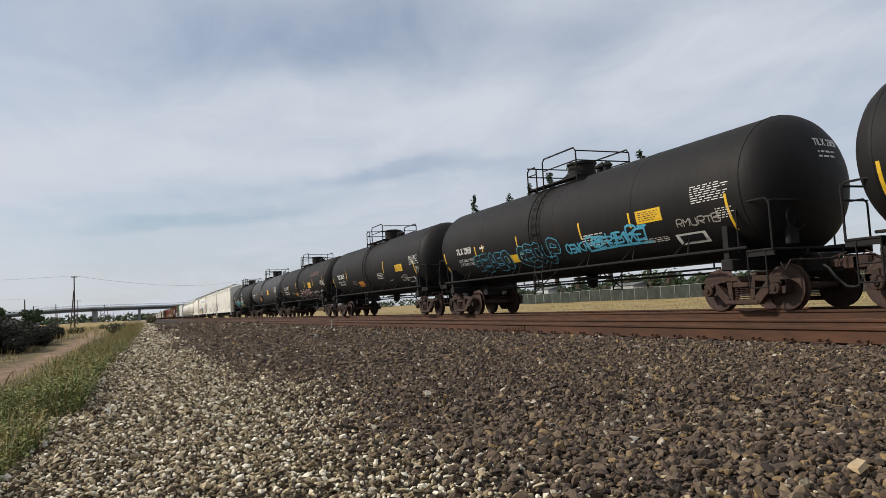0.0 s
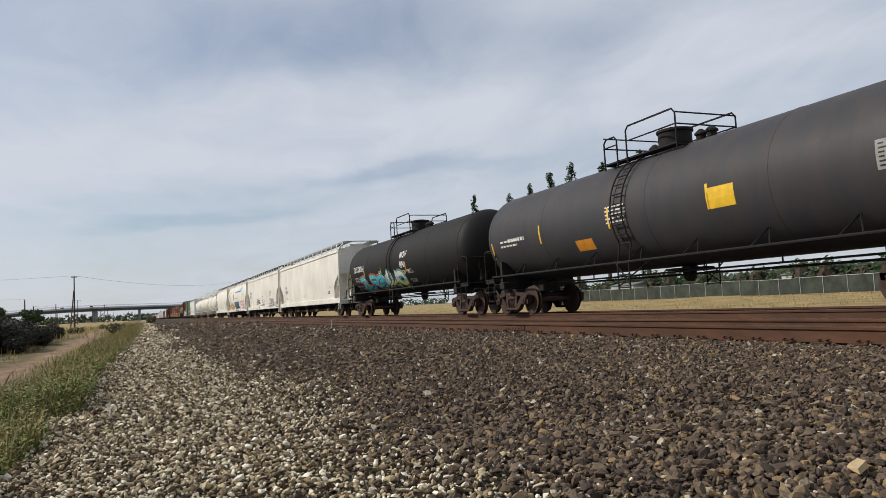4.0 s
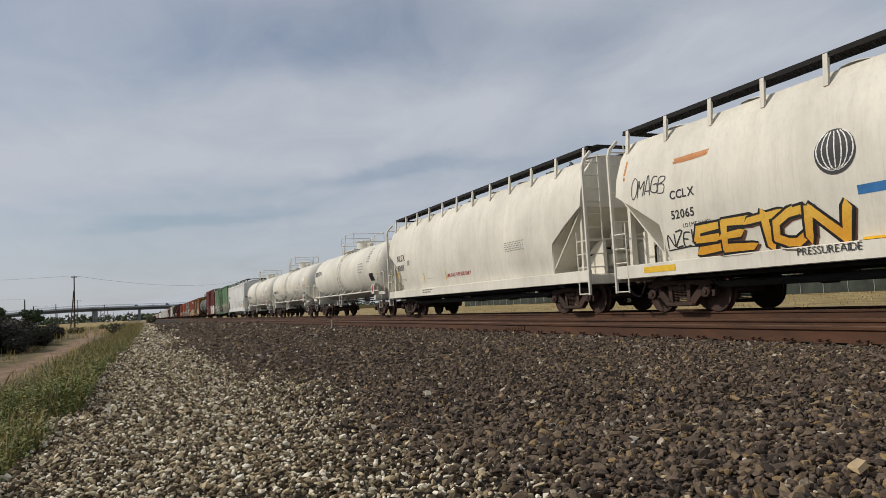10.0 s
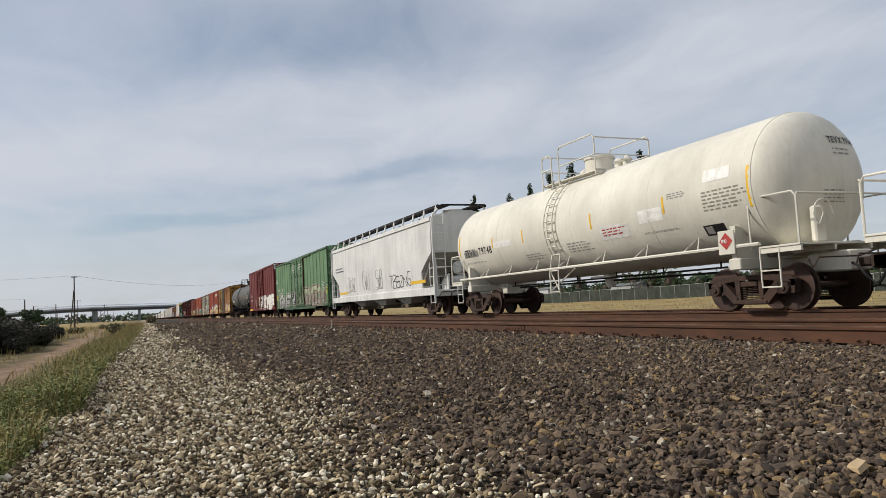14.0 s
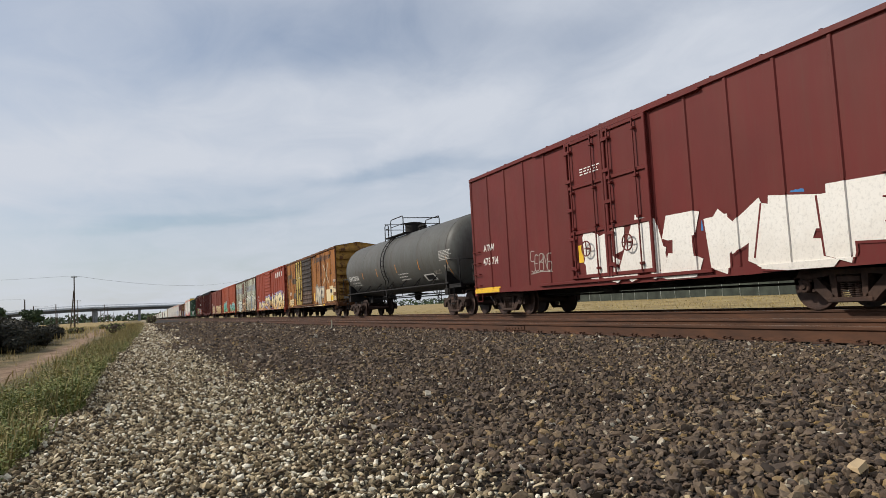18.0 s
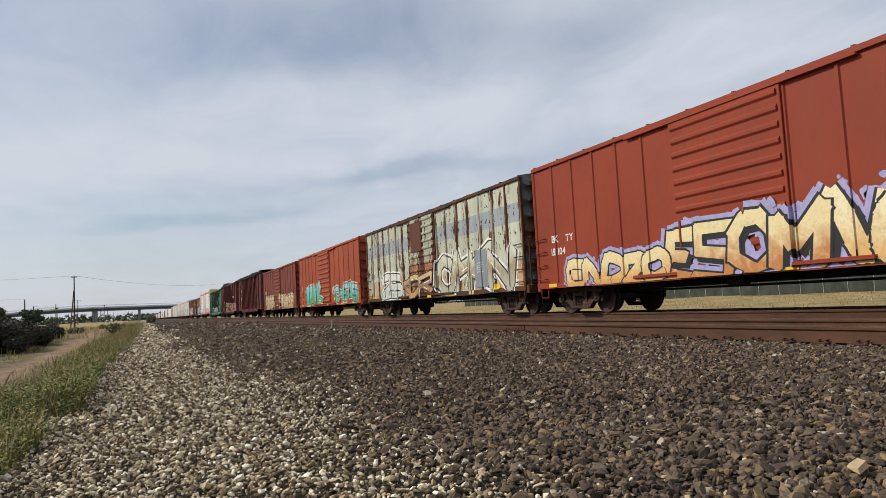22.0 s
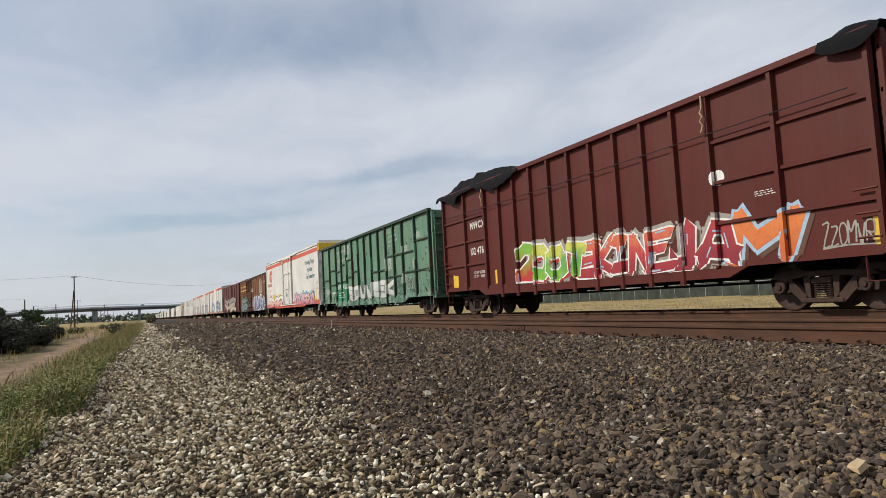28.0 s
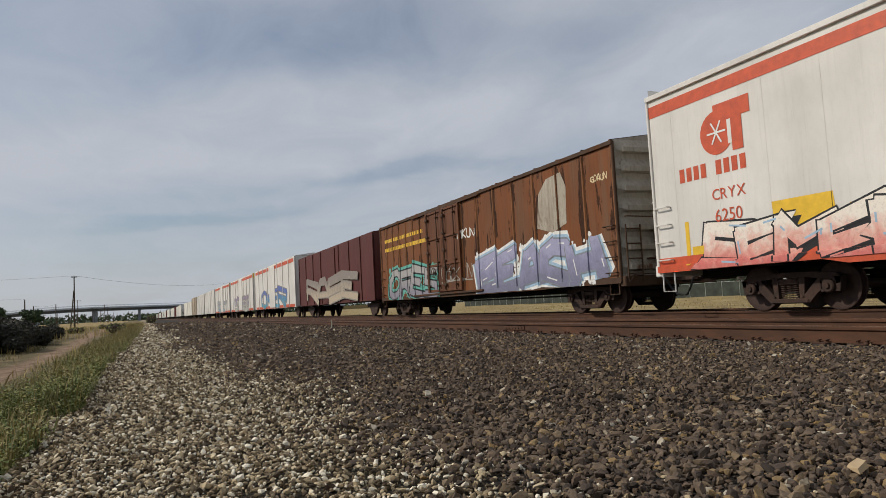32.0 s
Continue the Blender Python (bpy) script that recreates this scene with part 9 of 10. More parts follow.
part("emblem_stroke", R_[1].poly(Shape(), [(-4.62, 3.46), (-5.44, 2.78), (-5.52, 2.88), (-4.7, 3.56)], 0.008), PEEL, R_[0], "", None, 0)
part("emblem_stroke", R_[1].poly(Shape(), [(-5.53, 2.79), (-6.15, 3.5), (-6.05, 3.58), (-5.43, 2.87)], 0.008), PEEL, R_[0], "", None, 0)
part("emblem_stroke", R_[1].poly(Shape(), [(-4.69, 2.2), (-5.52, 2.78), (-5.44, 2.88), (-4.61, 2.3)], 0.008), PEEL, R_[0], "", None, 0)
part("emblem_stroke", R_[1].poly(Shape(), [(-5.43, 2.78), (-6.02, 2.21), (-6.12, 2.31), (-5.53, 2.88)], 0.008), PEEL, R_[0], "", None, 0)
lettering(R_[0], R_[1], "Any", -6.48, 2.94, 0.14, BROWN_P, slant=0.25)
lettering(R_[0], R_[1], "road", -6.47, 2.75, 0.15, BROWN_P, slant=0.25)
lettering(R_[0], R_[1], "next", -3.69, 2.89, 0.14, BROWN_P, slant=0.25)
lettering(R_[0], R_[1], "load", -3.67, 2.72, 0.14, BROWN_P, slant=0.25)
mural(R_[0], R_[1], "AMP", -2.29, -4.59, 1.01, 2.02, spray("b8a98c", "cfc4ae", 1.01, 2.02), SILVER, 15, glow=GHOST)
panel(R_[0], R_[1], -5.38, 1.04, 0.92, 0.77, CREAM_P, "sticker", off=0.013)
bars(R_[0], R_[1], -5.49, 1.43, 0.72, 0.27, 3, GHOST, 54)
panel(R_[0], R_[1], -6.29, 1.02, 0.92, 0.98, CREAM_P, "sticker", off=0.013)
panel(R_[0], R_[1], -6.56, 1.57, 0.39, 0.21, M_BLACK, "sign", off=0.016)
panel(R_[0], R_[1], -6.47, 1.08, 0.7, 0.31, M_YELLOW, "sign", off=0.0145)
panel(R_[0], R_[1], -7.32, 1.06, 0.57, 0.28, CREAM_P, "sticker", off=0.013)
lettering(R_[0], R_[1], "XFF", -7.4, 1.21, 0.11, INK_DARK, off=0.017)
lettering(R_[0], R_[1], "30A", -7.44, 1.07, 0.11, INK_DARK, off=0.017)
panel(R_[0], R_[1], -7.26, 1.58, 0.56, 0.33, CREAM_P, "sticker", off=0.013)
scribble(R_[0], R_[1], -7.35, 2.22, 0.46, 0.16, WHITE_P, 99, 4, 0.03)
panel(R_[0], R_[1], 6.37, 0.87, 0.42, 0.1, M_YELLOW, "reflector", "", 0.012)
panel(R_[0], R_[1], 2.9, 0.87, 0.42, 0.1, M_YELLOW, "reflector", "", 0.012)
panel(R_[0], R_[1], -1.89, 0.79, 0.42, 0.1, M_YELLOW, "reflector", "", 0.012)
panel(R_[0], R_[1], -4.57, 0.77, 0.42, 0.1, M_YELLOW, "reflector", "", 0.012)
panel(R_[0], R_[1], 7.43, 1.13, 0.42, 0.1, M_YELLOW, "reflector", "", 0.012)
panel(R_[0], R_[1], -1.67, 1.17, 0.27, 0.51, M_YELLOW, "reflector", off=0.01)
panel(R_[0], R_[1], 1.79, 0.67, 3.14, 0.13, GHOST, "peeled_patch", off=0.01)
panel(R_[0], R_[1], -2.37, 0.65, 2.02, 0.19, CREAM_P, "peeled_patch", off=0.01)
yd = part("door", Shape().box(-1.56, -1.50, 2.03, 4.06, 0.98, 4.25, 0.01), paint("c2a85e", 0.6, 0.6, 0.22, 31, "7a5a30"), R_[0], "yellow plug door")
for k in range(4):
    part("door_rib", Shape().box(-1.60, -1.56, 2.03 + 0.08, 4.06 - 0.08, 1.2 + k * 0.95, 1.3 + k * 0.95, 0.012), paint("c2a85e", 0.6, 0.6, 0.22, 31, "7a5a30"), yd)
part("lock_rod", Shape().rod((-1.62, (4.06 + 2.03) / 2, 1.05), (-1.62, (4.06 + 2.03) / 2, 4.2), 0.025, 6), M_SPRING, yd)
FADED = plain("4a3a26", 0.7, 0.0, 0.3, 3.0)
panel(R_[0], R_[1], 7.55, 3.15, 1.5, 0.30, FADED, "faded_emblem", "faded dark emblem bar", 0.004, 0.35)
panel(R_[0], R_[1], 7.6, 2.75, 0.35, 0.40, FADED, "faded_emblem", "faded dark emblem bar", 0.005, 0.35)
panel(R_[0], R_[1], 6.2, 2.75, 0.35, 1.05, FADED, "faded_emblem", "faded dark emblem bar", 0.0055, 0.35)
panel(R_[0], R_[1], 5.7, 2.65, 1.6, 0.42, FADED, "faded_emblem", "faded dark emblem bar", 0.006, 0.25)
panel(R_[0], R_[1], 7.1, 0.98, 0.7, 0.45, CREAM_P, "sticker", "", 0.013)
lettering(R_[0], R_[1], "LD LMT", 7.0, 1.25, 0.09, INK_DARK, "r", off=0.017)
lettering(R_[0], R_[1], "LT WT", 7.0, 1.08, 0.09, INK_DARK, "r", off=0.017)
panel(R_[0], R_[1], 6.25, 0.98, 0.7, 0.48, CREAM_P, "sticker", "", 0.013)
bars(R_[0], R_[1], 6.15, 1.05, 0.5, 0.34, 2, INK_DARK, 68, off=0.017)
panel(R_[0], R_[1], 5.42, 1.5, 0.62, 0.42, M_BLACK, "sign", "", 0.013)
panel(R_[0], R_[1], 4.72, 1.2, 0.58, 0.85, CREAM_P, "sticker", "", 0.013)
scribble(R_[0], R_[1], 7.1, 1.75, 0.8, 0.3, WHITE_P, 121, 4, 0.025)
yf = Face("flat", 1.562)
for k, line in enumerate(("CLOSE AND LOCK", "DOORS BEFORE", "MOVING CAR")):
    lettering(R_[0], yf, line, 3.5 - 0.06 * k, 3.75 - 0.14 * k, 0.085, BROWN_P, "r")
panel(R_[0], yf, 3.05, 2.95, 0.24, 0.24, WHITE_P, "sticker")
for yy in (2.22, 3.85):
    rod = Shape().rod((-1.63, yy, 1.0), (-1.63, yy, 4.22), 0.028, 6)
    for zz in (1.3, 2.1, 2.9, 3.9):
        rod.box(-1.66, -1.56, yy - 0.06, yy + 0.06, zz - 0.04, zz + 0.04, 0.012)
    part("lock_rod", rod, M_SPRING, yd)
part("lock_lever", Shape().box(-1.64, -1.60, 2.95, 3.03, 1.6, 2.2, 0.012).box(-1.62, -1.56, 2.8, 3.2, 1.75, 1.85, 0.01), M_SPRING, yd)
panel(S_[0], S_[1], -3.7, 3.6, 0.48, 0.41, INK, "brand_block", label='white painted block letter', off=0.012)
panel(S_[0], S_[1], -4.69, 3.6, 0.45, 0.43, INK, "brand_block", label='white painted block letter', off=0.012)
panel(S_[0], S_[1], -5.59, 3.62, 0.39, 0.43, INK, "brand_block", label='white painted block letter', off=0.012)
panel(S_[0], S_[1], -6.54, 3.62, 0.45, 0.39, INK, "brand_block", label='white painted block letter', off=0.012)
lettering(S_[0], S_[1], "BK", 7.19, 2.1, 0.2, INK)
lettering(S_[0], S_[1], "TY", 6.45, 2.09, 0.19, INK)
lettering(S_[0], S_[1], "151 104", 7.24, 1.73, 0.2, INK)
mural(S_[0], S_[1], "ENDZO", 6.34, 2.28, 0.68, 1.53, spray("c99a5a", "e0cf9c", 0.68, 1.53), BLACK_P, 16, glow=LILAC, grow=1.2, fat=0.44, line=0.02, bubble=True)
mural(S_[0], S_[1], "ESOM", 2.28, -1.82, 0.65, 1.93, spray("b87840", "e0cf9c", 0.65, 1.93), BLACK_P, 17, glow=LILAC, grow=1.2, fat=0.36, line=0.03, block=BLACK_P)
mural(S_[0], S_[1], "NOMEN", -1.73, -7.29, 0.68, 2.16, spray("d0a868", "e6d9ae", 0.68, 2.16), BLACK_P, 18, glow=LILAC, grow=1.2, tilt=12.0, fat=0.46, line=0.025, block=BLACK_P, bubble=True)
for k in range(9):
    ya = 1.2 - 0.85 * k
    part("spray_tooth", S_[1].tris(Shape(), [((ya, 0.72), (ya - 0.8, 0.72), (ya - 0.4, 0.98))], 0.009), LILAC, S_[0], "lilac sprayed triangle", None, 0)
panel(S_[0], S_[1], 7.41, 0.8, 0.42, 0.1, M_YELLOW, "reflector", "", 0.012)
panel(S_[0], S_[1], 3.87, 0.65, 0.42, 0.1, M_YELLOW, "reflector", "", 0.012)
panel(S_[0], S_[1], 1.57, 0.7, 0.42, 0.1, M_YELLOW, "reflector", "", 0.012)
panel(S_[0], S_[1], -0.82, 0.73, 0.42, 0.1, M_YELLOW, "reflector", "", 0.012)
panel(S_[0], S_[1], -3.62, 0.74, 0.42, 0.1, M_YELLOW, "reflector", "", 0.012)
panel(S_[0], S_[1], -5.54, 0.72, 0.42, 0.1, M_YELLOW, "reflector", "", 0.012)
panel(S_[0], S_[1], -6.56, 0.75, 0.57, 0.24, M_YELLOW, "reflector", off=0.01)
panel(S_[0], S_[1], -5.68, 1.42, 0.38, 0.31, SIGN_GREEN, "sign", off=0.015)
scribble(S_[0], S_[1], -7.39, 1.26, 0.38, 0.19, WHITE_P, 101, 4, 0.03)
scribble(S_[0], S_[1], -7.39, 2.12, 0.37, 0.19, SILVER, 102, 4, 0.02)
TB = paint("5a3022", 0.75, 0.4, 0.2, 42)
panel(T_[0], T_[1], 1.42, 2.81, 1.32, 1.26, TB, "door_patch", off=0.006)
mural(T_[0], T_[1], "OMKN", -1.4, -7.6, 0.85, 2.35, spray("a8a894", "c8c8b4", 0.87, 2.3, "9a8a68"), plain("2b221c", 0.6), 19, tilt=12.0, rim=WHITE_P, shine=WHITE_P, fat=0.36, line=0.03, tip=0.6, grow=1.25)
mural(T_[0], T_[1], "2S", 6.0, 3.3, 0.9, 2.0, spray("b8bcb4", "d0d2c8", 0.89, 1.95), BLACK_P, 20, tilt=8.0, fat=0.40, shine=WHITE_P, rim=WHITE_P, line=0.03, bubble=True)
mural(T_[0], T_[1], "KDR", 2.9, -0.7, 0.9, 1.8, spray("b88a54", "c8a878", 0.9, 1.8, "7a5a40"), plain("33271f", 0.6), 25, tilt=14.0, fat=0.30, shine=WHITE_P, line=0.03, tip=0.9, grow=1.3)
panel(T_[0], T_[1], -4.83, 1.0, 1.0, 1.35, GREY_BLUE, "sign", off=0.026)
bars(T_[0], T_[1], -5.02, 1.52, 0.58, 0.4, 5, INK, 55, off=0.029)
panel(T_[0], T_[1], -6.07, 1.6, 0.63, 0.36, GREY_BLUE, "sign", off=0.012)
panel(T_[0], T_[1], -6.07, 1.4, 0.51, 0.21, WHITE_P, "sign", off=0.014)
panel(T_[0], T_[1], -6.13, 1.43, 0.39, 0.14, M_BLACK, "sign", off=0.016)
panel(T_[0], T_[1], -6.23, 0.88, 0.47, 0.18, M_YELLOW, "reflector", off=0.014)
lettering(T_[0], T_[1], "COOKE", -6.93, 0.94, 0.2, WHITE_P, slant=0.15, off=0.012)
lettering(T_[0], T_[1], "BK", 7.26, 2.17, 0.18, INK)
lettering(T_[0], T_[1], "TY", 6.68, 2.14, 0.18, INK)
lettering(T_[0], T_[1], "153 976", 7.31, 1.79, 0.19, INK)
panel(T_[0], T_[1], 7.58, 0.93, 0.42, 0.1, M_YELLOW, "reflector", "", 0.012)
panel(T_[0], T_[1], 5.83, 0.82, 0.42, 0.1, M_YELLOW, "reflector", "", 0.012)
panel(T_[0], T_[1], 3.86, 0.78, 0.42, 0.1, M_YELLOW, "reflector", "", 0.012)
panel(T_[0], T_[1], 1.72, 0.8, 0.42, 0.1, M_YELLOW, "reflector", "", 0.012)
panel(T_[0], T_[1], -0.32, 0.77, 0.42, 0.1, M_YELLOW, "reflector", "", 0.012)
panel(T_[0], T_[1], -2.53, 0.77, 0.42, 0.1, M_YELLOW, "reflector", "", 0.012)
panel(T_[0], T_[1], -4.27, 0.77, 0.42, 0.1, M_YELLOW, "reflector", "", 0.012)
mural(U_[0], U_[1], "CHEAS", -2.44, -7.52, 0.96, 1.94, spray("3f9a6a", "8fc4c4", 0.96, 1.94, "62b0a4"), PURPLE_D, 21, rim=CREAM_P, tilt=5.0, fat=0.37, line=0.045, grow=1.06, shine=WHITE_P, bubble=True)
scribble(U_[0], U_[1], -1.75, 1.45, 0.75, 0.55, WHITE_P, 120, 4, 0.03)
mural(U_[0], U_[1], "BRNUL", 5.7, 0.3, 0.95, 2.25, spray("3f9a6a", "8fc4c4", 0.95, 2.55, "62b0a4"), PURPLE_D, 22, rim=CREAM_P, fat=0.42, line=0.014, grow=1.3, shine=WHITE_P, tip=0.8, tilt=10.0)
lettering(U_[0], U_[1], "BK", 7.33, 2.05, 0.19, INK)
lettering(U_[0], U_[1], "TY", 6.34, 2.09, 0.17, INK)
lettering(U_[0], U_[1], "153", 7.34, 1.78, 0.18, INK)
lettering(U_[0], U_[1], "376", 6.41, 1.77, 0.18, INK)
bars(U_[0], U_[1], 7.42, 1.21, 0.7, 0.17, 2, INK, 56)
panel(U_[0], U_[1], -5.53, 1.34, 0.56, 0.27, WHITE_P, "sign", off=0.014)
panel(U_[0], U_[1], -5.6, 1.38, 0.43, 0.2, M_BLACK, "sign", off=0.018)
panel(U_[0], U_[1], 7.35, 0.83, 0.42, 0.1, M_YELLOW, "reflector", "", 0.012)
panel(U_[0], U_[1], 4.86, 0.73, 0.42, 0.1, M_YELLOW, "reflector", "", 0.012)
panel(U_[0], U_[1], -0.67, 0.69, 0.42, 0.16, M_YELLOW, "reflector", "", 0.012)
panel(U_[0], U_[1], -2.13, 1.06, 0.42, 0.16, M_YELLOW, "reflector", "", 0.012)
panel(U_[0], U_[1], -4.07, 0.7, 0.42, 0.16, M_YELLOW, "reflector", "", 0.012)
panel(U_[0], U_[1], -6.64, 0.83, 0.42, 0.16, M_YELLOW, "reflector", "", 0.012)
panel(U_[0], U_[1], 8.1, 1.12, 0.1, 0.86, M_YELLOW, "reflector")
panel(U_[0], U_[1], -7.58, 1.17, 0.1, 0.78, M_YELLOW, "reflector")
lettering(U_[0], Face("end", -8.2), "BKTY 153376", 0.2, 4.33, 0.14, INK, "b", off=0.115)
mural(V_[0], V_[1], "SORES", 6.55, 1.74, 0.89, 1.95, spray("b8a078", "c8b48c", 0.89, 1.95), BROWN_P, 23, glow=SILVER, bubble=True, fat=0.4, line=0.015, grow=1.2)
mural(V_[0], V_[1], "TOAKSE", -0.89, -6.96, 0.87, 1.81, spray("b89a68", "cdb88e", 0.87, 1.81), BLACK_P, 24, glow=CREAM_P, fat=0.40, line=0.022, bubble=True, grow=1.25, tilt=10.0)
lettering(V_[0], V_[1], "BK TY", 6.94, 2.27, 0.2, INK)
panel(V_[0], V_[1], 7.16, 1.18, 0.42, 0.1, M_YELLOW, "reflector", "", 0.012)
panel(V_[0], V_[1], 4.53, 1.18, 0.42, 0.1, M_YELLOW, "reflector", "", 0.012)
panel(V_[0], V_[1], 2.19, 0.92, 0.42, 0.1, M_YELLOW, "reflector", "", 0.012)
panel(V_[0], V_[1], 0.13, 1.05, 0.42, 0.1, M_YELLOW, "reflector", "", 0.012)
panel(V_[0], V_[1], -3.23, 0.99, 0.42, 0.1, M_YELLOW, "reflector", "", 0.012)
panel(V_[0], V_[1], -5.41, 0.94, 0.42, 0.1, M_YELLOW, "reflector", "", 0.012)
panel(V_[0], V_[1], -6.38, 1.14, 0.64, 0.23, M_YELLOW, "reflector", off=0.01)
panel(V_[0], V_[1], -5.48, 1.61, 0.55, 0.28, SIGN_GREEN, "sign", off=0.014)
panel(V_[0], V_[1], -5.35, 1.32, 0.67, 0.25, WHITE_P, "sign", off=0.015)
scribble(V_[0], V_[1], -6.97, 1.42, 0.73, 0.55, SILVER, 105, 5, 0.025)
lettering(W_[0], W_[1], "MWCX", 7.03, 3.11, 0.27, INK)
lettering(W_[0], W_[1], "102485", 7.08, 2.19, 0.27, INK)
bars(W_[0], W_[1], 6.85, 1.34, 0.94, 0.2, 2, INK, 57)
panel(W_[0], W_[1], 5.24, 2.65, 0.37, 0.23, INK, "stencil_frame")
panel(W_[0], W_[1], 5.18, 2.68, 0.25, 0.17, GONDO, "stencil_frame", off=0.008)
lettering(W_[0], W_[1], "F", 5.12, 2.71, 0.13, INK, off=0.012)
panel(W_[0], W_[1], 8.56, 1.04, 0.16, 0.49, M_YELLOW, "reflector")
panel(W_[0], W_[1], 5.14, 1.07, 0.16, 0.46, M_YELLOW, "reflector")
lettering(W_[0], W_[1], "GBS", 5.17, 1.55, 0.08, INK)
lettering(X_[0], X_[1], "MWCX", 6.64, 3.13, 0.25, INK, squeeze=0.95)
lettering(X_[0], X_[1], "102 476", 6.68, 2.2, 0.25, INK, squeeze=0.9)
lettering(X_[0], X_[1], "LD LMT 207000", 6.48, 1.5, 0.09, INK, squeeze=0.9)
lettering(X_[0], X_[1], "LT WT    79000", 6.48, 1.36, 0.09, INK, squeeze=0.9)
panel(X_[0], X_[1], 8.23, 1.07, 0.32, 0.45, M_YELLOW, "reflector")
mural(X_[0], X_[1], "2", 3.18, 2.15, 1.04, 2.17, spray("b8322c", "7ab03a", 1.04, 2.17), WHITE_P, 25, line=0.03, fat=0.42)
mural(X_[0], X_[1], "OOT", 2.36, -0.47, 1.04, 2.01, spray("7ab03a", "c8c858", 1.04, 2.01, "5fa050"), WHITE_P, 24, line=0.025, fat=0.4, block=RED_P, glow=SILVER, shine=PALE_BLUE)
mural(X_[0], X_[1], "SKINE", -0.35, -3.91, 1.0, 1.96, spray("9a2a32", "d06a4a", 1.00, 1.96, "b8383c"), WHITE_P, 26, line=0.025, fat=0.4, tip=0.8, block=BROWN_P, grow=1.25, glow=SILVER, shine=PALE_BLUE)
mural(X_[0], X_[1], "JA", -3.85, -5.83, 0.96, 1.93, spray("8a2430", "a83038", 0.96, 1.93), WHITE_P, 27, line=0.025, fat=0.4, tip=0.8, block=BROWN_P, glow=SILVER, shine=PALE_BLUE)
mural(X_[0], X_[1], "M", -5.71, -7.22, 0.84, 1.98, spray("c8602a", "d87a3a", 0.84, 1.98), PALE_BLUE, 28, line=0.05, fat=0.36, block=BROWN_P)
scribble(X_[0], X_[1], -7.76, 1.12, 0.99, 0.46, SILVER, 106, 8, 0.03)
sp = [(-5.47 - 0.17 * math.cos(a), 2.8 + 0.17 * math.sin(a)) for a in np.linspace(0, 6.283, 15)[:-1]]
part("spot", X_[1].tris(Shape(), [(sp[0], sp[k], sp[k + 1]) for k in range(1, 13)], 0.006), WHITE_P, X_[0], "round white spot", None, 0)
bars(X_[0], X_[1], -6.37, 2.25, 0.59, 0.12, 3, INK, 59)
panel(X_[0], X_[1], -8.73, 1.09, 0.14, 0.46, M_YELLOW, "reflector")
panel(X_[0], X_[1], 8.36, 1.07, 0.14, 0.48, M_YELLOW, "reflector")
panel(X_[0], X_[1], 4.85, 1.08, 0.14, 0.46, M_YELLOW, "reflector")
YG, YF = paint("2f8a5e", 0.55, 0.25), paint("5f8c70", 0.6, 0.45, 0, 45)
YP = paint("9fb0a0", 0.7, 0.4, 0.1, 44)
panel(Y_[0], Y_[1], -3.4, 2.2, 1.0, 0.7, YP, "bare_patch", "pale patch of flaked paint", 0.005, 0.0, 0.12)
panel(Y_[0], Y_[1], -5.6, 1.5, 0.8, 0.5, YP, "bare_patch", "pale patch of flaked paint", 0.005, 0.0, 0.12)
panel(Y_[0], Y_[1], -6.0, 2.9, 0.7, 0.35, YP, "bare_patch", "pale patch of flaked paint", 0.005, 0.0, 0.12)
panel(Y_[0], Y_[1], -2.0, 1.3, 0.7, 0.4, YP, "bare_patch", "pale patch of flaked paint", 0.005, 0.0, 0.12)
panel(Y_[0], Y_[1], 3.0, 1.35, 1.1, 0.3, YP, "bare_patch", "pale patch of flaked paint", 0.005, 0.0, 0.12)
panel(Y_[0], Y_[1], 6.5, 1.3, 0.6, 0.25, YP, "bare_patch", "pale patch of flaked paint", 0.005, 0.0, 0.12)
panel(Y_[0], Y_[1], -7.8, 3.4, 0.5, 0.3, YP, "bare_patch", "pale patch of flaked paint", 0.005, 0.0, 0.12)
panel(Y_[0], Y_[1], -7.2, 2.1, 0.5, 0.5, YP, "bare_patch", "pale patch of flaked paint", 0.005, 0.0, 0.12)
bars(Y_[0], Y_[1], 7.4, 1.4, 1.9, 0.22, 1, WHITE_P, 60); bars(Y_[0], Y_[1], -4.0, 3.3, 1.4, 0.9, 4, YP, 61); scribble(Y_[0], Y_[1], -6.2, 1.2, 1.4, 0.6, YP, 110, 5, 0.04)
panel(Y_[0], Y_[1], 5.98, 0.98, 2.45, 1.02, YG, "fresh_panel", "fresh green lettering panel", 0.0072)
bars(Y_[0], Y_[1], 5.7, 1.12, 1.5, 0.4, 3, WHITE_P, 65, off=0.0105)
bars(Y_[0], Y_[1], 5.9, 3.72, 3.6, 0.42, 1, YP, 66)
bars(Y_[0], Y_[1], 5.9, 3.2, 3.4, 0.42, 1, YP, 67)
mural(Y_[0], Y_[1], "SDUWBEK", 3.3, -4.6, 0.98, 1.75, spray("b8bcb4", "d4d6d0", 1.0, 1.85), GHOST, 33, fat=0.42, line=0.012, grow=1.15, bubble=True)
lettering(Y_[0], Y_[1], "MWCX 100806", 5.86, 1.66, 0.27, WHITE_P, squeeze=0.98, off=0.012)
panel(Y_[0], Y_[1], 2.3, 0.95, 1.05, 0.83, YP, "bare_patch", ragged=0.2, label='pale patch of flaked paint')
panel(Y_[0], Y_[1], 1.15, 0.95, 0.61, 0.58, YP, "bare_patch", ragged=0.2, label='pale patch of flaked paint')
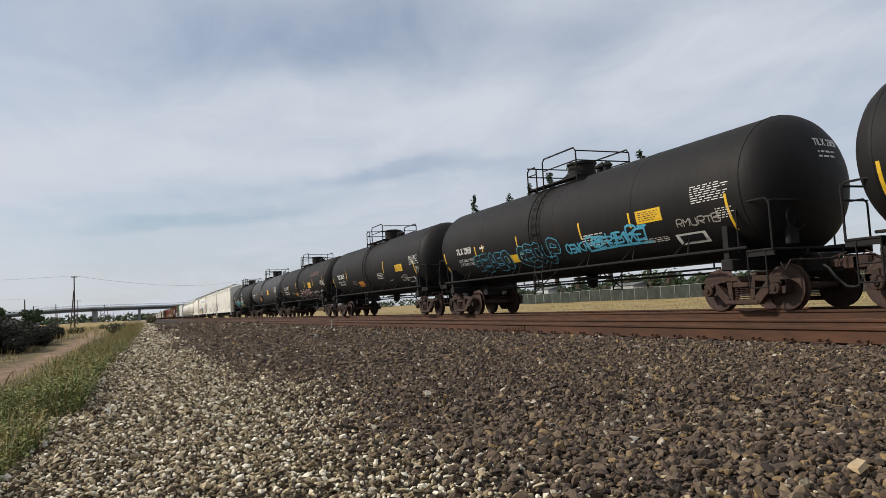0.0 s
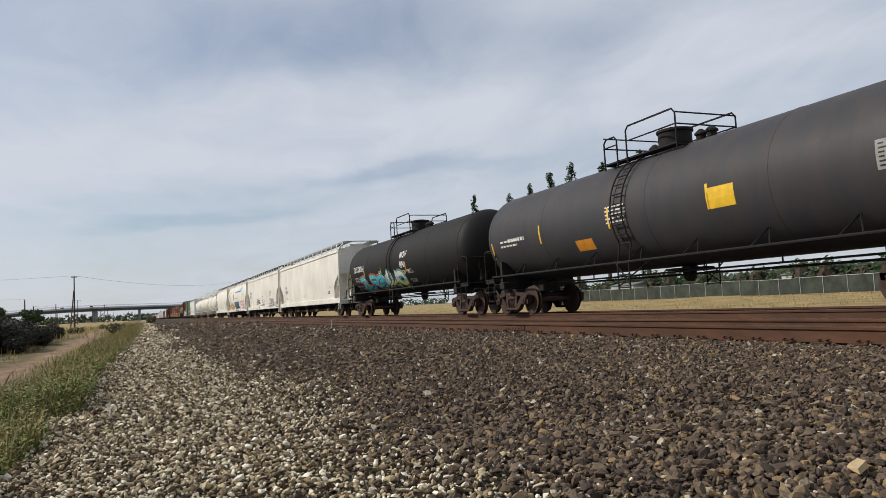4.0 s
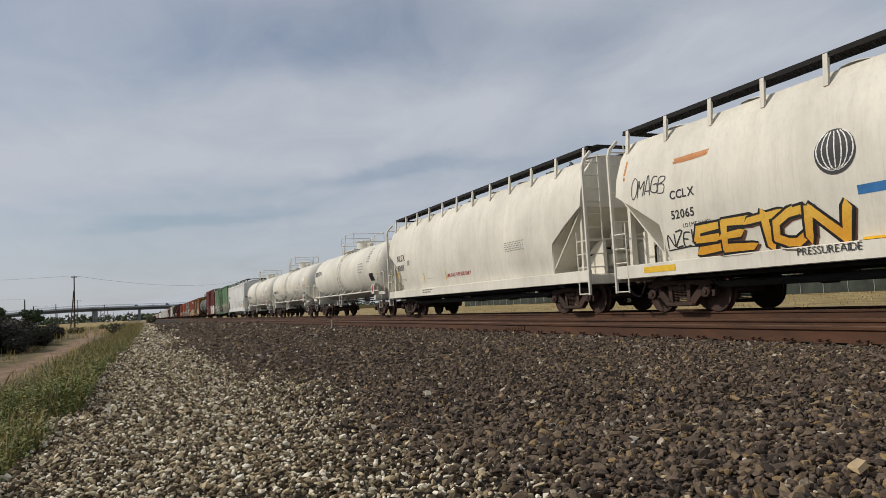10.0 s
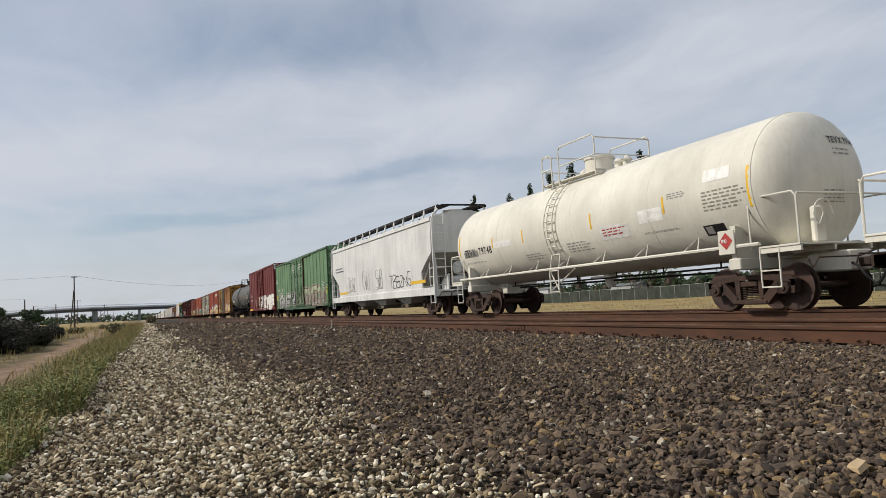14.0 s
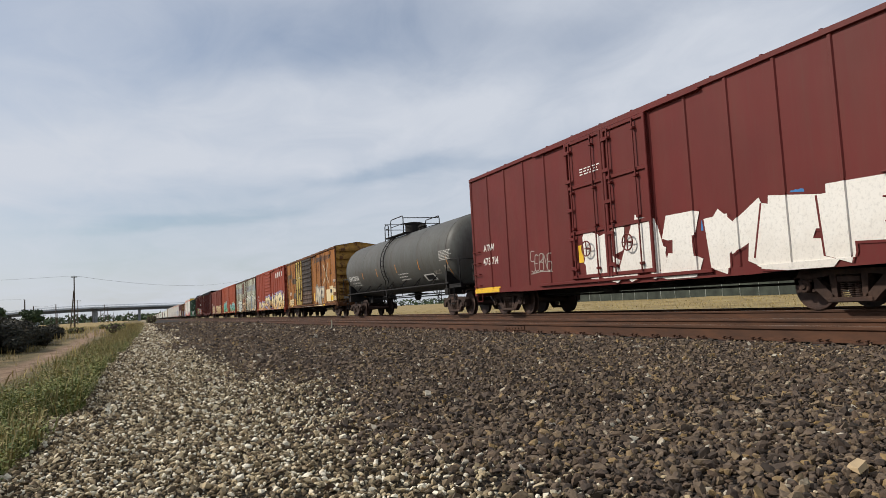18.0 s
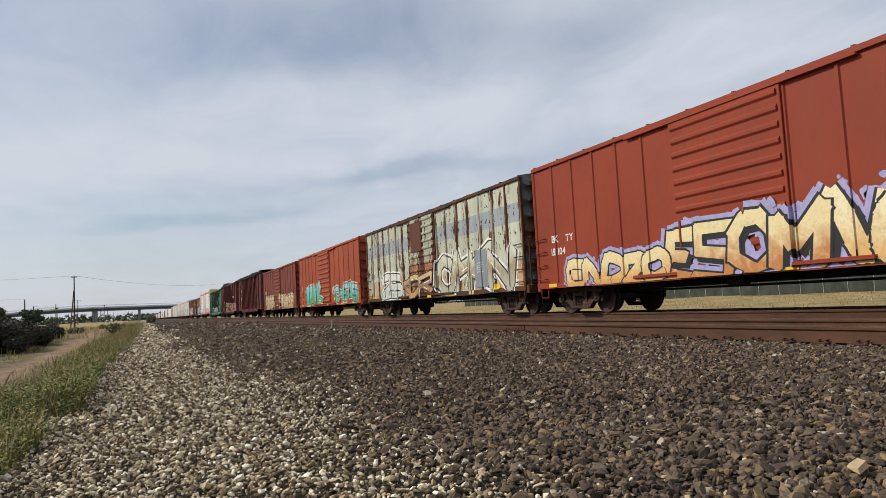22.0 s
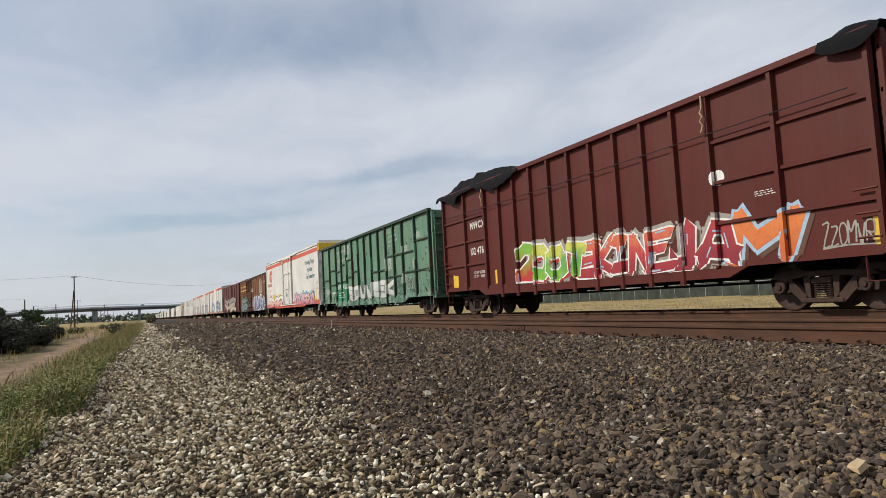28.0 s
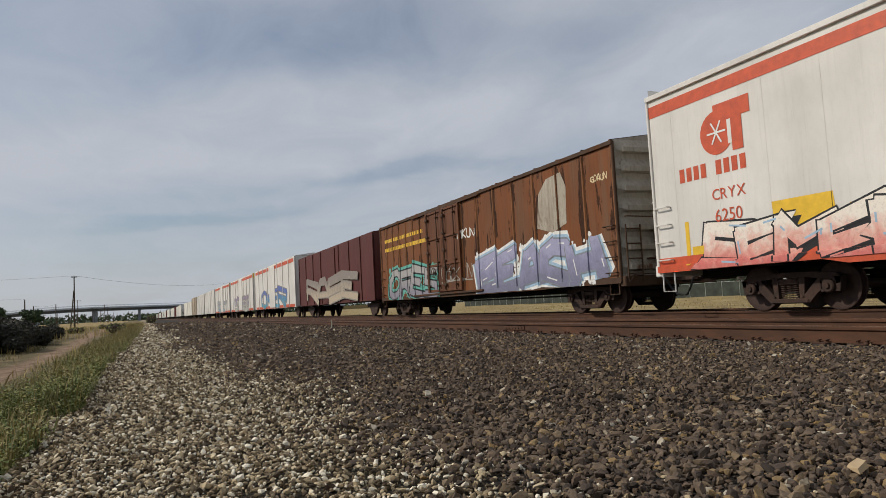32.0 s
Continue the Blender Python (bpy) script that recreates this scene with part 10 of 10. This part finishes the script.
panel(Y_[0], Y_[1], 0.49, 0.97, 0.57, 0.73, YP, "bare_patch", ragged=0.2, label='pale patch of flaked paint')
panel(Y_[0], Y_[1], 4.17, 3.6, 1.14, 0.62, YP, "bare_patch", ragged=0.2, label='pale patch of flaked paint')
panel(Y_[0], Y_[1], 9.12, 1.43, 1.07, 0.39, YP, "bare_patch", ragged=0.2, label='pale patch of flaked paint')
for k, (y, z, w, h) in enumerate(((-5.0, 3.0, 1.1, 1.2), (-0.2, 2.4, 1.2, 0.8), (1.4, 3.4, 1.2, 0.8), (4.2, 2.4, 1.2, 0.9), (-7.6, 2.4, 0.7, 0.9), (7.0, 1.2, 1.1, 0.7))):
    panel(Y_[0], Y_[1], y, z, w, h, YF, "fresh_panel", "brighter green repainted patch", 0.0042, 0.0, 0.25)
YK = plain("2a3a34", 0.6)
for k in range(9):
    scribble(Y_[0], Y_[1], 8.6 - k * 1.9, 1.05, 1.1, 0.8, YK if k % 3 else YP, 300 + k, 4, 0.03)
for rc in (Z_,):
    for s in (-1, 1):
        part("red_stripe", Shape().box(s * 1.626, s * 1.631, -1.68, 1.98, 4.55, 4.82), ORANGE, rc[0])
        part("red_stripe", Shape().box(s * 1.552, s * 1.558, -10.93, 10.93, 4.55, 4.82), ORANGE, rc[0])
        part("foot_stripe", Shape().box(s * 1.552, s * 1.558, -10.93, 10.93, 1.08, 1.26), ORANGE, rc[0])
        for k in range(17):
            y = -10.2 + 20.4 * k / 16
            part("panel_seam", Shape().box(s * 1.549, s * 1.5535, y - 0.006, y + 0.006, 1.28, 4.54), REEFER, rc[0])
    part("yellow_end_cap", Shape().box(-1.54, 1.54, -11.14, -10.96, 4.55, 5.06, 0.01), M_YELLOW, rc[0], "yellow end band")
sl = Mat("slogan_print", 0.5)
sl.color(sl.ramp(sl.island(), [(0.0, rgb("1f4f96")), (0.35, rgb("2f6fa8")), (0.6, rgb("3f9a7a")), (0.8, rgb("a89a3a"))]))
SLOGAN = sl.m
lettering(Z_[0], Z_[1], "Protecting Today's", -6.65, 3.85, 0.3, SLOGAN, slant=0.3, squeeze=0.78, off=0.012)
lettering(Z_[0], Z_[1], "Perishables", -7.33, 3.31, 0.29, SLOGAN, slant=0.3, squeeze=0.78, off=0.012)
lettering(Z_[0], Z_[1], "For Tomorrow", -7.03, 2.8, 0.34, SLOGAN, slant=0.3, squeeze=0.78, off=0.012)
bars(Z_[0], Z_[1], -7.84, 2.56, 1.13, 0.01, 1, M_GREY_TAG, 62)
bars(Z_[0], Z_[1], -8.5, 1.5, 1.37, 0.55, 6, GHOST, 63)
mural(Z_[0], Z_[1], "KAWKERNA", -2.44, -9.34, 0.81, 1.77, spray("c05058", "dcb0ac", 0.81, 1.77, "cc9094"), PURPLE_D, 29, glow=CYAN, tilt=16.0, shine=WHITE_P, grow=1.35, fat=0.36, line=0.022, tip=1.2, block=RED_P)
mural(Z_[0], Z_[1], "SEMSERZ", 9.28, 2.7, 0.77, 1.82, spray("d07068", "ece2d4", 0.77, 1.82, "e0a898"), BLACK_P, 30, tilt=14.0, fat=0.4, line=0.018, grow=1.4, tip=0.9, shine=PALE_BLUE, block=BLACK_P)
for ty, tz, tw in ((7.6, 1.6, 1.3), (4.6, 1.55, 1.2), (9.3, 0.95, 0.8), (6.0, 1.35, 0.8)):
    panel(Z_[0], Z_[1], ty, tz, tw, 0.5, M_YELLOW, "yellow_block", "yellow sprayed block", 0.0035, 0.1)
panel(Z_[0], Z_[1], -9.44, 1.21, 0.52, 0.21, M_YELLOW, "sign", off=0.012)
bars(Z_[0], Z_[1], -9.51, 1.25, 0.38, 0.14, 2, BROWN_P, 64)
panel(Z_[0], Z_[1], -9.95, 1.13, 0.13, 0.88, M_YELLOW, "reflector")
panel(Z_[0], Z_[1], -6.7, 0.95, 0.13, 0.57, M_YELLOW, "reflector")
panel(Z_[0], Z_[1], -3.98, 0.81, 0.13, 0.72, M_YELLOW, "reflector")
panel(Z_[0], Z_[1], -1.42, 1.29, 0.13, 0.62, M_YELLOW, "reflector")
scribble(Z_[0], Z_[1], -8.05, 1.43, 0.51, 0.31, GHOST, 107, 4, 0.03)
scribble(Z_[0], Z_[1], -9.31, 0.88, 0.51, 0.19, LILAC, 108, 5, 0.03)
em = Shape()
ring = [(8.87 + 0.46 * math.cos(a), 3.74 + 0.46 * math.sin(a)) for a in np.linspace(0, 2 * math.pi, 25)[:-1]]
Z_[1].poly(em, ring, 0.007)
part("emblem", em, ORANGE, Z_[0], "orange round emblem", None, 0)
panel(Z_[0], Z_[1], 8.87 + 0.05, 3.74 + 0.22, 0.95, 0.36, ORANGE, "emblem_bar", "", 0.0085)
panel(Z_[0], Z_[1], 8.87 - 0.40, 3.74 - 0.46, 0.28, 0.9, ORANGE, "emblem_bar", "", 0.0100)
panel(Z_[0], Z_[1], 8.87 - 0.30, 3.74 - 0.30, 0.10, 0.50, REEFER, "emblem_gap", "", 0.0115)
fl = Shape()
for k in range(6):
    a = k * math.pi / 3
    fy, fz = 8.87, 3.74
    ca, sa = math.cos(a), math.sin(a)
    Z_[1].poly(fl, [(fy - 0.02 * sa, fz + 0.02 * ca), (fy + 0.26 * ca - 0.02 * sa, fz + 0.26 * sa + 0.02 * ca), (fy + 0.26 * ca + 0.02 * sa, fz + 0.26 * sa - 0.02 * ca), (fy + 0.02 * sa, fz - 0.02 * ca)], 0.016 + 0.0004 * k)
part("snowflake", fl, WHITE_P, Z_[0], "white snowflake", None, 0)
for k in range(9):
    if k != 4:
        panel(Z_[0], Z_[1], 10.04 - 0.215 * k, 2.87, 0.15, 0.30, ORANGE, "brand_block", "", 0.006, 0.0)
bars(Z_[0], Z_[1], 9.38, 2.7, 1.42, 0.0, 1, GHOST, 66)
lettering(Z_[0], Z_[1], "CRYX", 9.12, 2.35, 0.23, ORANGE, style='r', off=0.012)
lettering(Z_[0], Z_[1], "6250", 9.08, 1.89, 0.26, ORANGE, style='r', off=0.012)
panel(Z_[0], Z_[1], 10.0, 1.05, 0.12, 0.95, M_YELLOW, "reflector")
panel(Z_[0], Z_[1], 9.81, 1.26, 0.45, 0.18, M_YELLOW, "sign", off=0.012)
bars(AA[0], AA[1], 8.94, 3.03, 6.5, 0.87, 2, M_YELLOW, 67)
part("shield_emblem", AA[1].poly(Shape(), [(-5.7, 2.62), (-6.58, 2.4), (-7.33, 2.59), (-7.4, 3.64), (-7.15, 4.09), (-6.37, 4.02), (-5.89, 3.64)], 0.008), paint("b8b0a0", 0.7, 0.6, 0.28, 73, "6a4a34"), AA[0], "worn white shield emblem", None, 0)
mural(AA[0], AA[1], "BEACH", -1.51, -8.84, 0.78, 2.15, spray("75758a", "a09eba", 0.78, 2.15, "8886a2"), GREY_BLUE, 31, glow=WHITE_P, rim=PALE_BLUE, tilt=8.0, fat=0.42, line=0.015, shine=WHITE_P)
mural(AA[0], AA[1], "ORES", 8.41, 2.26, 0.78, 2.1, spray("8a8690", "a8a4a0", 0.78, 2.10), BLACK_P, 32, glow=TEAL)
scribble(AA[0], AA[1], 0.08, 2.88, 1.36, 0.37, WHITE_P, 109, 4, 0.05)
scribble(AA[0], AA[1], -8.6, 3.5, 0.73, 0.21, CREAM_P, 111, 5, 0.03)
scribble(AA[0], AA[1], 1.78, 1.34, 2.75, 0.7, SILVER, 112, 6, 0.05)
for fc, txt, f1, sd in ((27, "RASE", ("b8a890", "8a8078"), 41), (28, "OKER", ("4a90a8", "5a6aa8"), 42), (29, "BIMES", ("a8a8a0", "8a7a90"), 43), (30, "SOKET", ("88a0a8", "9a9aa0"), 44)):
    fcar = CARS[fc][0]
    mural(fcar, Face("flat", 1.57 if fc == 27 else 1.51), txt, 6.5, -6.5, 1.0, 2.6, spray(f1[0], f1[1], 1.0, 2.6), GHOST, sd)
    if fc > 27:
        part("red_stripe", Shape().box(-1.515, -1.505, -10.3, 10.3, 4.45, 4.75), ORANGE, fcar)
        part("foot_stripe", Shape().box(-1.515, -1.505, -10.3, 10.3, 0.87, 1.1), ORANGE, fcar)
        part("yellow_end_cap", Shape().box(-1.48, 1.48, -10.85 + 0.0, -10.80, 4.4, 4.88), M_YELLOW, fcar)
tarp(W_[0], -9.5, 9.6, 1.52, 4.62, 0.16, 5, 0.28)
tarp(X_[0], 2.7, 9.3, 1.52, 4.60, 0.36, 6, 0.55, True)
tarp(X_[0], -9.25, -8.1, 1.52, 4.60, 0.14, 7, 0.22, True)
for gc in (W_, X_):
    for s in (-1, 1):
        rope = Shape().pipe([(-1.66, s * 5.3, 4.58), (-1.67, s * 5.3, 4.3), (-1.70, s * 5.28, 4.22), (-1.70, s * 5.34, 4.12), (-1.70, s * 5.26, 4.05), (-1.67, s * 5.31, 3.95), (-1.69, s * 5.27, 3.80)], 0.022, 6)
        part("tie_rope", rope, M_ROPE, gc[0], "frayed beige tie rope")
    part("tie_cable", Shape().pipe([(-1.65, 8.6, 3.75), (-1.65, 0, 3.72), (-1.65, -8.6, 3.75)], 0.012, 4), M_UNDER, gc[0])



# ---------------------------------------------------------------- movement
def motions():
    """The whole train rolls by on its track; every wheelset turns as far as it rolls; cars cross the overpass."""
    for car, x, v, t0 in ROAD_CARS:
        rows = []
        for k in range(17):
            at = min(168.0, max(-186.0, x + v * (2.0 * k - t0)))
            rows.append((2.0 * k, pose(at, 640 - 3.0, deck_z(at) + 0.02, 0, -math.degrees(math.atan2(deck_z(at + 4) - deck_z(at - 4), 8.0)), 0)))
        walk(car, rows)
    times = [0.5 * k for k in range(65)]
    way = [gone(t) for t in times]
    for car, c, ts in CARS:
        walk(car, [(t, pose(TRAIN_X, c - s, 0)) for t, s in zip(times, way)])
    spin = [(k / 30, math.degrees(gone_fine[k] / WHEEL_R)) for k in range(961)]
    first = {}
    for car, c, ts in CARS:
        for tr in car.children:
            for w in tr.children:
                if not w.name.startswith("wheelset"):
                    continue
                side = w.location.y > 0
                if side not in first:
                    y = w.location.y
                    walk(w, [(t, pose(0, y, WHEEL_R, a, 0, 0)) for t, a in spin])
                    first[side] = w
                else:
                    w.rotation_mode = "QUATERNION"
                    keys = w.animation_data_create()
                    keys.action = first[side].animation_data.action
                    keys.action_slot = first[side].animation_data.action_slot


gone_fine = [gone(0.1 * (k // 3)) + (gone(0.1 * (k // 3) + 0.1) - gone(0.1 * (k // 3))) * (k % 3) / 3 for k in range(961)]
motions()
